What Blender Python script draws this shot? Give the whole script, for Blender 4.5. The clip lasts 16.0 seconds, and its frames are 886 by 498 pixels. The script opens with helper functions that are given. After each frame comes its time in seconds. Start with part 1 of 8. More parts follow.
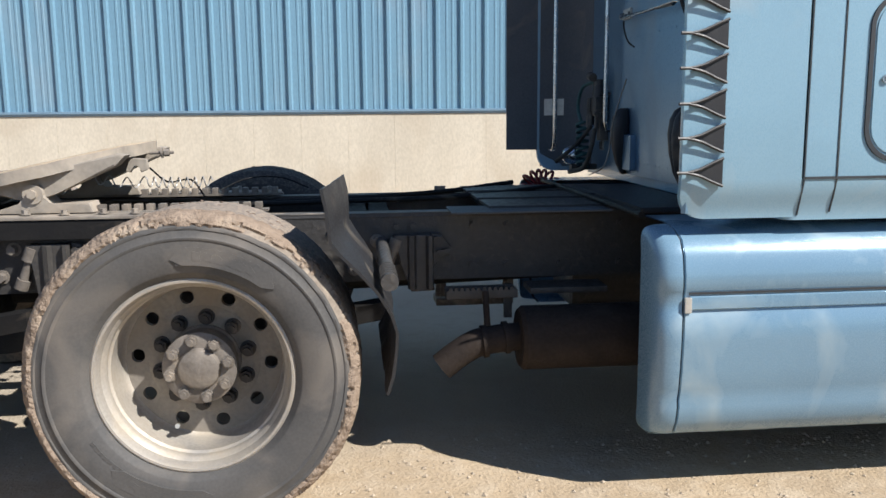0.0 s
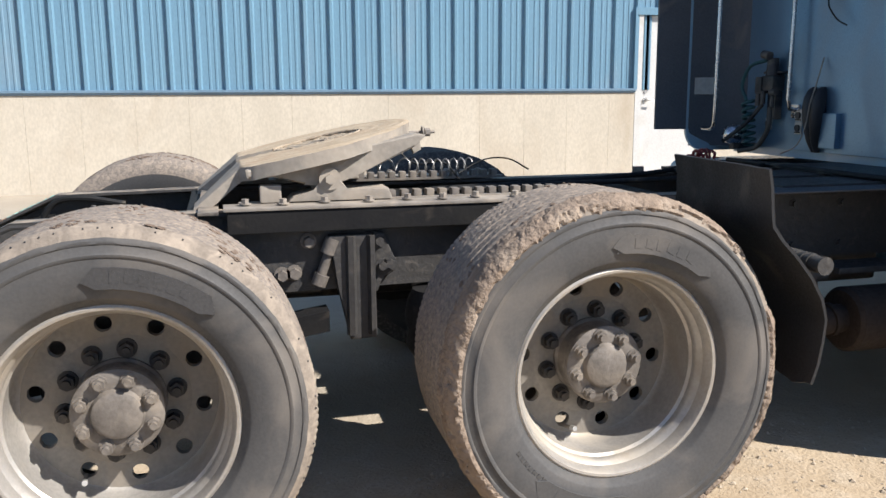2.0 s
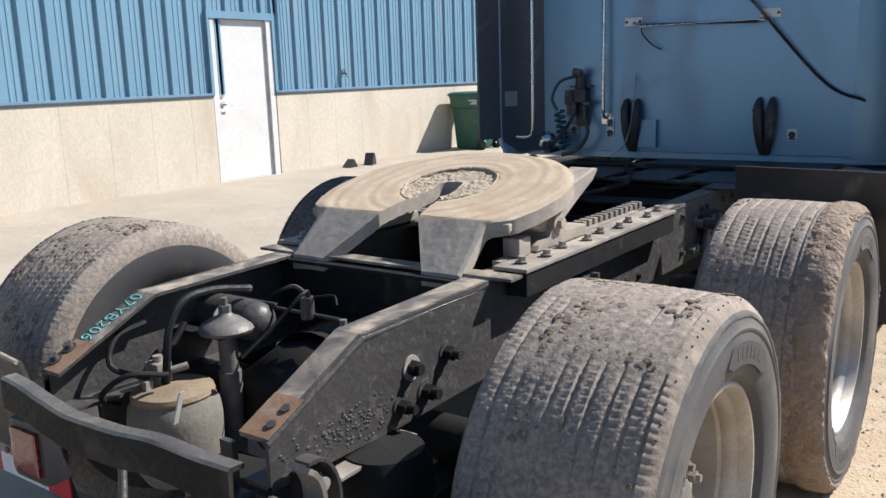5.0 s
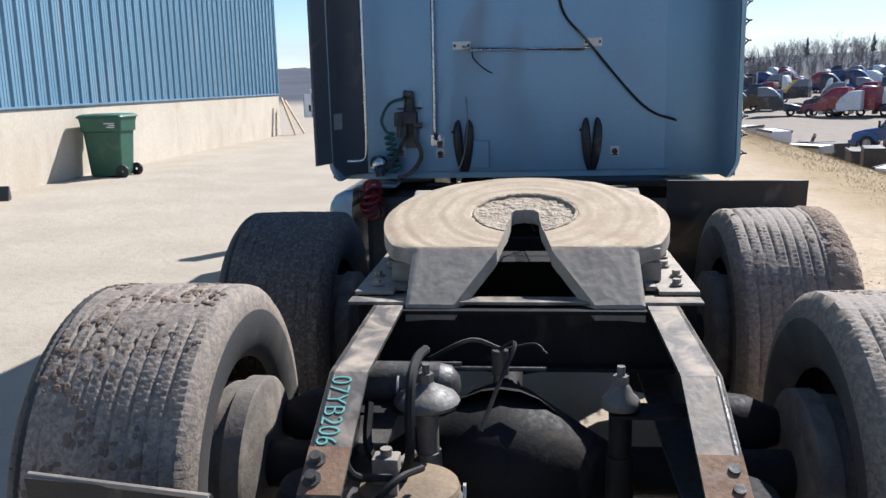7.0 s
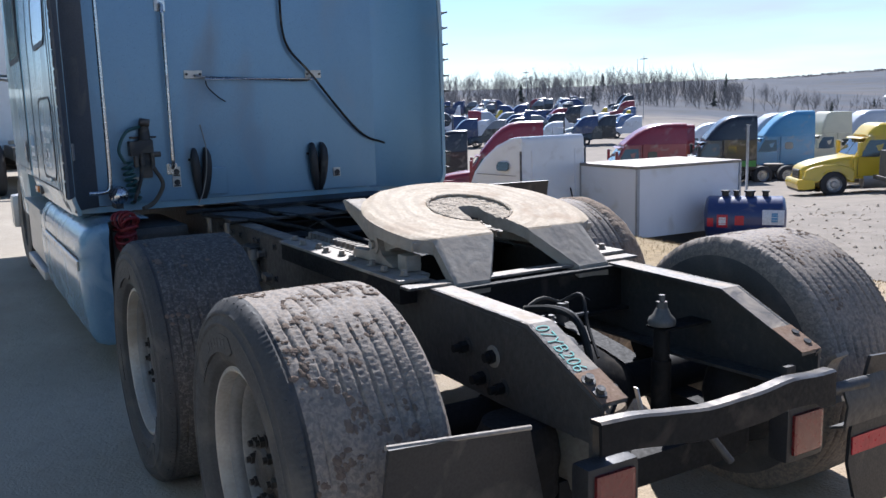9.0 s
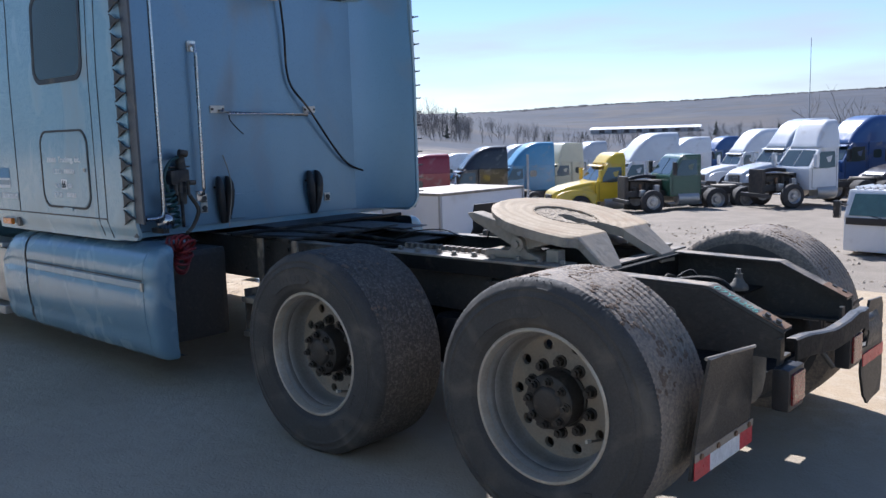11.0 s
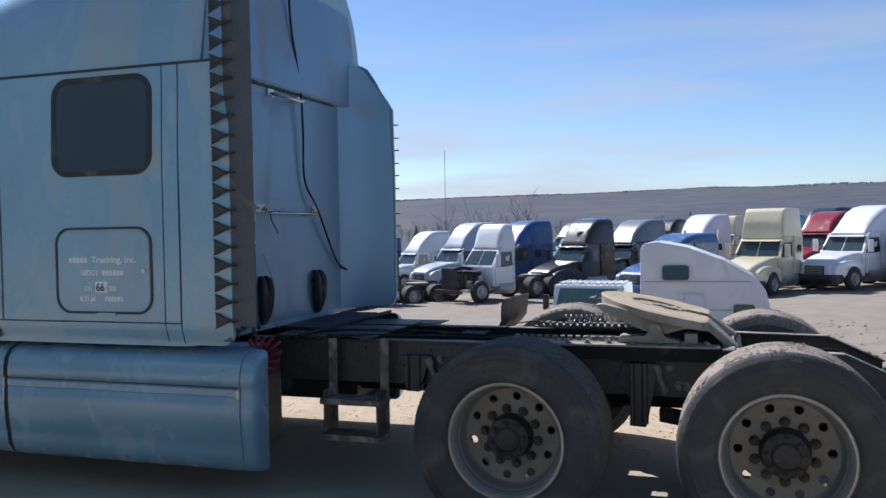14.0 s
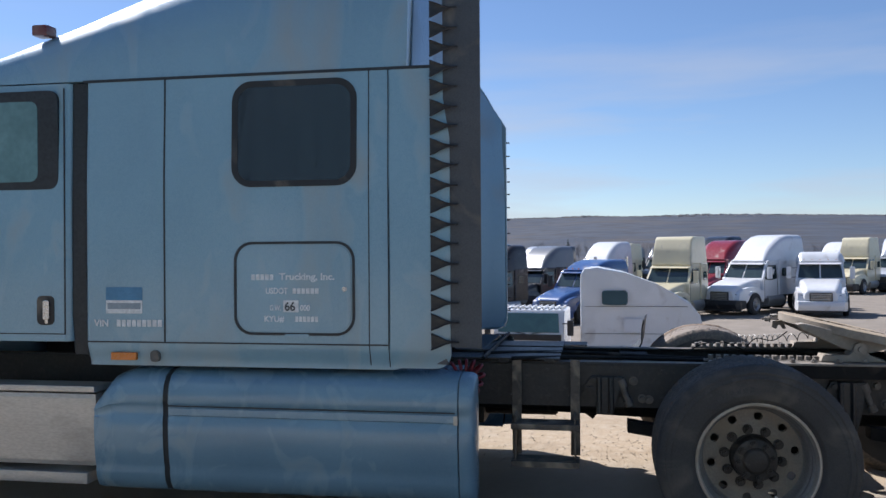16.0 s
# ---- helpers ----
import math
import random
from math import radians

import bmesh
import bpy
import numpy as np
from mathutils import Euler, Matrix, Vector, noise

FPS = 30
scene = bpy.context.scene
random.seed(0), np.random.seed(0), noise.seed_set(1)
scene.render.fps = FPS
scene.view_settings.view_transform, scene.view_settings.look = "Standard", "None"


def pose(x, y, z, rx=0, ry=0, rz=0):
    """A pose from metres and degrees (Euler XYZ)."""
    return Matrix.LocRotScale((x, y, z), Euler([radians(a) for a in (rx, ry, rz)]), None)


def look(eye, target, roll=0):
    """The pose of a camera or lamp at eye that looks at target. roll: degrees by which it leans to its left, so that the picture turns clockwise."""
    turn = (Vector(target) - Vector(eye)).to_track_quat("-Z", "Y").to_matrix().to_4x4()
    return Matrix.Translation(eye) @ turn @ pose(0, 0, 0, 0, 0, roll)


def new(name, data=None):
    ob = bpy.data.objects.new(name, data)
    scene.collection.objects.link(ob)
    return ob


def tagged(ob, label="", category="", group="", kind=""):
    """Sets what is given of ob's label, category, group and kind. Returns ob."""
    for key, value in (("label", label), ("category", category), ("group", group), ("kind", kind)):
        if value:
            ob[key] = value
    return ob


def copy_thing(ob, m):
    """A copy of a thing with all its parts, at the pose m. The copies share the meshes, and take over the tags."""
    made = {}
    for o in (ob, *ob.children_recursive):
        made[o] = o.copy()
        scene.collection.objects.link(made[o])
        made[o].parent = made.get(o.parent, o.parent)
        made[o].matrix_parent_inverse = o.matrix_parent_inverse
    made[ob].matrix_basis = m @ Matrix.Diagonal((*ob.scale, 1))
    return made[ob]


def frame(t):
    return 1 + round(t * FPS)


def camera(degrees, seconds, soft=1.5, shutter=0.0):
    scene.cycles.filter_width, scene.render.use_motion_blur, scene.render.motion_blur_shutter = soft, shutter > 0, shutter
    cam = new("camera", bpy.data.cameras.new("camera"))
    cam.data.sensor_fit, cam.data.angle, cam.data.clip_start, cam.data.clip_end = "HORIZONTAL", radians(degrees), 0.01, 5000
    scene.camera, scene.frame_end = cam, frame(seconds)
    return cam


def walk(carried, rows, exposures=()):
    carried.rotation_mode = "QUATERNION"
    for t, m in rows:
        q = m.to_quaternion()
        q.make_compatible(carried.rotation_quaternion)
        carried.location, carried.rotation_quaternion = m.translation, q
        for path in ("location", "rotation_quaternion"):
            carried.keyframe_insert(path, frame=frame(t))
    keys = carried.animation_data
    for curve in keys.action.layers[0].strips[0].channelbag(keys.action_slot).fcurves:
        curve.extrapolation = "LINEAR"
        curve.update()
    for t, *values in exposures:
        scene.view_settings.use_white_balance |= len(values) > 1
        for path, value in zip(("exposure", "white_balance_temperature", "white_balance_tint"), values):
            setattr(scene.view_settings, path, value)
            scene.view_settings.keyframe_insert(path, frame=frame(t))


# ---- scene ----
# ---- camera and its walk ----
cam = camera(55.1, 16.0)
PATH = [
    (0, (0.505, -3.739, 1.274), (0.705, -1.774, 0.957), -0.5),
    (0.5, (0.132, -3.598, 1.278), (0.403, -1.644, 0.947), -0.6),
    (1, (-0.291, -3.552, 1.226), (0.052, -1.609, 0.893), -0.5),
    (1.5, (-0.704, -3.386, 1.215), (-0.297, -1.459, 0.87), -0.4),
    (2, (-1.048, -3.265, 1.262), (-0.553, -1.36, 0.903), -0.3),
    (2.5, (-1.442, -3.178, 1.286), (-0.815, -1.315, 0.916), -0.6),
    (3, (-1.787, -2.94, 1.325), (-0.962, -1.158, 0.945), -1.1),
    (3.5, (-2.171, -2.756, 1.358), (-1.116, -1.103, 0.968), -1.5),
    (4, (-2.531, -2.495, 1.383), (-1.261, -1.002, 0.985), -1.9),
    (4.5, (-2.855, -2.103, 1.445), (-1.411, -0.779, 1.046), -2.0),
    (6.8, (-3.522, -0.223, 1.493), (-1.588, 0.107, 1.103), -1.3),
    (7, (-3.502, -0.027, 1.519), (-1.551, 0.184, 1.135), -1.4),
    (7.5, (-3.564, 0.417, 1.494), (-1.601, 0.309, 1.126), -1.5),
    (8, (-3.604, 0.854, 1.487), (-1.685, 0.418, 1.134), -1.7),
    (8.5, (-3.54, 1.328, 1.481), (-1.713, 0.587, 1.143), -1.8),
    (9, (-3.579, 1.813, 1.482), (-1.876, 0.816, 1.158), -1.6),
    (9.2, (-3.542, 2.001, 1.464), (-1.889, 0.921, 1.144), -1.7),
    (11.5, (-3.004, 4.131, 1.539), (-1.753, 2.588, 1.305), -1.3),
    (12, (-2.722, 4.471, 1.531), (-1.566, 2.849, 1.346), -1.0),
    (12.5, (-2.385, 4.823, 1.58), (-1.351, 3.117, 1.444), -1.0),
    (13, (-2.015, 5.117, 1.6), (-1.122, 3.33, 1.504), -1.0),
    (13.5, (-1.521, 5.225, 1.587), (-0.767, 3.374, 1.519), -1.0),
    (14, (-1.072, 5.375, 1.594), (-0.445, 3.476, 1.542), -1.0),
    (14.5, (-0.66, 5.483, 1.608), (-0.129, 3.555, 1.564), -0.9),
    (15, (-0.147, 5.516, 1.642), (0.304, 3.567, 1.608), -0.7),
    (15.5, (0.339, 5.636, 1.595), (0.741, 3.677, 1.586), -0.5),
    (16, (0.806, 5.671, 1.569), (1.157, 3.702, 1.574), -0.4),
]
EXPOSURES = ((0.0, 0.72, 6300, 11), (1.5, 0.82, 6300, 12), (4.5, 0.86, 6200, 12), (8.0, 0.84, 5850, 13), (11.5, 0.80, 5700, 15), (13.5, 0.64, 5800, 15), (16.0, 0.58, 5900, 15))
walk(cam, [(t, look(eye, target, roll)) for t, eye, target, roll in PATH], EXPOSURES)

# ---- sky and sun ----
SUN = Vector((0.83, -0.60, 1.0)).normalized()
world = bpy.data.worlds.new("world")
scene.world = world
world.use_nodes = True
wn, wl = world.node_tree.nodes, world.node_tree.links
sky = wn.new("ShaderNodeTexSky")
sky.sky_type, sky.sun_disc = 'NISHITA', False
sky.sun_elevation, sky.sun_rotation = math.asin(SUN.z), math.atan2(SUN.x, SUN.y)
sky.air_density, sky.dust_density, sky.ozone_density = 0.9, 0.15, 3.5
# thin streaky cloud towards the horizon
wc = wn.new("ShaderNodeTexCoord")
wm = wn.new("ShaderNodeMapping"); wm.inputs[3].default_value = (1.2, 1.2, 9.0)
wz = wn.new("ShaderNodeTexNoise"); wz.inputs["Scale"].default_value, wz.inputs["Detail"].default_value = 2.2, 6
wr = wn.new("ShaderNodeMapRange"); wr.inputs[1].default_value, wr.inputs[2].default_value = 0.47, 0.74
ws = wn.new("ShaderNodeSeparateXYZ")
we = wn.new("ShaderNodeMapRange"); we.interpolation_type = 'SMOOTHSTEP'
we.inputs[1].default_value, we.inputs[2].default_value, we.inputs[3].default_value, we.inputs[4].default_value = 0.03, 0.30, 0.95, 0.10
wp = wn.new("ShaderNodeMath"); wp.operation = 'MULTIPLY'
wx = wn.new("ShaderNodeMix"); wx.data_type = 'RGBA'; wx.inputs[7].default_value = (5.1, 5.25, 5.45, 1)
wl.new(wc.outputs["Generated"], wm.inputs[0]); wl.new(wm.outputs[0], wz.inputs["Vector"]); wl.new(wz.outputs[0], wr.inputs[0])
wl.new(wc.outputs["Generated"], ws.inputs[0]); wl.new(ws.outputs[2], we.inputs[0])
wl.new(wr.outputs[0], wp.inputs[0]); wl.new(we.outputs[0], wp.inputs[1])
wl.new(wp.outputs[0], wx.inputs[0]); wl.new(sky.outputs[0], wx.inputs[6])
wl.new(wx.outputs[2], wn["Background"].inputs[0])
wn["Background"].inputs[1].default_value = 0.076
sun_data = bpy.data.lights.new("sun", 'SUN')
sun_data.energy, sun_data.angle, sun_data.color = 5.0, radians(0.53), (1.0, 0.95, 0.87)
sun = new("sun", sun_data)
sun.matrix_world = look(SUN * 40, (0, 0, 0))


# ---- materials ----
def surface(name, base, second=None, rough=0.6, metal=0.0, scale=6.0, fine=60.0, bump=0.1, dirt=None, dirt_amount=0.0, dirt_scale=3.0, coat=0.0, spec=0.5, stretch=(1, 1, 1), depth=0.01, rings=None):
    """A worn surface: two tones at a coarse scale, fine grain in colour, gloss and relief, and an optional layer of dirt."""
    m = bpy.data.materials.new(name)
    m.use_nodes = True
    n, l = m.node_tree.nodes, m.node_tree.links
    bsdf = n["Principled BSDF"]
    second = second or tuple(c * 0.75 for c in base)
    co = n.new("ShaderNodeTexCoord")
    mp = n.new("ShaderNodeMapping"); mp.inputs[3].default_value = stretch
    l.new(co.outputs["Object"], mp.inputs[0])
    def noise_at(sc, detail=5.0, dist=0.0):
        t = n.new("ShaderNodeTexNoise")
        t.inputs["Scale"].default_value, t.inputs["Detail"].default_value, t.inputs["Distortion"].default_value = sc, detail, dist
        l.new(mp.outputs[0], t.inputs["Vector"])
        return t.outputs[0]
    def remap(v, a, b, c=0.0, d=1.0):
        r = n.new("ShaderNodeMapRange")
        for i, q in enumerate((a, b, c, d)):
            r.inputs[i + 1].default_value = q
        l.new(v, r.inputs[0])
        return r.outputs[0]
    def mixed(f, a, b):
        x = n.new("ShaderNodeMix"); x.data_type = 'RGBA'
        l.new(f, x.inputs[0])
        for sock, v in ((x.inputs[6], a), (x.inputs[7], b)):
            if isinstance(v, tuple):
                sock.default_value = (*v, 1)
            else:
                l.new(v, sock)
        return x.outputs[2]
    coarse, grain = noise_at(scale, 6, 0.6), noise_at(fine, 4)
    col = mixed(remap(coarse, 0.32, 0.68), base, second)
    col = mixed(remap(grain, 0.35, 0.75, 0.0, 0.35), col, tuple(c * 0.6 for c in second))
    if rings:
        # rings worn into the surface round a centre
        off = n.new("ShaderNodeMapping"); off.inputs[1].default_value = (-rings[0], -rings[1], 0)
        wv = n.new("ShaderNodeTexWave"); wv.wave_type, wv.rings_direction = 'RINGS', 'Z'
        wv.inputs["Scale"].default_value, wv.inputs["Distortion"].default_value, wv.inputs["Detail"].default_value, wv.inputs["Detail Scale"].default_value = 5.2, 2.2, 4.0, 1.6
        l.new(co.outputs["Object"], off.inputs[0]); l.new(off.outputs[0], wv.inputs["Vector"])
        col = mixed(remap(wv.outputs["Fac"], 0.45, 0.95, 0.0, 0.5), col, tuple(c * 0.78 for c in second))
    rgh = remap(grain, 0.3, 0.7, max(rough - 0.1, 0.02), min(rough + 0.1, 1))
    if dirt:
        d = remap(noise_at(dirt_scale, 8, 0.8), 0.62 - 0.45 * dirt_amount, 0.80 - 0.35 * dirt_amount, 0.0, min(1, 0.55 + 0.5 * dirt_amount))
        col = mixed(d, col, dirt)
        q = n.new("ShaderNodeMix"); l.new(d, q.inputs[0]); l.new(rgh, q.inputs[2]); q.inputs[3].default_value = 0.9
        rgh = q.outputs[0]
    l.new(col, bsdf.inputs["Base Color"]); l.new(rgh, bsdf.inputs["Roughness"])
    bsdf.inputs["Metallic"].default_value = metal
    bsdf.inputs["Specular IOR Level"].default_value = spec
    bsdf.inputs["Coat Weight"].default_value, bsdf.inputs["Coat Roughness"].default_value = coat, 0.12
    if bump:
        b = n.new("ShaderNodeBump"); b.inputs["Strength"].default_value, b.inputs["Distance"].default_value = bump, depth
        a = n.new("ShaderNodeMath"); a.operation = 'ADD'
        l.new(grain, a.inputs[0]); l.new(coarse, a.inputs[1]); l.new(a.outputs[0], b.inputs["Height"]); l.new(b.outputs[0], bsdf.inputs["Normal"])
    return m


def glass(name, tint, rough=0.05):
    m = surface(name, tint, rough=rough, spec=0.6, bump=0.0, scale=3, fine=30, coat=0.6)
    return m


DUST = (0.30, 0.25, 0.19)
MUD = (0.30, 0.235, 0.18)
M = {}
M["paint"] = surface("cab_paint", (0.245, 0.40, 0.50), (0.22, 0.36, 0.455), 0.28, 0.05, 1.6, 300, 0.015, (0.36, 0.36, 0.33), 0.22, 2.2, coat=0.5, stretch=(1, 1, 0.5))
M["skirt"] = surface("weathered_skirt_paint", (0.19, 0.315, 0.415), (0.15, 0.255, 0.35), 0.26, 0.1, 1.3, 300, 0.02, (0.30, 0.375, 0.405), 0.20, 4.5, coat=0.4, stretch=(1, 1, 0.8))
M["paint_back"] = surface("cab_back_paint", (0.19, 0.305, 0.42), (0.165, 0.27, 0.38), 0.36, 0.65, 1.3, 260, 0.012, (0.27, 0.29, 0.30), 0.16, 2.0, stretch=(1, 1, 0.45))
M["rubber_trim"] = surface("grey_rubber_trim", (0.085, 0.09, 0.10), rough=0.62, scale=3, fine=120, bump=0.05, dirt=DUST, dirt_amount=0.12)
M["black_plastic"] = surface("black_plastic", (0.022, 0.022, 0.024), rough=0.5, scale=5, fine=140, bump=0.05, dirt=DUST, dirt_amount=0.1)
M["gasket"] = surface("dark_gasket", (0.03, 0.035, 0.04), rough=0.6, bump=0.02)
M["frame"] = surface("frame_black", (0.040, 0.039, 0.039), (0.053, 0.049, 0.045), 0.5, 0.0, 4, 45, 0.5, (0.11, 0.096, 0.08), 0.14, 34, depth=0.006)
M["frame_top"] = surface("frame_top_worn", (0.14, 0.122, 0.104), (0.085, 0.075, 0.066), 0.55, 0.1, 7, 60, 0.25, (0.42, 0.345, 0.26), 0.40, 9, depth=0.004)
M["worn_edge"] = surface("bare_worn_steel", (0.20, 0.18, 0.155), (0.12, 0.108, 0.095), 0.38, 0.5, 9, 60, 0.2, (0.34, 0.285, 0.22), 0.25, 8, depth=0.003)
M["rust"] = surface("rusty_steel", (0.16, 0.085, 0.05), (0.24, 0.15, 0.09), 0.8, 0.1, 14, 90, 0.4, DUST, 0.2, 6, depth=0.004)
M["fw_top"] = surface("fifth_wheel_dusty", (0.48, 0.39, 0.28), (0.39, 0.31, 0.215), 0.72, 0.0, 7, 90, 0.14, (0.34, 0.23, 0.15), 0.18, 6, depth=0.003, spec=0.18, rings=(-.70, 0))
M["fw_cast"] = surface("fifth_wheel_casting", (0.37, 0.33, 0.275), (0.26, 0.23, 0.195), 0.75, 0.05, 9, 50, 0.25, (0.38, 0.325, 0.26), 0.4, 6, depth=0.005, spec=0.25)
M["fw_grease"] = surface("fifth_wheel_caked_grease", (0.30, 0.24, 0.17), (0.39, 0.32, 0.235), 0.85, 0.0, 22, 70, 0.9, None, 0, depth=0.012)
M["steel_dusty"] = surface("dusty_steel", (0.31, 0.28, 0.24), (0.22, 0.19, 0.16), 0.6, 0.25, 10, 90, 0.25, (0.42, 0.36, 0.29), 0.35, 7, depth=0.004)
M["sidewall"] = surface("tyre_sidewall", (0.074, 0.073, 0.072), (0.094, 0.090, 0.086), 0.7, 0.0, 5, 120, 0.12, (0.18, 0.158, 0.135), 0.30, 4, spec=0.25, depth=0.004)
# left tyre walls: darker copy with that side's shade put into its colour
M["sidewall_dark"] = surface("tyre_sidewall_shade_side", (0.05, 0.05, 0.051), (0.065, 0.062, 0.06), 0.75, 0.0, 5, 120, 0.12, (0.14, 0.125, 0.105), 0.22, 5, spec=0.3, depth=0.004)
M["shoulder"] = surface("dusty_tyre_shoulder", (0.27, 0.225, 0.18), (0.19, 0.16, 0.13), 0.85, 0.0, 16, 130, 0.3, (0.36, 0.30, 0.235), 0.35, 22, spec=0.2, depth=0.004)
M["plate_dark"] = surface("dark_name_plate", (0.058, 0.056, 0.055), rough=0.75, scale=9, fine=120, bump=0.1)
# blacker frame copy: the deep shade inside the chassis is put into its colour
M["frame_dark"] = surface("frame_shade_black", (0.012, 0.012, 0.013), (0.02, 0.019, 0.018), 0.65, 0.0, 5, 70, 0.25, (0.11, 0.09, 0.07), 0.06, 6, spec=0.15, depth=0.004)
M["tread"] = surface("tyre_tread_mud", (0.15, 0.13, 0.113), (0.20, 0.17, 0.145), 0.7, 0.0, 22, 160, 0.22, (0.32, 0.262, 0.205), 0.50, 70, spec=0.35, depth=0.008)
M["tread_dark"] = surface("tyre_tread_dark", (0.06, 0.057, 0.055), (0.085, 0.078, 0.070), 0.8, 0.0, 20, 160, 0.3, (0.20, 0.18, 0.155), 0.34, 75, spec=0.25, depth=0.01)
M["mud"] = surface("dried_mud", MUD, (0.225, 0.172, 0.13), 0.95, 0.0, 14, 70, 0.9, (0.36, 0.29, 0.22), 0.22, 9, spec=0.1, depth=0.012)
M["mud_flake"] = surface("dark_dried_mud", (0.20, 0.15, 0.115), (0.14, 0.105, 0.082), 0.95, 0.0, 30, 120, 0.6, spec=0.1, depth=0.006)
M["rim"] = surface("dusty_alloy_rim", (0.52, 0.49, 0.445), (0.42, 0.39, 0.35), 0.42, 0.55, 6, 90, 0.10, (0.40, 0.345, 0.27), 0.42, 4, depth=0.003)
# left rims: duller copy, its colour darkened for the shaded side
M["rim_dull"] = surface("alloy_rim_shade_side", (0.27, 0.265, 0.26), (0.20, 0.195, 0.19), 0.5, 0.35, 6, 90, 0.10, (0.22, 0.20, 0.17), 0.3, 4, depth=0.003)
M["disc"] = surface("wheel_disc", (0.25, 0.228, 0.198), (0.19, 0.173, 0.15), 0.6, 0.25, 8, 80, 0.15, (0.29, 0.245, 0.19), 0.45, 5, depth=0.003)
M["hub"] = surface("hub_dusty", (0.21, 0.185, 0.16), (0.135, 0.118, 0.10), 0.65, 0.2, 14, 90, 0.35, (0.32, 0.27, 0.21), 0.30, 8, depth=0.004)
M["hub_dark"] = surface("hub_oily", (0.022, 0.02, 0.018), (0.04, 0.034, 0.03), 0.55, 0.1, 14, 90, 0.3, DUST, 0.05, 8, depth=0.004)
M["chrome"] = surface("worn_chrome", (0.62, 0.62, 0.62), (0.5, 0.5, 0.5), 0.22, 1.0, 9, 120, 0.03, DUST, 0.08, 6)
M["bright_plate"] = surface("bright_plate", (0.62, 0.60, 0.55), rough=0.4, metal=0.5, bump=0.03)
M["alu"] = surface("dull_aluminium", (0.56, 0.55, 0.53), (0.46, 0.45, 0.43), 0.45, 0.7, 3, 120, 0.06, DUST, 0.15, 4, stretch=(0.3, 1, 1))
M["red_hose"] = surface("red_hose", (0.20, 0.012, 0.018), rough=0.5, scale=8, bump=0.05, dirt=DUST, dirt_amount=0.1)
M["green_hose"] = surface("blue_green_hose", (0.03, 0.10, 0.10), rough=0.5, scale=8, bump=0.05)
M["black_hose"] = surface("black_hose", (0.013, 0.013, 0.013), rough=0.65, scale=8, bump=0.05, dirt=DUST, dirt_amount=0.05, spec=0.25)
M["wire"] = surface("steel_wire", (0.50, 0.48, 0.45), rough=0.45, metal=0.4, bump=0.02)
M["grey_pot"] = surface("grey_brake_chamber", (0.15, 0.14, 0.125), (0.11, 0.105, 0.095), 0.6, 0.1, 9, 90, 0.15, DUST, 0.16, 6)
M["pot_cream"] = surface("dusty_air_bag", (0.19, 0.175, 0.15), (0.13, 0.12, 0.105), 0.85, 0, 6, 90, 0.15, (0.27, 0.235, 0.18), 0.25, 6, spec=0.2)
M["pot_tan"] = surface("rusty_tan_plate", (0.25, 0.19, 0.125), (0.17, 0.13, 0.09), 0.8, 0, 8, 90, 0.2, spec=0.2)
M["red_lens"] = surface("red_lamp_lens", (0.17, 0.014, 0.017), rough=0.3, bump=0.02, coat=0.5, dirt=DUST, dirt_amount=0.2)
M["amber_lens"] = surface("amber_lamp_lens", (0.75, 0.22, 0.02), rough=0.25, bump=0.02, coat=0.5)
M["clear_lens"] = surface("clear_lamp_lens", (0.6, 0.62, 0.63), rough=0.12, metal=0.7, bump=0.0)
M["tape_red"] = surface("red_reflective_tape", (0.55, 0.02, 0.04), rough=0.35, bump=0.02, scale=20)
M["tape_white"] = surface("white_reflective_tape", (0.75, 0.76, 0.78), rough=0.35, bump=0.02, scale=20)
M["letter"] = surface("white_lettering", (0.84, 0.86, 0.87), rough=0.6, bump=0.0, scale=30)
M["letter_dark"] = surface("dark_lettering", (0.04, 0.05, 0.06), rough=0.6, bump=0.0)
M["sticker_blue"] = surface("blue_sticker", (0.10, 0.28, 0.48), rough=0.5, bump=0.0)
M["sticker_grey"] = surface("grey_sticker", (0.34, 0.40, 0.45), rough=0.5, bump=0.0)
M["chalk"] = surface("teal_paint_marker", (0.17, 0.50, 0.45), rough=0.7, bump=0.1, scale=40)
M["window"] = glass("dark_window", (0.018, 0.022, 0.028), 0.08)
# solid glass; daylight showing through the cab is put into its teal
M["cab_glass"] = glass("cab_door_glass", (0.15, 0.27, 0.275), 0.04)
# sooty steel, its base darkened further for the shadow under the frame
M["exhaust"] = surface("sooty_shaded_exhaust", (0.026, 0.021, 0.019), (0.042, 0.032, 0.026), 0.75, 0.2, 9, 80, 0.2, (0.10, 0.083, 0.066), 0.14, 5, spec=0.15)
M["wood"] = surface("raw_timber", (0.48, 0.37, 0.25), (0.38, 0.28, 0.18), 0.75, 0, 3, 60, 0.2, stretch=(1, 1, 0.2))


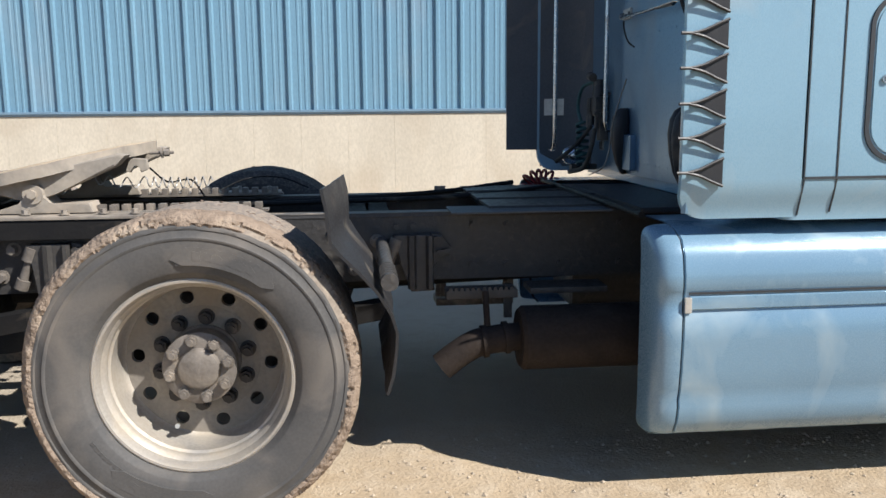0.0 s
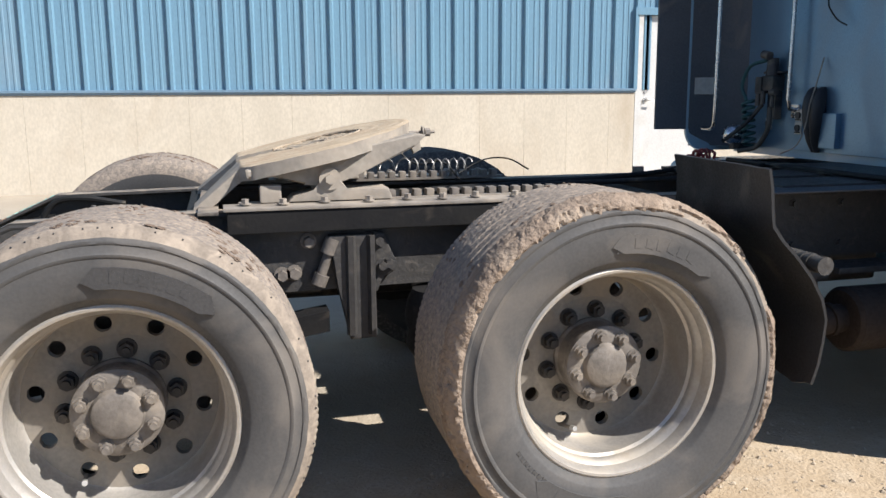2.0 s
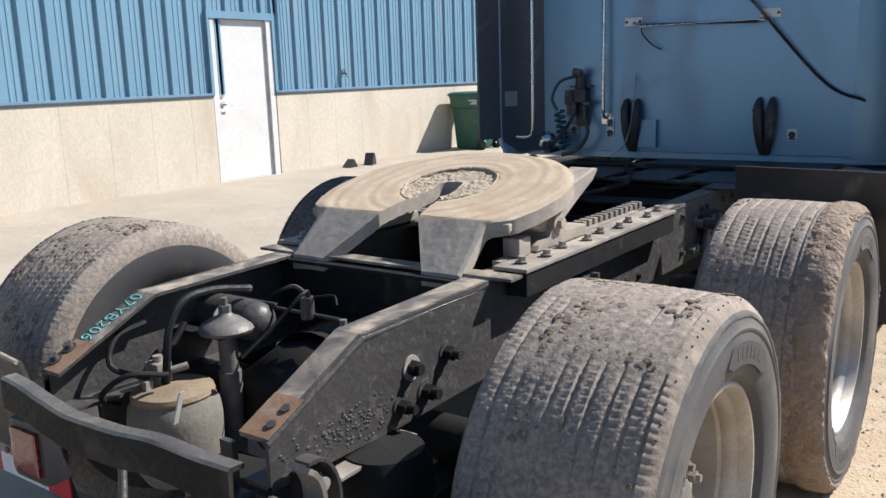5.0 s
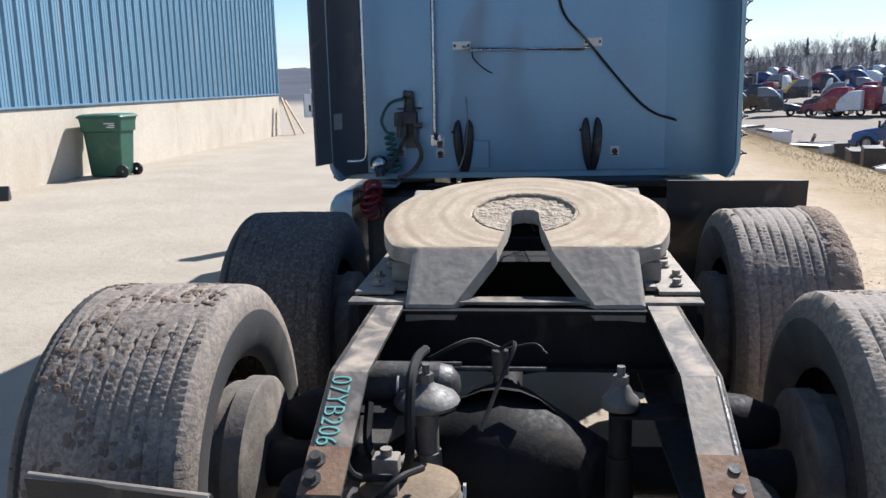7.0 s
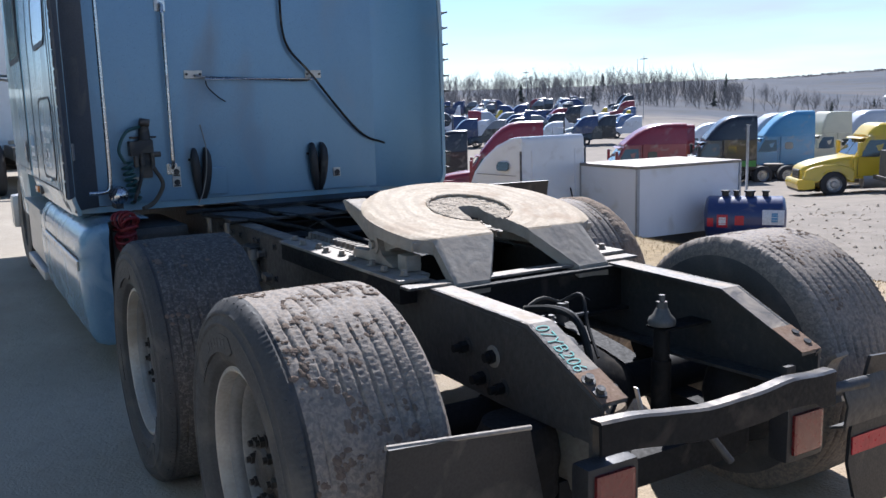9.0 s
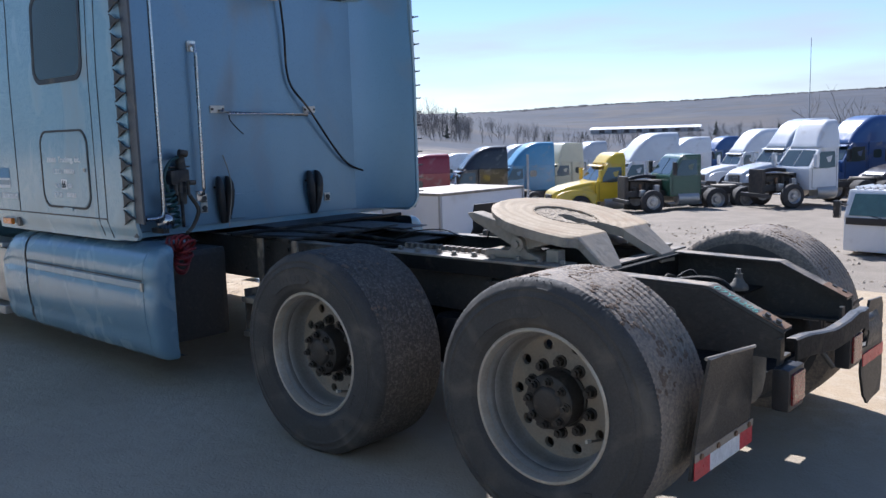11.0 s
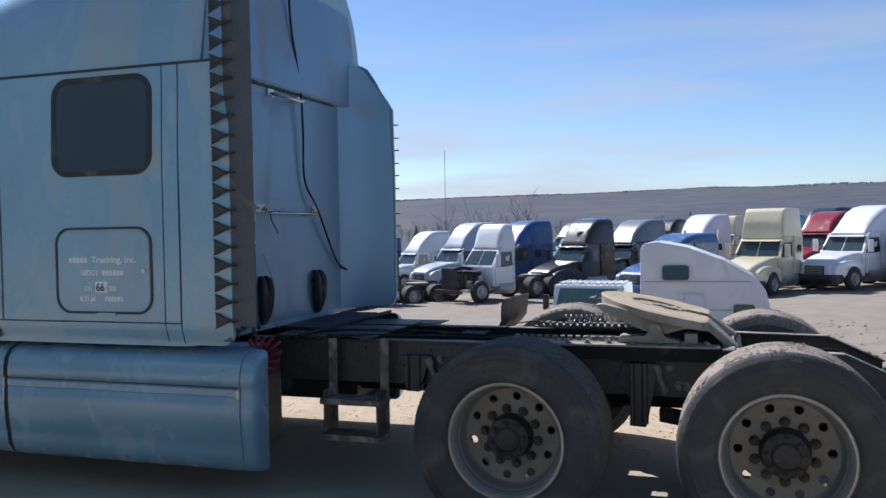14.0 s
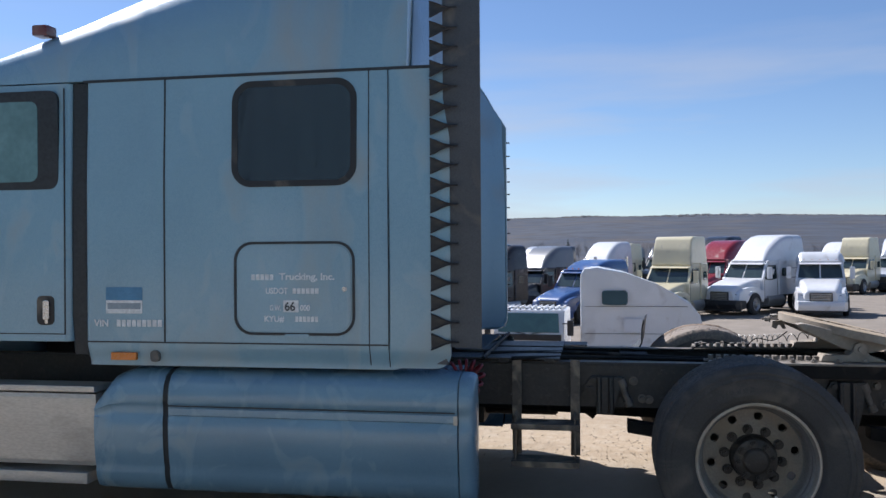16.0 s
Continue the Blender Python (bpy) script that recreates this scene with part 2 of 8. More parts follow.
# ---- mesh helpers ----
def link_mesh(name, bm, material, parent=None, label="", smooth=True, angle=40):
    bmesh.ops.recalc_face_normals(bm, faces=bm.faces)
    me = bpy.data.meshes.new(name)
    if smooth:
        for f in bm.faces:
            f.smooth = True
        lim = radians(angle)
        for e in bm.edges:
            e.smooth = len(e.link_faces) == 2 and e.calc_face_angle(9) < lim
            if e.smooth and e.calc_face_angle(9) > 0.12:
                a, b = sorted(f.calc_area() for f in e.link_faces)
                e.smooth = b < 10 * a
    bm.to_mesh(me)
    bm.free()
    for m in (material if isinstance(material, (list, tuple)) else (material,)):
        me.materials.append(m)
    ob = new(name, me)
    ob.parent = parent
    if label:
        ob["label"] = label
    return ob


DIVIDED = {"bolt", "lug_nut", "battery_box", "brake_chamber", "wall_posts", "port_covers", "grab_rail", "lamp_bracket", "loose_strap", "cross_rod", "stripe", "panel_seam", "air_line", "air_hose", "loose_hose", "air_pipe", "rim_edge", "lettering_bar", "rack", "skirt_seal"}
ONE = {"wall_posts": "wall_post", "marker_lamps": "marker_lamp", "port_covers": "port_cover", "grille_bars": "grille_bar", "rack": "rack_tooth"}


def islands(bm):
    """The separate pieces of a bmesh; pieces whose boxes touch count as one."""
    seen, groups = set(), []
    for v in bm.verts:
        if v in seen:
            continue
        stack, got = [v], []
        seen.add(v)
        while stack:
            a = stack.pop()
            got.append(a)
            for e in a.link_edges:
                b = e.other_vert(a)
                if b not in seen:
                    seen.add(b)
                    stack.append(b)
        lo = Vector([min(q.co[i] for q in got) - 0.0005 for i in range(3)])
        hi = Vector([max(q.co[i] for q in got) + 0.0005 for i in range(3)])
        hit = [g for g in groups if all(g[1][i] <= hi[i] and lo[i] <= g[2][i] for i in range(3))]
        for g in hit:
            groups.remove(g)
            got += g[0]
            lo = Vector([min(lo[i], g[1][i]) for i in range(3)])
            hi = Vector([max(hi[i], g[2][i]) for i in range(3)])
        groups.append((got, lo, hi))
    return [g[0] for g in groups]


def part(name, bm, material, parent, label="", smooth=True):
    if name in DIVIDED:
        pieces = islands(bm)
        if len(pieces) > 1:
            for got in pieces:
                sub, made = bmesh.new(), {}
                for v in got:
                    made[v] = sub.verts.new(v.co)
                for f in {f for v in got for f in v.link_faces}:
                    sub.faces.new([made[v] for v in f.verts]).material_index = f.material_index
                ob = link_mesh(ONE.get(name, name), sub, material, parent, label, smooth)
            bm.free()
            return ob
    return link_mesh(name, bm, material, parent, label, smooth)


def holder(name, label, category, group="", at=(0, 0, 0)):
    ob = new(name)
    ob.location = at
    ob.empty_display_size = 0.2
    return tagged(ob, label, category, group)


def box(bm, x0, x1, y0, y1, z0, z1, bevel=0.0, m=None, mat=0):
    r = bmesh.ops.create_cube(bm, size=1)
    vs = r["verts"]
    for v in vs:
        v.co = Vector(((x0 + x1) / 2 + v.co.x * (x1 - x0), (y0 + y1) / 2 + v.co.y * (y1 - y0), (z0 + z1) / 2 + v.co.z * (z1 - z0)))
        if m:
            v.co = m @ v.co
    fs = {f for v in vs for f in v.link_faces}
    for f in fs:
        f.material_index = mat
    if bevel:
        bmesh.ops.bevel(bm, geom=list({e for v in vs for e in v.link_edges}), offset=bevel, segments=2, affect='EDGES', profile=0.7)
    return bm


def rod(bm, a, b, r, seg=12, r2=None, caps=True, mat=0):
    a, b = Vector(a), Vector(b)
    d = b - a
    q = d.to_track_quat('Z', 'Y').to_matrix().to_4x4()
    n0 = len(bm.faces)
    bmesh.ops.create_cone(bm, cap_ends=caps, segments=seg, radius1=r, radius2=r if r2 is None else r2, depth=d.length, matrix=Matrix.Translation((a + b) / 2) @ q)
    if mat:
        bm.faces.ensure_lookup_table()
        for f in bm.faces[n0:]:
            f.material_index = mat
    return bm


def tube(bm, pts, r, seg=8, closed=False, mat=0):
    """A round tube along a list of points."""
    pts = [Vector(p) for p in pts]
    rings, up = [], Vector((0, 0, 1))
    for i, p in enumerate(pts):
        d = (pts[min(i + 1, len(pts) - 1)] - pts[max(i - 1, 0)]).normalized()
        u = d.cross(up)
        if u.length < 0.05:
            u = d.cross(Vector((1, 0, 0)))
        u.normalize()
        w = d.cross(u)
        up = w if abs(w.z) < 2 else up
        rr = r[i] if isinstance(r, (list, tuple)) else r
        rings.append([bm.verts.new(p + rr * (math.cos(2 * math.pi * k / seg) * u + math.sin(2 * math.pi * k / seg) * w)) for k in range(seg)])
        up = -w
    for a, b in zip(rings, rings[1:]):
        # match the nearest start so that the tube does not twist
        off = min(range(seg), key=lambda s: (a[0].co - b[s].co).length)
        for k in range(seg):
            f = bm.faces.new((a[k], a[(k + 1) % seg], b[(k + 1 + off) % seg], b[(k + off) % seg]))
            f.material_index = mat
    for ring in (rings[0], rings[-1]):
        bm.faces.new(ring)
    return bm


def curve_points(keys, n=24):
    """A smooth line through the key points."""
    k = [Vector(p) for p in keys]
    k = [2 * k[0] - k[1]] + k + [2 * k[-1] - k[-2]]
    out, segs = [], len(k) - 3
    for s in range(segs):
        a, b, c, d = k[s:s + 4]
        steps = max(2, n // segs)
        for i in range(steps + (s == segs - 1)):
            t = i / steps
            out.append(0.5 * ((2 * b) + (c - a) * t + (2 * a - 5 * b + 4 * c - d) * t * t + (3 * b - a - 3 * c + d) * t ** 3))
    return out


def coil(a, b, r, turns, n=12, sag=0.0):
    a, b = Vector(a), Vector(b)
    d = (b - a).normalized()
    u = d.cross(Vector((0, 0.3, 1))).normalized()
    w = d.cross(u)
    out = []
    for i in range(turns * n + 1):
        t = i / (turns * n)
        q = 2 * math.pi * i / n
        out.append(a.lerp(b, t) + r * (math.cos(q) * u + math.sin(q) * w) - Vector((0, 0, sag * math.sin(math.pi * t))))
    return out


def revolve(bm, profile, centre=(0, 0, 0), axis='y', seg=48, closed=False, mats=None, bend=None):
    """Turns a profile of (along the axis, radius) round the axis. bend(k, i, along, r) may move a point."""
    c, rings = Vector(centre), []
    for k in range(seg):
        q = 2 * math.pi * k / seg
        row = []
        for i, (a, r) in enumerate(profile):
            if bend:
                a, r = bend(q, i, a, r)
            s, t = r * math.cos(q), r * math.sin(q)
            row.append(bm.verts.new(c + Vector({'y': (s, a, t), 'x': (a, s, t), 'z': (s, t, a)}[axis])))
        rings.append(row)
    n = len(profile)
    for k in range(seg):
        p, q = rings[k], rings[(k + 1) % seg]
        for i in range(n if closed else n - 1):
            f = bm.faces.new((p[i], p[(i + 1) % n], q[(i + 1) % n], q[i]))
            if mats:
                f.material_index = mats[i]
    return rings


def prism(bm, poly, axis, a0, a1, bevel=0.0, m=None, mat=0):
    """A flat outline pushed through from a0 to a1 along an axis."""
    def place(p, a):
        v = Vector({'x': (a, p[0], p[1]), 'y': (p[0], a, p[1]), 'z': (p[0], p[1], a)}[axis])
        return m @ v if m else v
    lo = [bm.verts.new(place(p, a0)) for p in poly]
    hi = [bm.verts.new(place(p, a1)) for p in poly]
    n = len(poly)
    fs = [bm.faces.new(lo), bm.faces.new(hi[::-1])] + [bm.faces.new((lo[i], hi[i], hi[(i + 1) % n], lo[(i + 1) % n])) for i in range(n)]
    for f in fs:
        f.material_index = mat
    if bevel:
        bmesh.ops.bevel(bm, geom=list({e for f in fs for e in f.edges}), offset=bevel, segments=2, affect='EDGES', profile=0.7)
    return bm


def sheet(bm, line, axis, a0, a1, t, n=1, wobble=None):
    """A bent sheet of thickness t: a line of 2D points, drawn out along the axis in n steps."""
    def off(i):
        p = Vector(line[max(i - 1, 0)]); q = Vector(line[min(i + 1, len(line) - 1)])
        d = (q - p).normalized()
        return Vector((-d.y, d.x)) * t
    def place(p, a):
        v = Vector({'x': (a, p[0], p[1]), 'y': (p[0], a, p[1]), 'z': (p[0], p[1], a)}[axis])
        return v + wobble(v) if wobble else v
    rows = []
    for j in range(n + 1):
        a = a0 + (a1 - a0) * j / n
        rows.append(([bm.verts.new(place(p, a)) for p in line], [bm.verts.new(place((p[0] + off(i).x, p[1] + off(i).y), a)) for i, p in enumerate(line)]))
    k = len(line)
    for (p, q), (r, s) in zip(rows, rows[1:]):
        for i in range(k - 1):
            bm.faces.new((p[i], p[i + 1], r[i + 1], r[i])); bm.faces.new((q[i + 1], q[i], s[i], s[i + 1]))
        for i in (0, k - 1):
            bm.faces.new((p[i], r[i], s[i], q[i]))
    for p, q in (rows[0], rows[-1]):
        for i in range(k - 1):
            bm.faces.new((p[i], q[i], q[i + 1], p[i + 1]))
    return bm


def loft(bm, sections, close_ends=True, ring=True, mat=0):
    rows = [[bm.verts.new(p) for p in s] for s in sections]
    for a, b in zip(rows, rows[1:]):
        n = len(a)
        for i in range(n if ring else n - 1):
            f = bm.faces.new((a[i], a[(i + 1) % n], b[(i + 1) % n], b[i])); f.material_index = mat
    if close_ends and ring:
        for s in (rows[0], rows[-1]):
            f = bm.faces.new(s); f.material_index = mat
    return rows


def rounded(x0, x1, z0, z1, r, n=6):
    out = []
    for cx, cz, a in ((x1 - r, z1 - r, 0), (x0 + r, z1 - r, 90), (x0 + r, z0 + r, 180), (x1 - r, z0 + r, 270)):
        out += [(cx + r * math.cos(radians(a + 90 * i / n)), cz + r * math.sin(radians(a + 90 * i / n))) for i in range(n + 1)]
    return out


def bolt(bm, at, axis, r=0.014, h=0.012, mat=0):
    a = Vector(at)
    d = Vector({'x': (1, 0, 0), '-x': (-1, 0, 0), 'y': (0, 1, 0), '-y': (0, -1, 0), 'z': (0, 0, 1)}[axis])
    rod(bm, a, a + d * 0.004, r * 1.5, 12, mat=mat)
    rod(bm, a, a + d * (h + 0.004), r, 6, mat=mat)
    return bm


def smoothstep(a, b, x):
    t = min(max((x - a) / (b - a), 0), 1)
    return t * t * (3 - 2 * t)


def writing(body, size, m, material, parent, name="lettering", label="", extrude=0.001, bold=0.0, width=1.0):
    cu = bpy.data.curves.new(name, 'FONT')
    cu.body, cu.size, cu.extrude, cu.offset = body, size, extrude, bold
    tmp = bpy.data.objects.new(name, cu)
    scene.collection.objects.link(tmp)
    me = bpy.data.meshes.new_from_object(tmp.evaluated_get(bpy.context.evaluated_depsgraph_get()))
    bpy.data.objects.remove(tmp)
    me.transform(Matrix.Diagonal((width, 1, 1, 1)))
    me.transform(m)
    me.materials.clear(); me.materials.append(material)
    ob = new(name, me)
    ob.parent = parent
    if label:
        ob["label"] = label
    return ob


# ---- ground: one sheet to the horizon ----
def ground_z(x, y):
    z = 0.14 * smoothstep(2.6, 7.2, y) * smoothstep(40, 15, x)
    z -= 1.90 * smoothstep(-4.2 - 0.05 * x, -10.5 - 0.05 * x, y)
    z += 0.40 * smoothstep(4, -6, x) * smoothstep(-15, -27, y) * smoothstep(-90, -60, y)
    z -= 2.4 * smoothstep(36, 75, x) * smoothstep(-8, 2, y)
    drop = 0.09 * min(max(x - 12.5, 0), 7.5) + 0.045 * min(max(x - 20, 0), 38)
    z -= drop * smoothstep(-9, -17, y)
    r = math.hypot(x, y)
    q0 = math.atan2(y, x)
    z += (4.9 * smoothstep(85, 235, r) + 8.4 * smoothstep(240, 345, r)) * smoothstep(-0.10, -0.30, q0) * smoothstep(-1.02, -0.75, q0)
    z += 0.035 * noise.noise(Vector((x * 0.22, y * 0.22, 0))) * smoothstep(-2.5, -6, y)
    if r > 120:
        q = math.atan2(y, x)
        ridge = 62 + 16 * math.sin(q * 3 + 0.8) + 9 * noise.noise(Vector((math.cos(q) * 4, math.sin(q) * 4, 0)))
        back = 0.30 + 0.61 * smoothstep(-0.60, -1.02, q) if q < 0.2 else 0.40
        back *= 1 - 0.22 * smoothstep(-1.25, -1.85, q)
        z += ridge * back * smoothstep(260, 1500, r) + 3.0 * smoothstep(90, 300, r) * noise.noise(Vector((x * .006, y * .006, 2)))
    return z


def yard(x, y):
    """Where a thing of the lower yard stands: its row lies a little nearer and turned about the apron."""
    if y > -8:
        return x, y
    v = Vector((x + 2.5, y - 4.0))
    r = v.length
    far = smoothstep(27, 38, r) * smoothstep(110, 60, r)
    q = math.atan2(v.y, v.x) + radians(0.85 + 0.5 * far)
    r *= 1 - 0.05 * far
    return r * math.cos(q) - 2.5, r * math.sin(q) + 4.0


def ground_material():
    m = bpy.data.materials.new("ground_surface")
    m.use_nodes = True
    n, l = m.node_tree.nodes, m.node_tree.links
    bsdf = n["Principled BSDF"]
    geo = n.new("ShaderNodeNewGeometry")
    sep = n.new("ShaderNodeSeparateXYZ"); l.new(geo.outputs["Position"], sep.inputs[0])
    def tex(sc, det=6, dist=0.4, kind="ShaderNodeTexNoise"):
        t = n.new(kind); t.inputs["Scale"].default_value = sc
        if kind == "ShaderNodeTexNoise":
            t.inputs["Detail"].default_value, t.inputs["Distortion"].default_value = det, dist
        l.new(geo.outputs["Position"], t.inputs["Vector"]); return t.outputs[0]
    def rng(v, a, b, c=0.0, d=1.0):
        r = n.new("ShaderNodeMapRange"); r.interpolation_type = 'SMOOTHSTEP'
        for i, q in enumerate((a, b, c, d)):
            r.inputs[i + 1].default_value = q
        l.new(v, r.inputs[0]); return r.outputs[0]
    def op(kind, a, b):
        o = n.new("ShaderNodeMath"); o.operation = kind
        for i, v in enumerate((a, b)):
            if isinstance(v, (int, float)):
                o.inputs[i].default_value = v
            else:
                l.new(v, o.inputs[i])
        return o.outputs[0]
    def mixc(f, a, b):
        x = n.new("ShaderNodeMix"); x.data_type = 'RGBA'; l.new(f, x.inputs[0])
        for sock, v in ((x.inputs[6], a), (x.inputs[7], b)):
            if isinstance(v, tuple):
                sock.default_value = (*v, 1)
            else:
                l.new(v, sock)
        return x.outputs[2]
    X, Y = sep.outputs[0], sep.outputs[1]
    big, mid, fine, grit = tex(0.18), tex(1.1, 8), tex(9, 8), tex(70, 5)
    wob = op('MULTIPLY', op('SUBTRACT', mid, 0.5), 1.4)
    # concrete apron towards the building
    conc = mixc(rng(mid, .3, .7), (0.37, 0.322, 0.255), (0.325, 0.28, 0.222))
    conc = mixc(rng(fine, .45, .8, 0, .5), conc, (0.285, 0.245, 0.195))
    conc = mixc(rng(big, .55, .75, 0, .45), conc, (0.41, 0.36, 0.29))
    dirt = mixc(rng(mid, .3, .7), (0.43, 0.335, 0.225), (0.35, 0.27, 0.18))
    dirt = mixc(rng(fine, .4, .75, 0, .7), dirt, (0.47, 0.39, 0.29))
    dirt = mixc(rng(grit, .5, .75, 0, .6), dirt, (0.24, 0.19, 0.13))
    grass = mixc(rng(fine, .3, .7), (0.33, 0.245, 0.135), (0.24, 0.178, 0.10))
    grass = mixc(rng(mid, .5, .8, 0, .6), grass, (0.25, 0.23, 0.11))
    lot = mixc(rng(mid, .3, .7), (0.275, 0.238, 0.195), (0.225, 0.195, 0.158))
    lot = mixc(rng(grit, .45, .75, 0, .6), lot, (0.175, 0.15, 0.125))
    # distant woods: a bluish haze is put into these tones
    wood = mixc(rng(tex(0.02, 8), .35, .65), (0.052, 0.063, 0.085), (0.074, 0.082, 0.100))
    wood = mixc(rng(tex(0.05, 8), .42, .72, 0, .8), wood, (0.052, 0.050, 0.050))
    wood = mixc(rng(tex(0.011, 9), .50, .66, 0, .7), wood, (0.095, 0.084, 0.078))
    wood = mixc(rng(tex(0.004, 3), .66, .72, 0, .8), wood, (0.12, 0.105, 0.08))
    yw = op('ADD', Y, wob)
    col = mixc(rng(yw, -1.2, .4), dirt, conc)
    g = op('MULTIPLY', rng(op('ADD', yw, op('MULTIPLY', X, .05)), -3.0, -3.9), rng(op('ADD', yw, op('MULTIPLY', X, .05)), -11.5, -10.2))
    g = op('MULTIPLY', g, rng(op('ADD', X, wob), -1.0, 1.5))
    col = mixc(rng(op('ADD', yw, op('MULTIPLY', X, .05)), -6.5, -9.5), col, lot)
    col = mixc(g, col, grass)
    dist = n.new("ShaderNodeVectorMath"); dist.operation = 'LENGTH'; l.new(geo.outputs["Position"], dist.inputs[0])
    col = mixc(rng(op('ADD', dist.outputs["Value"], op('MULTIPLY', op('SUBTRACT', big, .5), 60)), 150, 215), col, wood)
    l.new(col, bsdf.inputs["Base Color"])
    bsdf.inputs["Roughness"].default_value, bsdf.inputs["Specular IOR Level"].default_value = 0.92, 0.2
    b = n.new("ShaderNodeBump"); b.inputs["Strength"].default_value, b.inputs["Distance"].default_value = 0.55, 0.02
    l.new(op('ADD', op('ADD', mid, fine), op('MULTIPLY', grit, .6)), b.inputs["Height"]); l.new(b.outputs[0], bsdf.inputs["Normal"])
    return m


bm = bmesh.new()
radii = [0.0] + [0.6 * 1.062 ** i for i in range(142)]
rings, spokes = [], 240
for r in radii[1:]:
    rings.append([bm.verts.new((r * math.cos(2 * math.pi * k / spokes), r * math.sin(2 * math.pi * k / spokes), ground_z(r * math.cos(2 * math.pi * k / spokes), r * math.sin(2 * math.pi * k / spokes)))) for k in range(spokes)])
c0 = bm.verts.new((0, 0, ground_z(0, 0)))
for k in range(spokes):
    bm.faces.new((c0, rings[0][k], rings[0][(k + 1) % spokes]))
for a, b in zip(rings, rings[1:]):
    for k in range(spokes):
        bm.faces.new((a[k], b[k], b[(k + 1) % spokes], a[(k + 1) % spokes]))
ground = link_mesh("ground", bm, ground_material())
tagged(ground, "sandy concrete apron running into dry grass, gravel lot and wooded hills", "ground", kind="structure")

# loose stones on the dirt
def scatter(name, label, count, area, size, mat, seed, flat=.6):
    rnd = random.Random(seed)
    verts, faces = [], []
    base = [(1, 0, 0), (-1, 0, 0), (0, 1, 0), (0, -1, 0), (0, 0, 1), (0, 0, -.6)]
    tri = [(0, 2, 4), (2, 1, 4), (1, 3, 4), (3, 0, 4), (2, 0, 5), (1, 2, 5), (3, 1, 5), (0, 3, 5)]
    for _ in range(count):
        x, y = area(rnd)
        s = size * (0.35 + rnd.random() ** 3 * 1.8)
        q, o = rnd.random() * 6.28, len(verts)
        for p in base:
            a, b, c = (v * s * (0.7 + .6 * rnd.random()) for v in p)
            verts.append((x + a * math.cos(q) - b * math.sin(q), y + a * math.sin(q) + b * math.cos(q), ground_z(x, y) + c * flat + s * .15))
        faces += [tuple(o + i for i in t) for t in tri]
    me = bpy.data.meshes.new(name)
    me.from_pydata(verts, [], faces)
    me.materials.append(mat)
    return tagged(new(name, me), label, "stones", kind="stuff")
STONE = surface("pale_gravel", (0.46, 0.38, 0.28), (0.33, 0.27, 0.20), 0.9, 0, 30, 120, 0.3)
scatter("loose_gravel", "loose pale gravel on the dirt beside the truck", 5200, lambda r: (r.uniform(-1.5, 5.5), -.55 - abs(r.gauss(0, 1.1))), .0058, STONE, 3)
scatter("lot_stones", "broken stones over the gravel lot", 3000, lambda r: (r.uniform(-10, 16), r.uniform(-24, -9)), .035, STONE, 4)
# dry grass on the bank
def grass(name, label, count, area, height, mat, seed):
    rnd = random.Random(seed)
    verts, faces = [], []
    while len(faces) < count:
        cx, cy = area(rnd)
        for _ in range(rnd.randint(3, 9)):
            x, y = cx + rnd.gauss(0, .16), cy + rnd.gauss(0, .16)
            z, q, h = ground_z(x, y), rnd.random() * 6.28, height * rnd.uniform(.3, 1.2)
            lx, ly, o = rnd.gauss(0, .6) * h, rnd.gauss(0, .6) * h, len(verts)
            w = .004
            verts += [(x - w * math.cos(q), y - w * math.sin(q), z - .01), (x + w * math.cos(q), y + w * math.sin(q), z - .01), (x + lx, y + ly, z + h)]
            faces.append((o, o + 1, o + 2))
    me = bpy.data.meshes.new(name)
    me.from_pydata(verts, [], faces)
    me.materials.append(mat)
    return tagged(new(name, me), label, "grass", kind="stuff")
STRAW = surface("dry_grass_blades", (0.40, 0.30, 0.155), (0.29, 0.22, 0.12), 0.8, 0, 3, 40, 0.0)
grass("dry_grass", "short dry brown grass on the bank", 90000, lambda r: (lambda x: (x, r.uniform(-10.6, -4.0) - .05 * x))(r.uniform(0, 24) if r.random() < .8 else r.uniform(0, 40)), .030, STRAW, 8)

# ---- the metal building ----
WY, B0, B1 = 7.39, -14.0, 21.2
MB = 1.285                                   # foot of the metal cladding
M["cladding"] = surface("blue_steel_cladding", (0.165, 0.30, 0.395), (0.15, 0.275, 0.37), 0.42, 0.0, 1.0, 60, 0.02, (0.22, 0.28, 0.33), 0.12, 1.5, coat=0.15, stretch=(1, 1, .3))
M["concrete"] = surface("pale_concrete_wall", (0.60, 0.535, 0.43), (0.53, 0.47, 0.375), 0.88, 0, 1.4, 45, 0.18, (0.41, 0.33, 0.235), 0.22, 1.1, stretch=(1, 1, .55), depth=.006)
M["white_door"] = surface("white_painted_steel_door", (0.66, 0.65, 0.62), (0.61, 0.60, 0.57), 0.5, 0, 2, 50, 0.03, (0.5, 0.46, 0.40), 0.08, 2)
M["flashing"] = surface("blue_grey_flashing", (0.17, 0.27, 0.36), rough=0.45, scale=2, bump=0.02)
D0, D1, DT, DB = 4.515, 5.425, 2.285, .135    # door opening
building = holder("wall_north", "blue ribbed metal wall over a pale concrete base", "wall", at=(0, 0, 0)); building["kind"] = "structure"
bm = bmesh.new()
box(bm, B0, D0 - .10, WY + .10, WY + .40, -.2, MB); box(bm, D1 + .10, B1, WY + .10, WY + .40, -.2, MB)
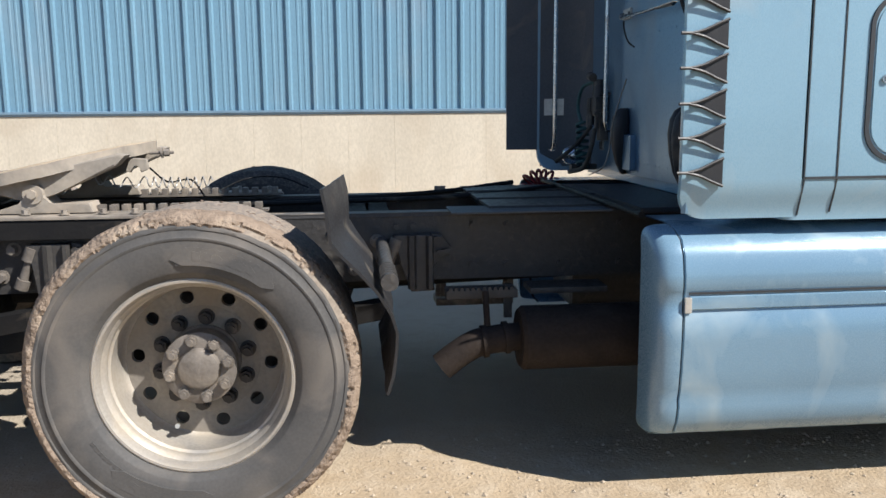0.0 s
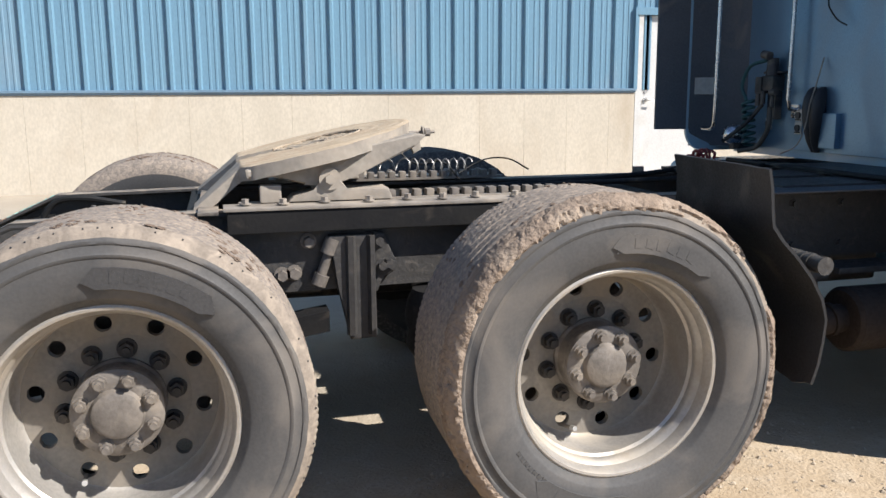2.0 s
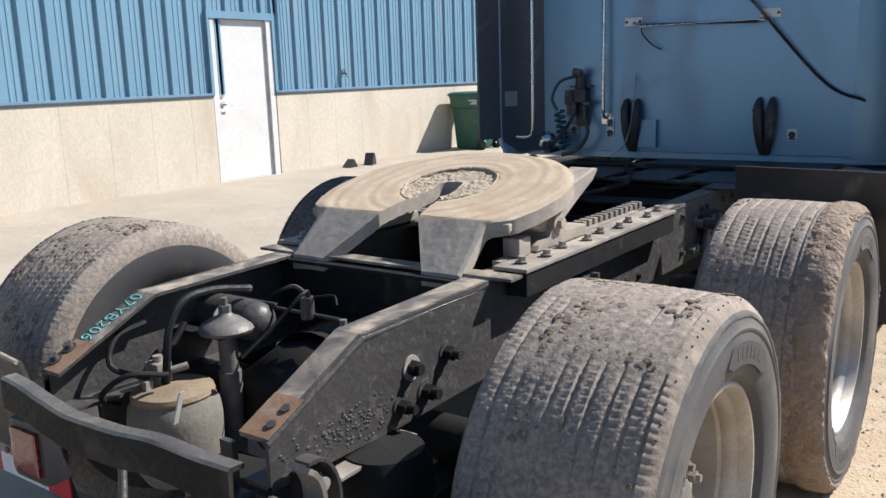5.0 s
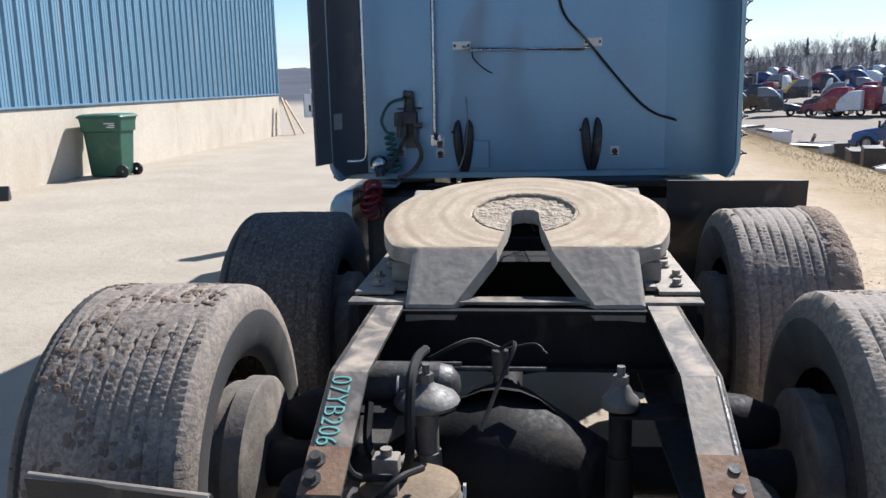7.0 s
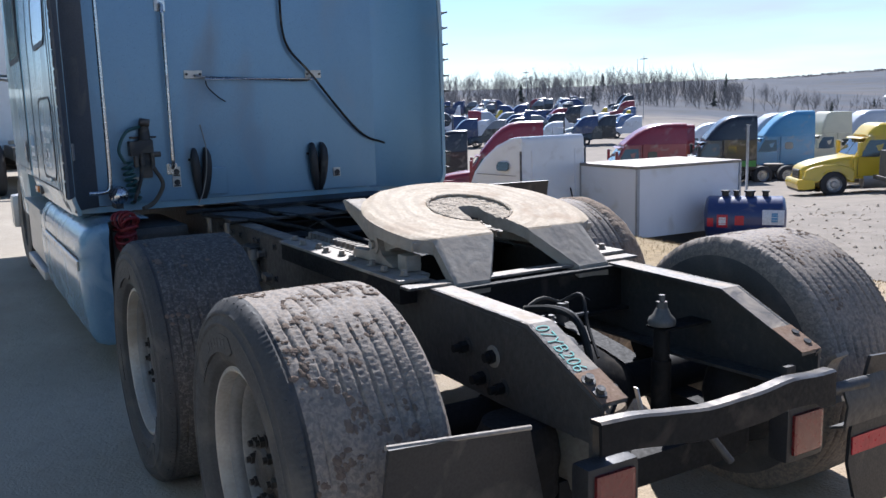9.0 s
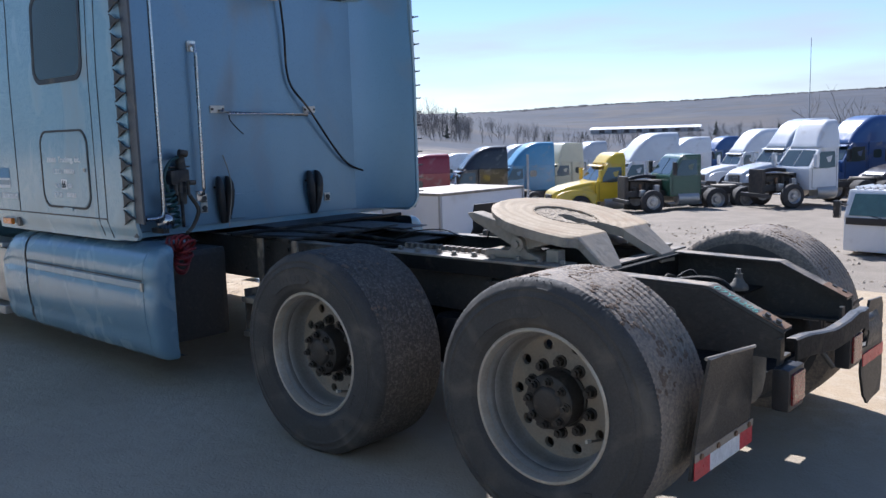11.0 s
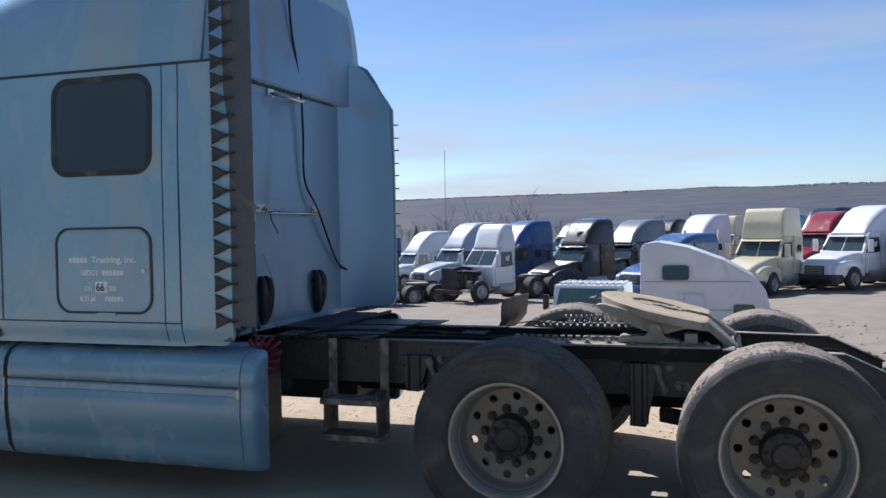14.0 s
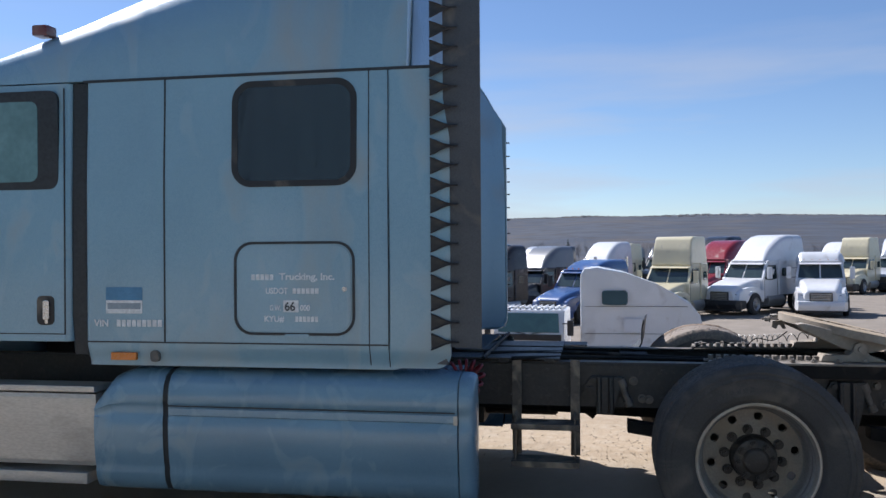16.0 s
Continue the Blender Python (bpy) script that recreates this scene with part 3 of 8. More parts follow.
box(bm, B0, D0 - .10, WY + .12, WY + .38, MB, 7.0); box(bm, D1 + .10, B1, WY + .12, WY + .38, MB, 7.0); box(bm, D0 - .10, D1 + .10, WY + .12, WY + .38, DT + .06, 7.0)
part("wall_core", bm, M["concrete"], building)
# concrete panels between form joints
x, i = B0, 0
rnd = random.Random(5)
while x < B1 - .01:
    w = rnd.choice((.60, .60, .61, 1.2, .45))
    e = min(x + w, B1)
    for a, b in (((x, e),) if e <= D0 - .1 or x >= D1 + .1 else ((x, D0 - .1), (D1 + .1, e))):
        if b - a < .03:
            continue
        bm = bmesh.new()
        dy = rnd.uniform(0, .0007)
        box(bm, a + .0008, b - .0008, WY - dy, WY + .102, -.15, MB - .015, .0012)
        part("concrete_panel", bm, M["concrete"], building)
    x = e
bm = bmesh.new()
box(bm, B0, B1, WY + .42, WY + .9, -.1, 7.0)
part("wall_back", bm, M["concrete"], building)
# ribbed cladding sheets, three ribs to a sheet
RIB = .3153
def rib_line(w):
    pts, k = [], 0
    while k * RIB < w - .001:
        o = k * RIB
        pts += [(o, 0), (o + .018, -.034), (o + .052, -.034), (o + .070, 0), (o + .140, 0), (o + .148, -.006), (o + .168, -.006), (o + .176, 0), (o + .215, 0), (o + .223, -.006), (o + .243, -.006), (o + .251, 0)]
        k += 1
    return pts + [(w, 0)]
def clad(x0, w, z0, z1):
    bm = bmesh.new()
    ln = [(x0 + a, WY + b + .028) for a, b in rib_line(w)]
    lo = [bm.verts.new((a, b, z0)) for a, b in ln]; hi = [bm.verts.new((a, b, z1)) for a, b in ln]
    lb = [bm.verts.new((a, b + .012, z0)) for a, b in ln]
    for j in range(len(ln) - 1):
        bm.faces.new((lo[j], lo[j + 1], hi[j + 1], hi[j])); bm.faces.new((lo[j], lb[j], lb[j + 1], lo[j + 1]))
    part("cladding_sheet", bm, M["cladding"], building, smooth=False)
x = -3.805 - RIB * 3 * 12
while x < B1:
    w = min(RIB * 3, B1 - x)
    if x + w <= D0 - .09 or x >= D1 + .05:
        if x > B0 - 0.5:
            clad(x, w, MB + .02, 7.0)
    else:
        clad(x, w, DT + .10, 7.0)
        if x < D0 - .10:
            clad(x, D0 - .10 - x, MB + .02, DT + .10)
        if x + w > D1 + .10:
            clad(D1 + .10, x + w - D1 - .10, MB + .02, 7.0)
    x += RIB * 3
bm = bmesh.new()
for a, b in ((B0, D0 - .1), (D1 + .1, B1)):
    sheet(bm, [(WY + .10, MB + .045), (WY - .028, MB + .040), (WY - .030, MB + .012), (WY - .012, MB - .012), (WY - .012, MB - .018)], 'x', a, b, .003, 1)
part("drip_flashing", bm, M["flashing"], building)
bm = bmesh.new()
box(bm, B1 - .02, B1 + .04, WY - .02, WY + .16, MB, 7.05); box(bm, B1, B1 + .03, WY + .1, WY + 14, MB, 7.0); box(bm, B0, B1, WY - .06, WY + .3, 7.0, 7.2)
part("corner_trim", bm, M["cladding"], building, smooth=False)
bm = bmesh.new()
box(bm, B1 - .28, B1 - .001, WY + .4, WY + 14, -.2, MB); box(bm, B1 - .2, B1 + .01, WY + .4, WY + 14, MB, 7.0)
tagged(link_mesh("wall_east", bm, M["concrete"]), "end wall of the metal building", "wall", kind="structure")
bm = bmesh.new()
prism(bm, [(WY - .2, 7.05), (WY + 14, 9.4), (WY + 14, 9.5), (WY - .2, 7.15)], 'x', B0, B1 + .1)
tagged(link_mesh("roof", bm, M["cladding"], smooth=False), "low pitched metal roof", "roof", kind="structure")
# steel door in the wall
door = holder("door_1", "closed white steel door with lever handle in the metal wall", "door", at=(0, 0, 0)); door["kind"] = "structure"
bm = bmesh.new()
for a, b in ((D0 - .098, D0 - .004), (D1 + .004, D1 + .098)):
    box(bm, a, b, WY - .004, WY + .16, DB - .1, DT + .004)
part("door_frame", bm, M["white_door"], door)
bm = bmesh.new()
box(bm, D0 - .098, D1 + .098, WY - .02, WY + .16, DT + .005, DT + .10)
box(bm, D0 - .13, D0 - .10, WY - .022, WY + .03, MB, DT + .10); box(bm, D1 + .10, D1 + .13, WY - .022, WY + .03, MB, DT + .10)
part("door_trim", bm, M["cladding"], door)
bm = bmesh.new()
box(bm, D0, D1, WY + .035, WY + .08, DB + .01, DT, .003)
leaf = part("door_leaf", bm, M["white_door"], door)
bm = bmesh.new()
rod(bm, (D0 + .07, WY + .035, 1.17), (D0 + .07, WY + .018, 1.17), .033, 20); rod(bm, (D0 + .07, WY + .02, 1.17), (D0 + .07, WY - .03, 1.17), .011, 10); tube(bm, [(D0 + .07, WY - .03, 1.17), (D0 + .13, WY - .034, 1.172), (D0 + .19, WY - .030, 1.16)], .010, 8)
rod(bm, (D0 + .07, WY + .035, 1.28), (D0 + .07, WY + .022, 1.28), .022, 16)
part("lever_handle", bm, M["alu"], leaf)
for z in (.42, 1.22, 2.05):
    bm = bmesh.new()
    rod(bm, (D1 - .002, WY + .028, z - .055), (D1 - .002, WY + .028, z + .055), .010, 10)
    part("hinge", bm, M["alu"], leaf)
bm = bmesh.new()
box(bm, D0 - .1, D1 + .1, WY - .05, WY + .12, .0, DB + .008, .004)
part("threshold", bm, M["alu"], door)
# tap on the wall
bm = bmesh.new()
rod(bm, (6.98, WY + .03, 1.54), (6.98, WY - .05, 1.54), .016, 12); tube(bm, [(6.98, WY - .04, 1.54), (6.98, WY - .08, 1.53), (6.98, WY - .10, 1.49)], .014, 10); rod(bm, (6.98, WY - .03, 1.56), (6.98, WY - .03, 1.585), .006, 8); rod(bm, (6.98, WY - .03, 1.585), (6.98, WY - .03, 1.595), .028, 12)
tagged(link_mesh("wall_tap", bm, M["hub"]), "small metal hose tap fixed on the blue cladding", "tap")
# wheeled bin
M["bin_green"] = surface("green_bin_plastic", (0.018, 0.105, 0.065), (0.022, 0.085, 0.055), 0.45, 0, 4, 80, 0.04, (0.16, 0.17, 0.13), 0.12, 3)
bin_g = holder("wheeled_bin", "dark green plastic wheeled bin against the concrete wall", "bin", at=(9.92, 6.90, 0))
gz = .122
bm = bmesh.new()
def bin_ring(z, k, w=.29, dd=.33):
    return [(p[0] * k, p[1] * k, z) for p in rounded(-w, w, -dd, dd, .06, 4)]
loft(bm, [bin_ring(gz + z, k) for z, k in ((.03, .74), (.04, .80), (.40, .88), (.74, .95), (.76, 1.04), (.90, 1.06), (.95, 1.10), (.97, 1.10))])
part("body", bm, M["bin_green"], bin_g)
bm = bmesh.new()
loft(bm, [bin_ring(gz + z, k, .30, .35) for z, k in ((.972, 1.10), (.985, 1.12), (1.01, 1.08), (1.035, .9), (1.04, .3))])
part("lid", bm, M["bin_green"], bin_g)
bm = bmesh.new()
for i, (z, w) in enumerate(((.885, .17), (.855, .10), (.825, .13))):
    box(bm, -.322, -.304, -.26, -.26 + w, gz + z - .009, gz + z + .007)
part("lettering_bar", bm, M["letter"], bin_g, smooth=False)
for k in (-1, 1):
    bm = bmesh.new()
    revolve(bm, [(-.03, .03), (-.03, .09), (-.02, .105), (.02, .105), (.03, .09), (.03, .03)], (.0, -.30, gz + .105), 'x', 24)
    for v in bm.verts:
        v.co.x += k * .25
    part("wheel", bm, M["black_plastic"], bin_g)
# boards leaning at the corner
for i, (x, dx) in enumerate(((20.75, .15), (21.0, .75))):
    bm = bmesh.new()
    box(bm, -.07, .07, -.02, .02, 0, 1.12, .003)
    b = link_mesh("timber_board", bm, M["wood"], smooth=False)
    b.matrix_world = Matrix.Translation((x + dx * .6, WY - .55 - .1 * i, ground_z(x, 6.8) + .03)) @ Matrix.Rotation(-.33 - .1 * i, 4, 'X') @ Matrix.Rotation(-.28 * i, 4, 'Y')
    tagged(b, "raw timber board leaning on the concrete wall", "board", "boards at the corner")
# rubber chocks on the apron by the door
for x, y, k in ((6.55, 6.95, 0), (6.95, 6.9, 1)):
    bm = bmesh.new()
    prism(bm, [(-.12, 0), (.12, 0), (.07, .17), (.0, .19)] if k else [(-.13, 0), (.10, 0), (.02, .13)], 'y', -.07, .07, .012)
    c = link_mesh("wheel_chock", bm, M["black_plastic"])
    c.location = (x, y, ground_z(x, y) - .004); c.rotation_euler.z = .4 * k
    tagged(c, "black rubber wheel chock lying by the wall", "chock", "chocks by the door")


# ---- the tractor: forward is +x, its left side is +y ----
truck = holder("semi_truck", "pale blue sleeper tractor with bare dusty chassis beside a building", "truck")
WZ, AX2 = 0.485, -1.345          # wheel centre height, rear drive axle


def tyre(x, s, seed, crust, parent, dark):
    """A wide single tyre with worn tread; crust: how much dried mud clings to the outer shoulder."""
    prof = [(1.160, .296), (1.180, .303), (1.195, .322), (1.2, .3245), (1.203, .330), (1.2095, .352), (1.2145, .378), (1.2155, .402), (1.2135, .424), (1.2165, .428), (1.2165, .434), (1.2125, .438), (1.208, .455), (1.2105, .459), (1.2095, .466), (1.203, .472), (1.196, .484), (1.185, .4945), (1.172, .501)]
    n_side = len(prof)
    cross = 54
    prof += [(1.172 - 0.372 * (i + 1) / cross, .5005 + .0035 * math.sin(math.pi * (i + 1) / cross)) for i in range(cross - 1)]
    prof += [(.795, .499), (.775, .475), (.765, .43), (.768, .37), (.785, .315), (.80, .298)]
    mats = [0] * (n_side - 3) + [1] * (cross + 4) + [0] * 6
    mats = mats[:len(prof) - 1]
    for i in range(n_side - 4, n_side + 1):
        mats[i] = 2                      # dusty shoulder
    def bend(q, i, a, r):
        p = Vector((math.cos(q) * r, a * 1.0, math.sin(q) * r))
        if n_side - 2 <= i < n_side + cross:
            k = i - n_side
            rib = k // 6
            groove = 0.007 if k % 6 == 0 else 0
            ph = (q / (2 * math.pi) * 160 + rib * 0.37 + 0.12 * (k % 6)) % 1
            if ph < 0.28 + 0.12 * noise.noise(p * 5):
                groove = max(groove, 0.0034)
            fill = smoothstep(-0.25, 0.35, noise.noise(p * 7 + Vector((seed, 0, 0))))
            r += -groove * (1 - 0.75 * fill) + 0.0014 * noise.noise(p * 16 + Vector((0, seed, 0))) * (0.2 + crust) + 0.0012 * noise.noise(p * 75) + 0.0016 * noise.noise(p * 130) * (0.3 + fill)
        elif i >= n_side - 6 and i < n_side:
            r += 0.002 * noise.noise(p * 30)
        if math.sin(q) < 0:
            r = min(r, (WZ - 0.004) / -math.sin(q))
        return a * s, r
    bm = bmesh.new()
    revolve(bm, prof, (x, 0, WZ), 'y', 480, mats=mats, bend=bend)
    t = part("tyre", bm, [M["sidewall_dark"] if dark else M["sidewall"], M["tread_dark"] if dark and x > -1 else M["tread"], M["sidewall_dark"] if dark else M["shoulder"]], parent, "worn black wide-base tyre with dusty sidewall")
    # raised marks on the sidewall, worn beyond reading
    bm = bmesh.new()
    for a0, n, r0, h, w in ((20, 4, .352, .014, 3.0), (150, 9, .352, .012, 2.4)):
        for k in range(n):
            q0 = radians(a0 + seed * 61 + k * w * 1.25)
            pts = []
            for dq, dr in ((0, 0), (w * 0.9, 0), (w * 0.9, h), (w * 0.45, h * (1.0 if k % 2 else 0.7)), (0, h)):
                q = q0 + radians(dq)
                pts.append(((r0 + dr) * math.cos(q) + x, (r0 + dr) * math.sin(q) + WZ))
            prism(bm, pts, 'y', s * 1.203, s * (1.2128 if r0 < .36 else 1.2162))
    tagged(part("raised_mark", bm, M["sidewall_dark"] if dark else M["sidewall"], parent), kind="stuff")
    # dark name plate, its lettering worn to plain bars
    for a0 in (72, 252):
        bm = bmesh.new()
        ring = [(a0 - 25, .372), (a0 - 20, .352), (a0 + 20, .352), (a0 + 25, .372), (a0 + 20, .405), (a0 - 20, .405)]
        fine_ring = [(p[0] + (q[0] - p[0]) * i / 6, p[1] + (q[1] - p[1]) * i / 6) for p, q in zip(ring, ring[1:] + ring[:1]) for i in range(6)]
        pts = [(x + r * math.cos(radians(a)), WZ + r * math.sin(radians(a))) for a, r in fine_ring]
        prism(bm, pts, 'y', s * 1.20, s * (1.2172 if x < -1 else 1.2158))
        pl = part("name_plate", bm, M["sidewall_dark"] if dark else M["plate_dark"] if x < -1 else M["sidewall"], parent)
        for k in range(6):
            b0, b1 = a0 + 15 - 5 * k, a0 + 11.4 - 5 * k
            quad = [(b0, .366 + .004 * (k % 2)), (b1, .366), (b1, .394 - .006 * (k % 3)), (b0, .394)]
            bm = prism(bmesh.new(), [(x + r * math.cos(radians(a)), WZ + r * math.sin(radians(a))) for a, r in quad], 'y', s * 1.21, s * (1.2166 if x > -1 else 1.2179))
            part("lettering_bar", bm, M["sidewall"] if x > -1 and not dark else M["plate_dark"], pl, smooth=False)
    # wear pits round the shoulder
    bm = bmesh.new()
    for k in range(96):
        q = 2 * math.pi * k / 96
        if math.sin(q) > -0.9 and noise.noise(Vector((k * 1.7, seed, 0))) > -0.05:
            bmesh.ops.create_icosphere(bm, subdivisions=1, radius=.0026, matrix=Matrix.Translation((x + .4935 * math.cos(q), s * 1.187, WZ + .4935 * math.sin(q))))
    tagged(part("wear_mark", bm, M["gasket"], parent), kind="stuff")
    # flakes of dried mud left on the tread
    bm, r = bmesh.new(), random.Random(seed)
    for k in range(900 if x < -1 else 300):
        q, a = r.uniform(.15, 2.9), r.uniform(.80, 1.165)
        if noise.noise(Vector((math.cos(q) * 4, math.sin(q) * 4, a * 7 + seed))) + .25 * (a - 1) < (-.02 if seed == 4 else .16):
            continue
        w = r.uniform(.003, .010)
        m = Matrix.Translation((x + .5025 * math.cos(q), s * a, WZ + .5025 * math.sin(q))) @ Matrix.Rotation(-q, 4, 'Y') @ Matrix.Diagonal((.32, r.uniform(.7, 1.8), r.uniform(.7, 1.8), 1))
        bmesh.ops.create_icosphere(bm, subdivisions=1, radius=w, matrix=m)
    tagged(part("mud_flake", bm, M["mud_flake"], parent, smooth=False), kind="stuff")
    if crust > 0.3:
        bm = bmesh.new()
        line = [(1.10, .502), (1.118, .504), (1.134, .505), (1.150, .5055), (1.162, .505), (1.174, .503), (1.184, .4985), (1.192, .493), (1.199, .486), (1.204, .477), (1.207, .466)]
        def lump(q, i, a, r):
            p = Vector((math.cos(q), math.sin(q), i * 0.055))
            d = 0.35 + noise.noise(p * 2.6 + Vector((seed * 3.7, 0, 0))) * 0.7 + noise.noise(p * 9) * 0.4 + noise.noise(p * 22) * 0.36 + noise.noise(p * 48) * 0.34 + (crust - 0.80)
            gap = smoothstep(0.10, 0.28, abs(q - 0.52)) if seed == 1 else 1
            th = 0.0115 * max(d, -0.25) * (gap * 1.25 - 0.25) * (0.25 if i in (0, 10) else 1)
            if th < 0.0012:
                th = -0.006
            q2 = math.atan2(r - .47, a - 1.10)
            return s * (a + th * math.cos(q2)), r + th * math.sin(q2)
        revolve(bm, line, (x, 0, WZ), 'y', 420, bend=lump)
        part("mud_crust", bm, M["mud"], parent, "dried brown mud caked on the tyre shoulder")


def wheel(x, s, seed, crust, dark, phase, name="wheel"):
    """phase: the turn of the hand holes in degrees; the disc of the dark pair sits nearer the lip."""
    yd = 1.025 if dark else .985
    bm = bmesh.new()
    prof = [(1.150, .304), (1.172, .309), (1.183, .307), (1.187, .301), (1.186, .294), (1.176, .289), (1.150, .284), (1.138, .276), (1.128, .2715), (1.112, .2725), (1.104, .2655), (yd + .05, .2645), (yd + .022, .260), (yd + .006, .2555), (yd, .250)]
    revolve(bm, [(a * s, r) for a, r in prof[6:]], (x, 0, WZ), 'y', 72)
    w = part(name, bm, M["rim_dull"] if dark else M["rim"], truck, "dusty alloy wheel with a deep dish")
    bm = bmesh.new()
    revolve(bm, [(a * s, r) for a, r in prof[:7]], (x, 0, WZ), 'y', 72)
    part("rim_lip", bm, M["rim"], w)
    # disc with ten hand holes
    bm = bmesh.new()
    y, n, hr, hc = yd, 10, 0.0225, 0.213
    def pt(r, q, yy):
        return Vector((x + r * math.cos(q), s * yy, WZ + r * math.sin(q)))
    for k in range(n):
        q0, dq = 2 * math.pi * k / n + radians(phase), math.pi / n
        edge = [(.180, q0 - dq + 2 * dq * i / 5) for i in range(5)] + [(.180 + .070 * i / 3, q0 + dq) for i in range(3)] + [(.250, q0 + dq - 2 * dq * i / 5) for i in range(5)] + [(.250 - .070 * i / 3, q0 - dq) for i in range(3)]
        outer = [bm.verts.new(pt(r, q, y)) for r, q in edge]
        inner, deep = [], []
        for r, q in edge:
            d = pt(r, q, y) - pt(hc, q0, y)
            inner.append(bm.verts.new(pt(hc, q0, y - 0.002) + d.normalized() * hr))
            deep.append(bm.verts.new(pt(hc, q0, y - 0.022) + d.normalized() * hr * 0.95))
        for i in range(16):
            j = (i + 1) % 16
            bm.faces.new((outer[i], outer[j], inner[j], inner[i])); bm.faces.new((inner[i], inner[j], deep[j], deep[i]))
    revolve(bm, [(s * y, .180), (s * (y + .003), .172), (s * (y + .004), .150), (s * (y + .004), .10)], (x, 0, WZ), 'y', 50)
    bmesh.ops.remove_doubles(bm, verts=bm.verts, dist=0.0008)
    part("wheel_disc", bm, M["disc"], w)
    bm = bmesh.new()
    revolve(bm, [(s * .84, .02), (s * .845, .228), (s * .79, .230), (s * .785, .243), (s * .735, .243), (s * .728, .232), (s * .72, .05)], (x, 0, WZ), 'y', 40)
    part("brake_drum", bm, M["hub"], w)
    bm = bmesh.new()
    hub = [(yd, .118), (yd + .012, .117), (yd + .018, .110), (1.04, .107), (1.055, .104), (1.064, .108), (1.070, .116), (1.088, .116), (1.094, .108), (1.094, .068), (1.108, .062), (1.114, .05), (1.114, .0005)]
    if dark:
        hub = [(yd, .120), (yd + .012, .120), (yd + .018, .113), (1.105, .110), (1.118, .108), (1.126, .098), (1.130, .068), (1.140, .060), (1.144, .05), (1.144, .0005)]
    revolve(bm, [(s * a, r) for a, r in hub], (x, 0, WZ), 'y', 40)
    for k in range(8):
        q = 2 * math.pi * k / 8 + seed
        hr, hy = (.086, 1.126) if dark else (.092, 1.092)
        p = Vector((x + hr * math.cos(q), s * hy, WZ + hr * math.sin(q)))
        nut = bmesh.new()
        rod(nut, p, p + Vector((0, s * .020, 0)), .0165, 6)
        rod(nut, p, p + Vector((0, s * .032, 0)), .0095, 10)
        rod(nut, p, p + Vector((0, s * .005, 0)), .021, 14)
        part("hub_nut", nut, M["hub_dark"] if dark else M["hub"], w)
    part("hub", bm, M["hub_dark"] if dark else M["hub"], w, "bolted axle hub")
    bm = bmesh.new()
    for k in range(10):
        q = 2 * math.pi * k / 10 + radians(phase) + math.pi / 10
        p = Vector((x + .1440 * math.cos(q), s * (yd + .003), WZ + .1440 * math.sin(q)))
        rod(bm, p, p + Vector((0, s * .007, 0)), .0265, 16); rod(bm, p, p + Vector((0, s * .032, 0)), .0205, 6); rod(bm, p, p + Vector((0, s * .044, 0)), .0115, 10)
    part("lug_nut", bm, M["hub_dark"], w)
    # valve stem with its cap, bent out of one of the holes
    q = radians(phase + 216)
    p = Vector((x + .232 * math.cos(q), s * (yd - .004), WZ + .232 * math.sin(q)))
    tip = p + Vector((-.018 * math.cos(q), s * .075, -.018 * math.sin(q)))
    stem = tube(bmesh.new(), [p, p.lerp(tip, .4) + Vector((0, s * .004, 0)), tip], .0055, 8)
    st = part("valve_stem", stem, M["hub"], w)
    part("valve_cap", rod(bmesh.new(), tip, tip + (tip - p) * .28, .0075, 10), M["bright_plate"], st)
    tyre(x, s, seed, crust, w, dark)
    return w


wheel(0, -1, 1, 1.0, False, 31)
rr = wheel(AX2, -1, 2, 0.3, False, 27)
rr.location = (.009, .026, -.020)
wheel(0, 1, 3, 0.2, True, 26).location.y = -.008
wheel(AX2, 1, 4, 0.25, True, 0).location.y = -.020

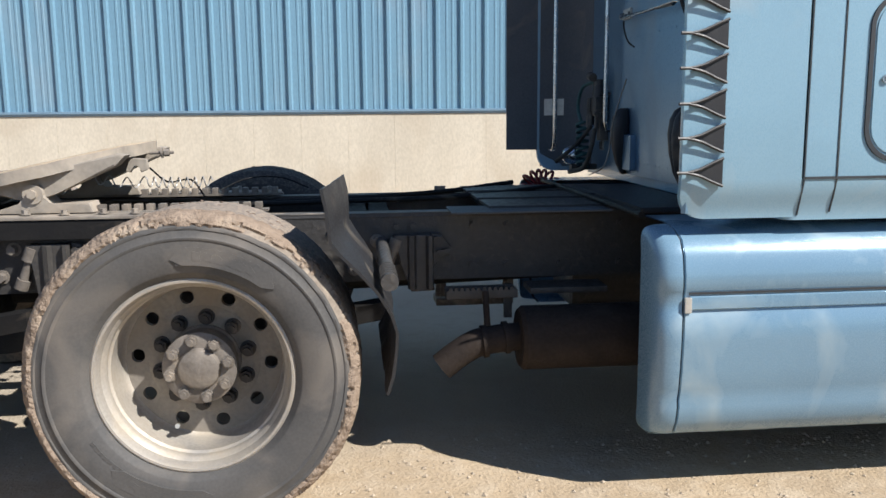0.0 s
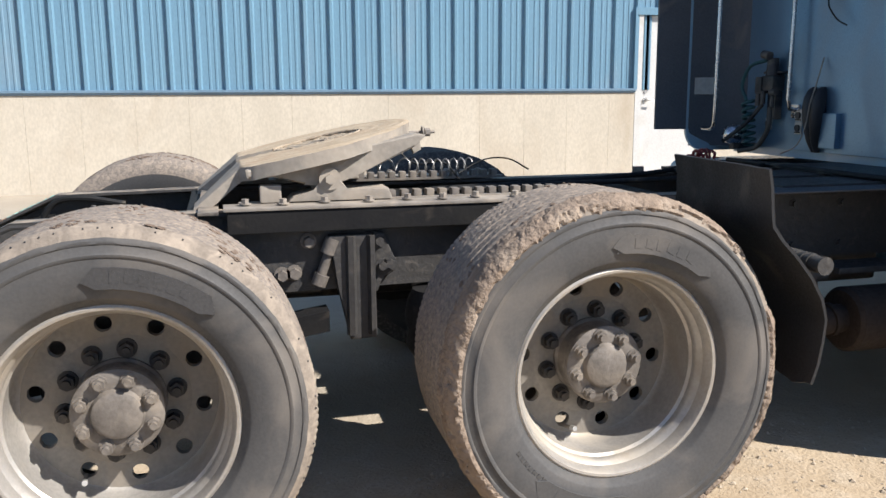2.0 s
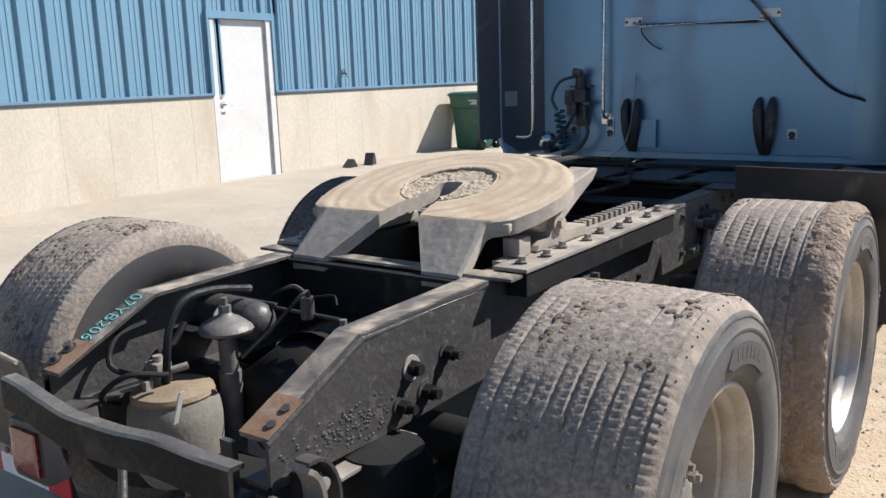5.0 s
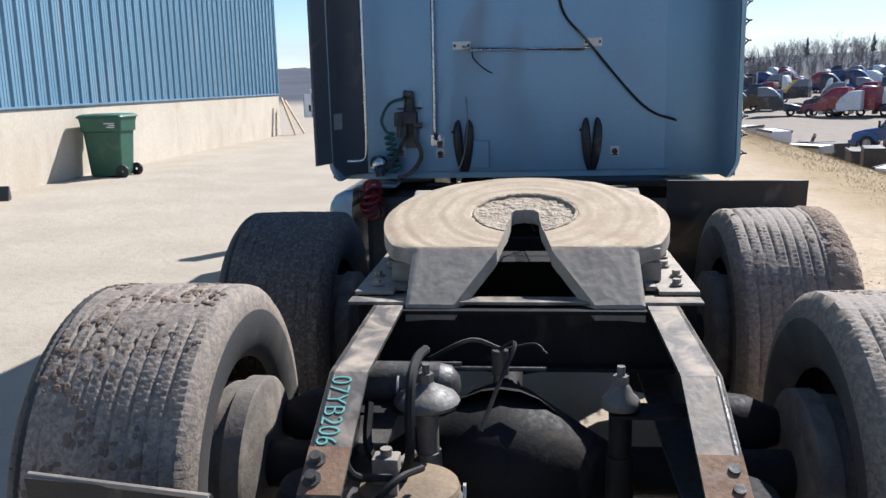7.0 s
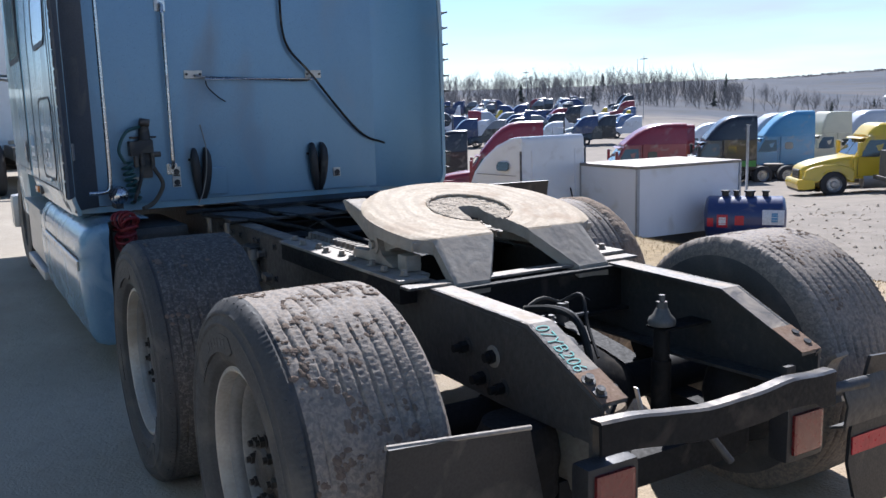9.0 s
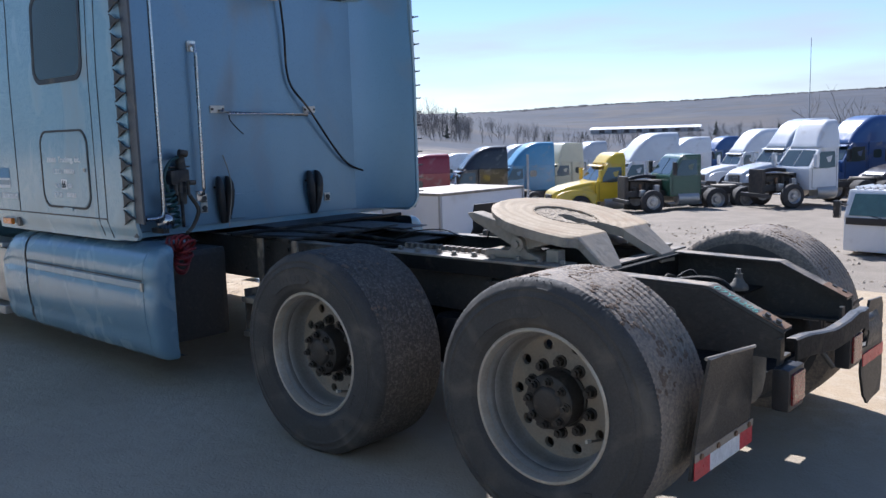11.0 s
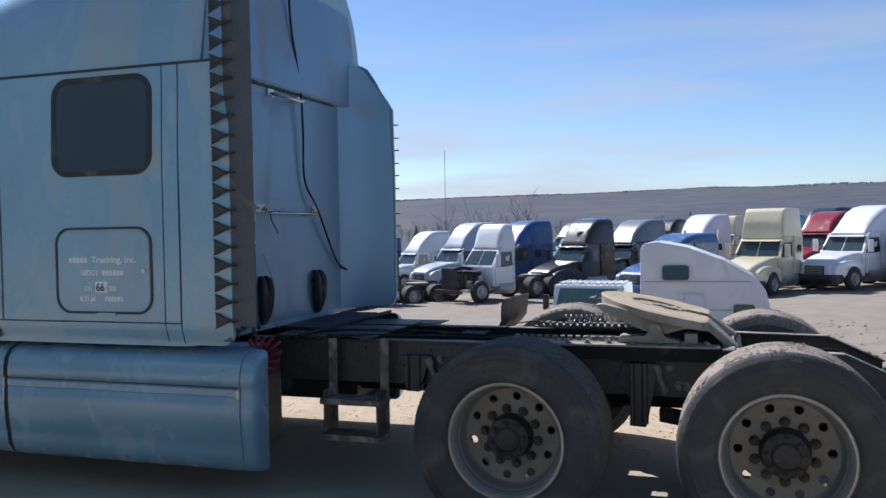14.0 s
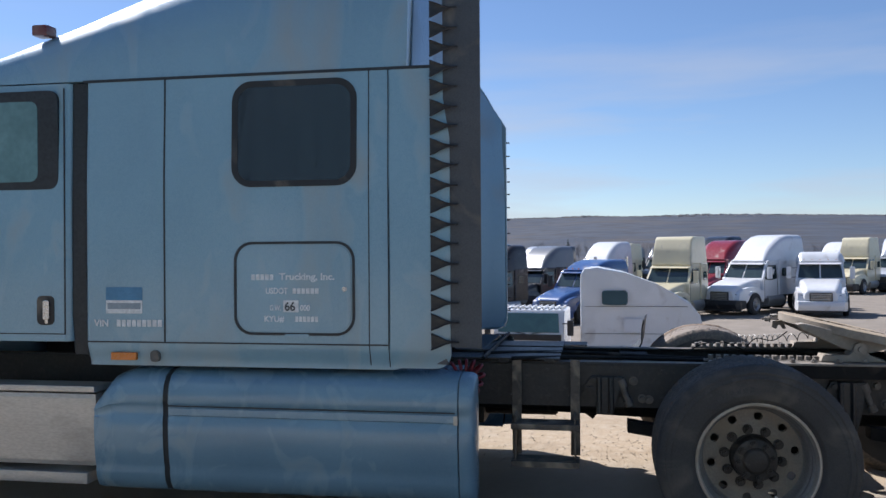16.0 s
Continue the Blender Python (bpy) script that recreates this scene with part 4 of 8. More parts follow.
# frame rails: channels with the open side inwards, bent down at the tail
TOP = [(6.4, .895), (-1.14, .887), (-1.686, .877), (-1.999, .733)]
BOT = [(-1.999, .615), (-1.55, .60), (0.0, .62), (6.4, .62)]
for s in (-1, 1):
    bm = bmesh.new()
    prism(bm, TOP + BOT, 'y', s * .435, s * .425)
    for f in bm.faces:
        f.material_index = 0
    for a, b in zip(TOP, TOP[1:]):
        prism(bm, [a, b, (b[0], b[1] - .010), (a[0], a[1] - .010)], 'y', s * .436, s * .348, mat=1)
    bm.normal_update()
    for f in bm.faces:
        if abs(f.normal.y) > .7:
            f.material_index = 0
    tube(bm, [(x, s * .4255, z - .0125) for x, z in TOP], .0128, 12)
    for a, b in zip(BOT, BOT[1:]):
        prism(bm, [a, b, (b[0], b[1] + .010), (a[0], a[1] + .010)], 'y', s * .4355, s * .350)
    rail = part("frame_rail", bm, [M["frame"], M["frame_top"]], truck, "black steel frame rail, worn and rusty on top", smooth=False)
    bm = bmesh.new()
    for x, z in ((-1.922, .7685), (-1.966, .748)):
        n = Vector((-.417, 0, .909))
        rod(bm, Vector((x, s * .414, z)), Vector((x, s * .414, z)) + n * .006, .020 if s > 0 else .012, 16)
        rod(bm, Vector((x, s * .414, z)), Vector((x, s * .414, z)) + n * (.020 if s > 0 else .007), .012, 12)
    big = ((-1.51, .741, .020, .034), (-1.56, .655, .017, .05), (-1.454, .66, .020, .045), (-1.358, .738, .018, .05))
    for x, z, r, l in big:
        washer = bmesh.new()
        rod(washer, (x, s * .434, z), (x, s * .439, z), r * 1.7, 20)
        part("washer", washer, M["fw_cast"] if x == -1.51 else M["frame"], rail)
        stud = bmesh.new()
        rod(stud, (x, s * .436, z), (x, s * (.436 + l * .55), z), r * 1.1, 6); rod(stud, (x, s * .436, z), (x, s * (.436 + l), z), r * .72, 14)
        part("stud", stud, M["frame_dark"], rail)
    for x in (.42, .66, .72, .95, 1.10, 1.32, 1.55, -.05, -.16, -.95):
        for z in (.835, .675):
            bolt(bm, (x + .01 * math.sin(x * 9), s * .435, z), 'y' if s > 0 else '-y', .012, .012)
    part("bolt", bm, M["frame"], rail)
    # scabs of flaking paint low on the web
    scabs, r = bmesh.new(), random.Random(7)
    for k in range(170):
        x, z = r.gauss(-1.76, .085), r.gauss(.665, .03)
        if -1.97 < x < -1.42 and .61 < z < .80:
            bmesh.ops.create_icosphere(scabs, subdivisions=1, radius=r.uniform(.0016, .0050), matrix=Matrix.Translation((x, s * .4352, z)) @ Matrix.Diagonal((r.uniform(1, 2), .55, r.uniform(.7, 1.4), 1)))
    if s < 0:
        tagged(part("paint_scab", scabs, M["frame"], rail), kind="stuff")
    # rusty patch on the tail of the flange
    bm = bmesh.new()
    prism(bm, [(-1.890, .7855), (-2.0005, .7347), (-2.0005, .7324), (-1.890, .7832)], 'y', s * .4362, s * .3478)
    part("rust_patch", bm, M["rust"], rail, "rusty tail of the frame rail")
d = Vector((-.313, 0, -.144)).normalized()
up = Vector((0, -1, 0))
mm = Matrix((( d.x, up.x, 0, 0), (d.y, up.y, 0, 0), (d.z, up.z, 0, 0), (0, 0, 0, 1)))
nn = d.cross(up)
for i in range(3):
    mm[i][2] = nn[i]
writing("07YB206", .068, Matrix.Translation(Vector((-1.700, .426, .8728))) @ mm, M["chalk"], truck, "lettering", "teal paint-marker stock number on the frame rail", 0.0006, -0.0012, 0.83)

# crossmembers between the rails
for x, z0, z1, w in ((-1.12, .70, .88, .05), (-.30, .66, .86, .10), (.55, .66, .87, .09), (1.15, .66, .87, .09), (2.2, .66, .87, .1)):
    bm = bmesh.new()
    box(bm, x - w, x + w, -.425, .425, z1 - .012, z1, .003)
    box(bm, x - w, x + w, -.425, .425, z0, z0 + .012, .003)
    box(bm, x - .006, x + .006, -.425, .425, z0, z1)
    part("crossmember", bm, M["frame_dark"], truck)
# added plate, unseen, that keeps sun from falling through the frame
bm = box(bmesh.new(), -.12, .46, -.424, .424, .632, .648, .003)
box(bm, .40, .46, -.424, .424, .648, .80, .003)
part("frame_gusset", bm, M["frame_dark"], truck)
# bent closing member at the tail
bm = bmesh.new()
ys = [.50 - .90 * i / 24 for i in range(25)]
def sagz(y):
    return .722 - .022 * smoothstep(.45, .12, y) + .012 * smoothstep(.1, -.2, y) - .021 * smoothstep(-.15, -.42, y)
def bulge(y):
    return -2.06 - .045 * math.cos((y - .03) * 3.0)
rows = []
for y in ys:
    z, x = sagz(y) + .003 * noise.noise(Vector((y * 9, 0, 0))), bulge(y)
    rows.append([Vector((x + .035, y, z - .002)), Vector((x, y, z)), Vector((x - .008, y, z - .006)), Vector((x - .010, y, z - .085 - .02 * (y < -.3))), Vector((x, y, z - .090)), Vector((x + .004, y, z - .012)), Vector((x + .035, y, z - .014))])
rr = loft(bm, rows)
for f in bm.faces:
    if f.calc_center_median().z > sagz(f.calc_center_median().y) - .006:
        f.material_index = 1
part("tail_crossmember", bm, [M["frame_dark"], M["worn_edge"]], truck, "bent black tail crossmember with bright worn top edge")

# sliding mount of the fifth wheel
for s in (-1, 1):
    bm = bmesh.new()
    box(bm, -1.05, .14, min(s * .392, s * .509), max(s * .392, s * .509), .896, .908, .003)
    box(bm, -1.0, .05, s * .36, s * .39, .897, .9105) if s > 0 else box(bm, -1.0, .05, -.39, -.36, .897, .9105)
    sl = part("slide_rail", bm, M["steel_dusty"], truck, "dusty steel slide rail bolted to the frame")
    bm = box(bmesh.new(), -1.04, .13, min(s * .437, s * .503), max(s * .437, s * .503), .822, .8955, .003)
    part("slide_base", bm, M["frame_dark"], sl)
    bm = bmesh.new()
    for i in range(9):
        bolt(bm, (-.98 + .132 * i + .012 * math.sin(i * 5), s * (.452 + .018 * (i % 2)), .912), 'z', .013, .014)
    part("bolt", bm, M["steel_dusty"], sl)
    bm = bmesh.new()
    for i in range(14):
        x = -.49 + .046 * i
        box(bm, x, x + .027, s * .345 - .022, s * .345 + .022, .905, .934, .003)
    box(bm, -.52, .16, s * .345 - .026, s * .345 + .026, .898, .908)
    part("rack", bm, M["hub"], sl, "toothed locking rack")
bm = bmesh.new()
box(bm, -1.13, -1.065, -.505, .515, .8865, .896, .002)
part("slide_plate", bm, M["frame_top"], truck)

# fifth wheel: tilted plate with a throat and two drooping horns
fw = new("fifth_wheel"); fw.parent = truck; fw["label"] = "greasy dust-covered steel fifth wheel plate"
def fw_z(x):
    if x > -.985:
        return 1.030 + .222 * (x + .985)
    return 1.030 + .86 * (x + .985)
def outline(n=84):
    outer, inner = [], []
    for i in range(n + 1):
        t = i / n
        if t < .66:
            q = radians(t / .66 * 118)
            outer.append((-.742 + (.395 if q < 1.5708 else .455) * math.cos(q), .466 * math.sin(q) * (1.0 - .02 * t)))
        elif t < .80:
            u = (t - .66) / .14
            q = radians(118)
            a = (-.742 + .455 * math.cos(q), .466 * math.sin(q) * .987)
            outer.append((a[0] + (-.995 - a[0]) * u, a[1] + (.338 - a[1]) * u))
        else:
            u = (t - .80) / .20
            outer.append((-.995 - .150 * u, .338 + .004 * u))
        if t < .45:
            q = radians(t / .45 * 90)
            inner.append((-.702 + .046 * math.cos(q), .046 * math.sin(q)))
        elif t < .80:
            u = (t - .45) / .35
            inner.append((-.702 - .293 * u, .046 + .036 * u ** 1.4))
        else:
            u = (t - .80) / .20
            inner.append((-.995 - .150 * u, .082 + .118 * u))
    return outer, inner
def plate(side, bm, top_only=False):
    out, inn = outline()
    m, rows = 28, []
    for (ox, oy), (ix, iy) in zip(out, inn):
        row = []
        for j in range(m + 1):
            t = j / m
            x, y = ix + (ox - ix) * t, iy + (oy - iy) * t
            d = math.hypot(x + .700, y)
            z = fw_z(x)
            if x > -.97:
                z += -.009 * smoothstep(.176, .164, d) + .0012 * math.sin(d * 150) * smoothstep(.18, .22, d)
                z += (.007 * noise.noise(Vector((x * 34, y * 34, 1)))) * smoothstep(.18, .15, d)
            z += .0012 * noise.noise(Vector((x * 18, y * 18, 5)))
            z -= .006 * smoothstep(.93, 1.0, t)
            z += .0016 * noise.noise(Vector((x * 55, y * 55, 9))) * smoothstep(-.97, -1.0, x)
            row.append((x, side * y, z))
        rows.append(row)
    th = .046
    up_v = [[bm.verts.new(p) for p in r] for r in rows]
    lo_v = [[bm.verts.new((p[0], p[1], p[2] - th)) for p in (r[0], r[m // 2], r[m])] for r in rows]
    def mat_at(f):
        c = f.calc_center_median()
        if math.hypot(c.x + .700, c.y) < .165 and c.x > -.95:
            return 2
        return 0 if c.x > -.99 else 1
    for a, b in zip(up_v, up_v[1:]):
        for j in range(m):
            f = bm.faces.new((a[j], a[j + 1], b[j + 1], b[j])); f.material_index = mat_at(f)
    for (a, b), (p, q) in zip(zip(up_v, up_v[1:]), zip(lo_v, lo_v[1:])):
        for j, k in ((0, 0), (m, 2)):
            f = bm.faces.new((a[j], b[j], q[k], p[k])); f.material_index = 1
        for k in (0, 1):
            f = bm.faces.new((p[k], p[k + 1], q[k + 1], q[k])); f.material_index = 1
    f = bm.faces.new([v for v in up_v[-1]] + lo_v[-1][::-1]); f.material_index = 1
bm = bmesh.new()
plate(1, bm); plate(-1, bm)
bmesh.ops.remove_doubles(bm, verts=bm.verts, dist=0.0005)
link_mesh("top_plate", bm, [M["fw_top"], M["fw_cast"], M["fw_grease"]], fw, angle=22)
# ridge of pushed-up grease round the worn throat
bm = bmesh.new()
ring = []
for i in range(121):
    q = radians(-158 + 316 * i / 120)
    rr = .168 + .004 * noise.noise(Vector((i * .21, 0, 3)))
    x, y = -.700 + rr * math.cos(q), rr * math.sin(q)
    ring.append((x, y, fw_z(x) - .0035 + .002 * noise.noise(Vector((i * .5, 2, 0)))))
tube(bm, ring, [.0055 + .004 * noise.noise(Vector((i * .37, 5, 1))) for i in range(121)], 8)
part("grease_ridge", bm, M["fw_grease"], fw)
for s in (-1, 1):
    bm = bmesh.new()
    # skirt and rib under the plate, pivot ear and its stand
    prism(bm, [(-.36, 1.125), (-.40, 1.085), (-.62, .985), (-.70, .955), (-.78, .965), (-.86, 1.0), (-.97, .99), (-.975, 1.02), (-.70, 1.06), (-.40, 1.13)], 'y', s * .315, s * .405, .008)
    rod(bm, (-.700, s * .29, .985), (-.700, s * .432, .985), .037, 20)
    rod(bm, (-.700, s * .43, .985), (-.700, s * .446, .985), .018, 6)
    part("pivot_rib", bm, M["fw_cast"], fw)
    bm = bmesh.new()
    prism(bm, [(-.84, .912), (-.82, .930), (-.75, .945), (-.735, .985), (-.665, .985), (-.645, .945), (-.50, .950), (-.485, .912)], 'y', s * .300, s * .425, .006)
    part("pivot_stand", bm, M["fw_cast"], fw)
    bm = bmesh.new()
    box(bm, -.93, -.86, s * .385 - .03, s * .385 + .03, .91, .968, .006)
    part("stop_block", bm, M["fw_cast"], fw)
bm = bmesh.new()
tube(bm, [(-.35, -.07, 1.118), (-.25, -.07, 1.120)], .006, 8); rod(bm, (-.288, -.07, 1.119), (-.268, -.07, 1.1193), .016, 6); rod(bm, (-.30, -.07, 1.119), (-.294, -.07, 1.119), .022, 14)
part("release_bolt", bm, M["steel_dusty"], fw)
bm = bmesh.new()
prism(bm, [(-.40, 1.105), (-.335, 1.10), (-.33, 1.06), (-.36, 1.045), (-.365, 1.075), (-.385, 1.078), (-.40, 1.045), (-.42, 1.05)], 'y', -.19, -.165, .004)
part("release_hook", bm, M["fw_cast"], fw)
bm = bmesh.new()
tube(bm, coil((-.56, -.12, 1.02), (-.36, -.08, 1.0), .022, 3, 20, .01), .003, 6)
tube(bm, coil((-.36, -.08, 1.0), (-.10, -.05, .995), .021, 8, 20, .004), .003, 6)
part("coil_spring", bm, M["wire"], truck, "slack wire coil spring")
bm = bmesh.new()
tube(bm, curve_points([(-.10, .12, .94), (.02, .16, .99), (.16, .25, .985), (.28, .32, .93)], 16), .0035, 6)
tube(bm, curve_points([(-.38, .05, 1.05), (-.30, .02, .99), (-.20, .0, 1.0), (-.14, -.03, .93)], 12), .004, 6)
part("air_hose", bm, M["black_hose"], truck)

# suspension: hangers, arms, axles, shocks, air springs
for s in (-1, 1):
    for x0, tag in ((-.70, 0), (.66, 1)):
        bm = bmesh.new()
        # pressed plate folded along a rib, with a bolted gusset beside it
        prism(bm, [(x0 - .017, .802), (x0 + .128, .802), (x0 + .138, .60), (x0 + .142, .445), (x0 + .050, .440), (x0 + .012, .62)], 'y', s * .436, s * .488, .006)
        loft(bm, [[(x0 + .052 + dx, s * yy, z) for dx, yy in ((-.016, .486), (-.008, .504), (.010, .508), (.022, .486))] for dx0, z in ((0, .800), (.004, .70), (.014, .58), (.03, .46))])
        loft(bm, [[(x0 + .122 + dx, s * yy, z) for dx, yy in ((-.014, .486), (-.004, .512), (.010, .512), (.016, .486))] for z in (.800, .70, .58, .46)])
        prism(bm, [(x0 + .135, .806), (x0 + .172, .800), (x0 + .215, .70), (x0 + .205, .665), (x0 + .165, .655), (x0 + .150, .60), (x0 + .135, .60)], 'y', s * .437, s * .466, .005)
        for bx, bz in ((x0 + .155, .775), (x0 + .165, .69), (x0 + .192, .695)):
            bolt(bm, (bx, s * .466, bz), 'y' if s > 0 else '-y', .016, .018)
        for v in bm.verts:
            v.co.z = max(v.co.z, .40) if tag == 0 else .815 + (v.co.z - .815) * .62
        part("spring_hanger", bm, M["frame"], truck)
        bm = bmesh.new()
        rod(bm, (x0 - .045, s * .47, .665), (x0 - .01, s * .47, .755), .017, 12)
        rod(bm, (x0 - .055, s * .47, .635), (x0 - .04, s * .47, .67), .026, 14); rod(bm, (x0 - .02, s * .47, .74), (x0 + .0, s * .47, .79), .026, 14)
        for bx, bz in ((x0 - .17, .67), (x0 - .13, .675), (x0 - .08, .78)):
            bolt(bm, (bx, s * .437, bz), 'y' if s > 0 else '-y', .018, .03)
        part("height_link", bm, M["hub"], truck)
    for ax in (0.0, AX2):
        bm = bmesh.new()
        loft(bm, [[(x, s * .47 + dy, z + dz) for dy, dz in ((-.05, -.035), (.05, -.035), (.05, .035), (-.05, .035))] for x, z in ((ax + .62, .52), (ax + .3, .47), (ax, .40), (ax - .35, .38))])
        part("trailing_arm", bm, M["frame_dark"], truck)
        bm = bmesh.new()
        revolve(bm, [(.36, .02), (.36, .10), (.40, .125), (.45, .118), (.50, .128), (.56, .118), (.60, .10), (.605, .0005)], (ax - .33, s * .47, 0), 'z', 24)
        part("air_spring", bm, M["frame_dark"], truck)
    bm = bmesh.new()
    rod(bm, (-1.535, s * .235, .30), (-1.535, s * .235, .62), .034, 16); rod(bm, (-1.535, s * .235, .56), (-1.535, s * .235, .765), .028, 16)
    # the right column takes the black that has shade in its colour
    part("shock_absorber", bm, M["grey_pot"] if s > 0 else M["frame_dark"], truck)
    bm = bmesh.new()
    revolve(bm, [(z, r * (.58 if s < 0 and r > .03 else 1)) for z, r in ((.742, .02), (.742, .078), (.752, .083), (.766, .074), (.778, .052), (.792, .024), (.80, .018), (.80, .0005))], (-1.535, s * .235, 0), 'z', 20)
    rod(bm, (-1.535, s * .235, .80), (-1.535, s * .235, .822), .019, 6); rod(bm, (-1.535, s * .235, .82), (-1.535, s * .235, .845), .010, 10)
    part("shock_arm", prism(bmesh.new(), [(-1.58, .728), (-1.49, .728), (-1.49, .736), (-1.58, .736)], 'y', s * .21, s * .425), M["frame_dark"], truck)
    part("shock_mount", bm, M["grey_pot"], truck)
for ax in (0.0, AX2):
    bm = bmesh.new()
    rod(bm, (ax, -.84, WZ), (ax, .84, WZ), .066, 20)
    revolve(bm, [(-.30, .07), (-.22, .12), (-.12, .185), (0, .205), (.12, .185), (.22, .12), (.30, .07)], (ax, .06, WZ), 'y', 28)
    revolve(bm, [(-.02, .205), (.12, .17), (.24, .13), (.34, .09), (.36, .03)], (ax, .06, WZ + .03), 'x', 24)
    part("axle_housing", bm, M["frame_dark"], truck, "black drive axle with round differential housing")
    bm = bmesh.new()
    for s in (-1, 1):
        revolve(bm, [(s * .50, .02), (s * .50, .085), (s * .56, .092), (s * .62, .085), (s * .70, .05)], (ax + .16, 0, WZ + .07), 'y', 20)
    part("brake_chamber", bm, M["frame_dark"], truck)
# added dark beam that covers the lit ground seen under the tail
part("suspension_beam", box(bmesh.new(), -1.78, -1.62, -.40, .40, .33, .43, .02), M["frame_dark"], truck)
bm = bmesh.new()
rod(bm, (AX2 + .36, .06, .52), (-.16, .06, .52), .05, 16); rod(bm, (.36, .06, .54), (2.6, .02, .62), .055, 16)
part("drive_shaft", bm, M["frame_dark"], truck)
bm = bmesh.new()
rod(bm, (-1.36, .38, .775), (-1.36, -.06, .775), .006, 8)
rod(bm, (-1.40, .38, .80), (-1.40, .16, .80), .007, 8)
rod(bm, (-1.37, .06, .765), (-1.37, .06, .83), .022, 12)
part("cross_rod", bm, M["frame"], truck)
bm = bmesh.new()
rod(bm, (-1.44, .425, .755), (-1.44, .21, .752), .062, 22)
revolve(bm, [(0.0, .0005), (.0, .062), (-.03, .055), (-.05, .03), (-.055, .0005)], (-1.44, .212, .752), 'y', 20)
part("air_tank", bm, M["frame"], truck, "small black air tank")
bm = bmesh.new()
prism(bm, [(-1.475 + .045 * math.cos(a * .5236), .768 + .03 * math.sin(a * .5236)) for a in range(12)], 'y', .31, .314, m=Matrix.Rotation(0.0, 4, 'Z'))
part("tank_plate", bm, M["bright_plate"], truck)
# grey chamber with valve and lines at the tail
bm = bmesh.new()
revolve(bm, [(.36, .02), (.36, .095), (.40, .118), (.47, .130), (.54, .132), (.58, .127), (.605, .112), (.61, .0005)], (-1.725, .255, 0), 'z', 40)
pot = part("tail_air_spring", bm, M["pot_cream"], truck, "cream-grey dusty air spring behind the axle")
bm = bmesh.new()
revolve(bm, [(.600, .05), (.602, .112), (.612, .117), (.624, .113), (.632, .09), (.636, .04), (.637, .0005)], (-1.725, .255, 0), 'z', 36)
part("top_plate", bm, M["pot_tan"], pot, "rusty tan top plate")
bm = bmesh.new()
box(bm, -1.755, -1.705, .275, .335, .632, .695, .006); rod(bm, (-1.73, .305, .69), (-1.73, .305, .712), .014, 12)
rod(bm, (-1.705, .28, .665), (-1.67, .25, .675), .011, 10); box(bm, -1.80, -1.775, .27, .29, .58, .66, .003)
part("levelling_valve", bm, M["steel_dusty"], truck)
bm = bmesh.new()
tube(bm, curve_points([(-1.735, .27, .64), (-1.74, .25, .70), (-1.72, .25, .80), (-1.665, .25, .865), (-1.56, .25, .872), (-1.42, .25, .845)], 24), .012, 8)
tube(bm, curve_points([(-1.77, .29, .66), (-1.84, .36, .70), (-1.80, .39, .77), (-1.70, .39, .79)], 18), .009, 8)
tube(bm, curve_points([(-1.76, .22, .68), (-1.86, .26, .70), (-1.90, .33, .64), (-1.82, .38, .58)], 18), .008, 8)
tube(bm, curve_points([(-1.36, .06, .83), (-1.42, .02, .86), (-1.50, .06, .78), (-1.60, .10, .70)], 18), .006, 6)
tube(bm, curve_points([(-1.36, .06, .83), (-1.35, .14, .85), (-1.36, .25, .80)], 12), .006, 6)
tube(bm, curve_points([(-1.36, .04, .83), (-1.35, -.03, .84), (-1.37, -.06, .82)], 10), .004, 6)
tube(bm, curve_points([(-1.58, .37, .76), (-1.66, .36, .68), (-1.72, .30, .63)], 14), .011, 8)
part("air_line", bm, M["black_hose"], truck)
bm = bmesh.new()
prism(bm, [(-1.83, .58), (-1.815, .58), (-1.785, .66), (-1.80, .66)], 'y', .12, .126)
part("loose_strap", bm, M["bright_plate"], truck)

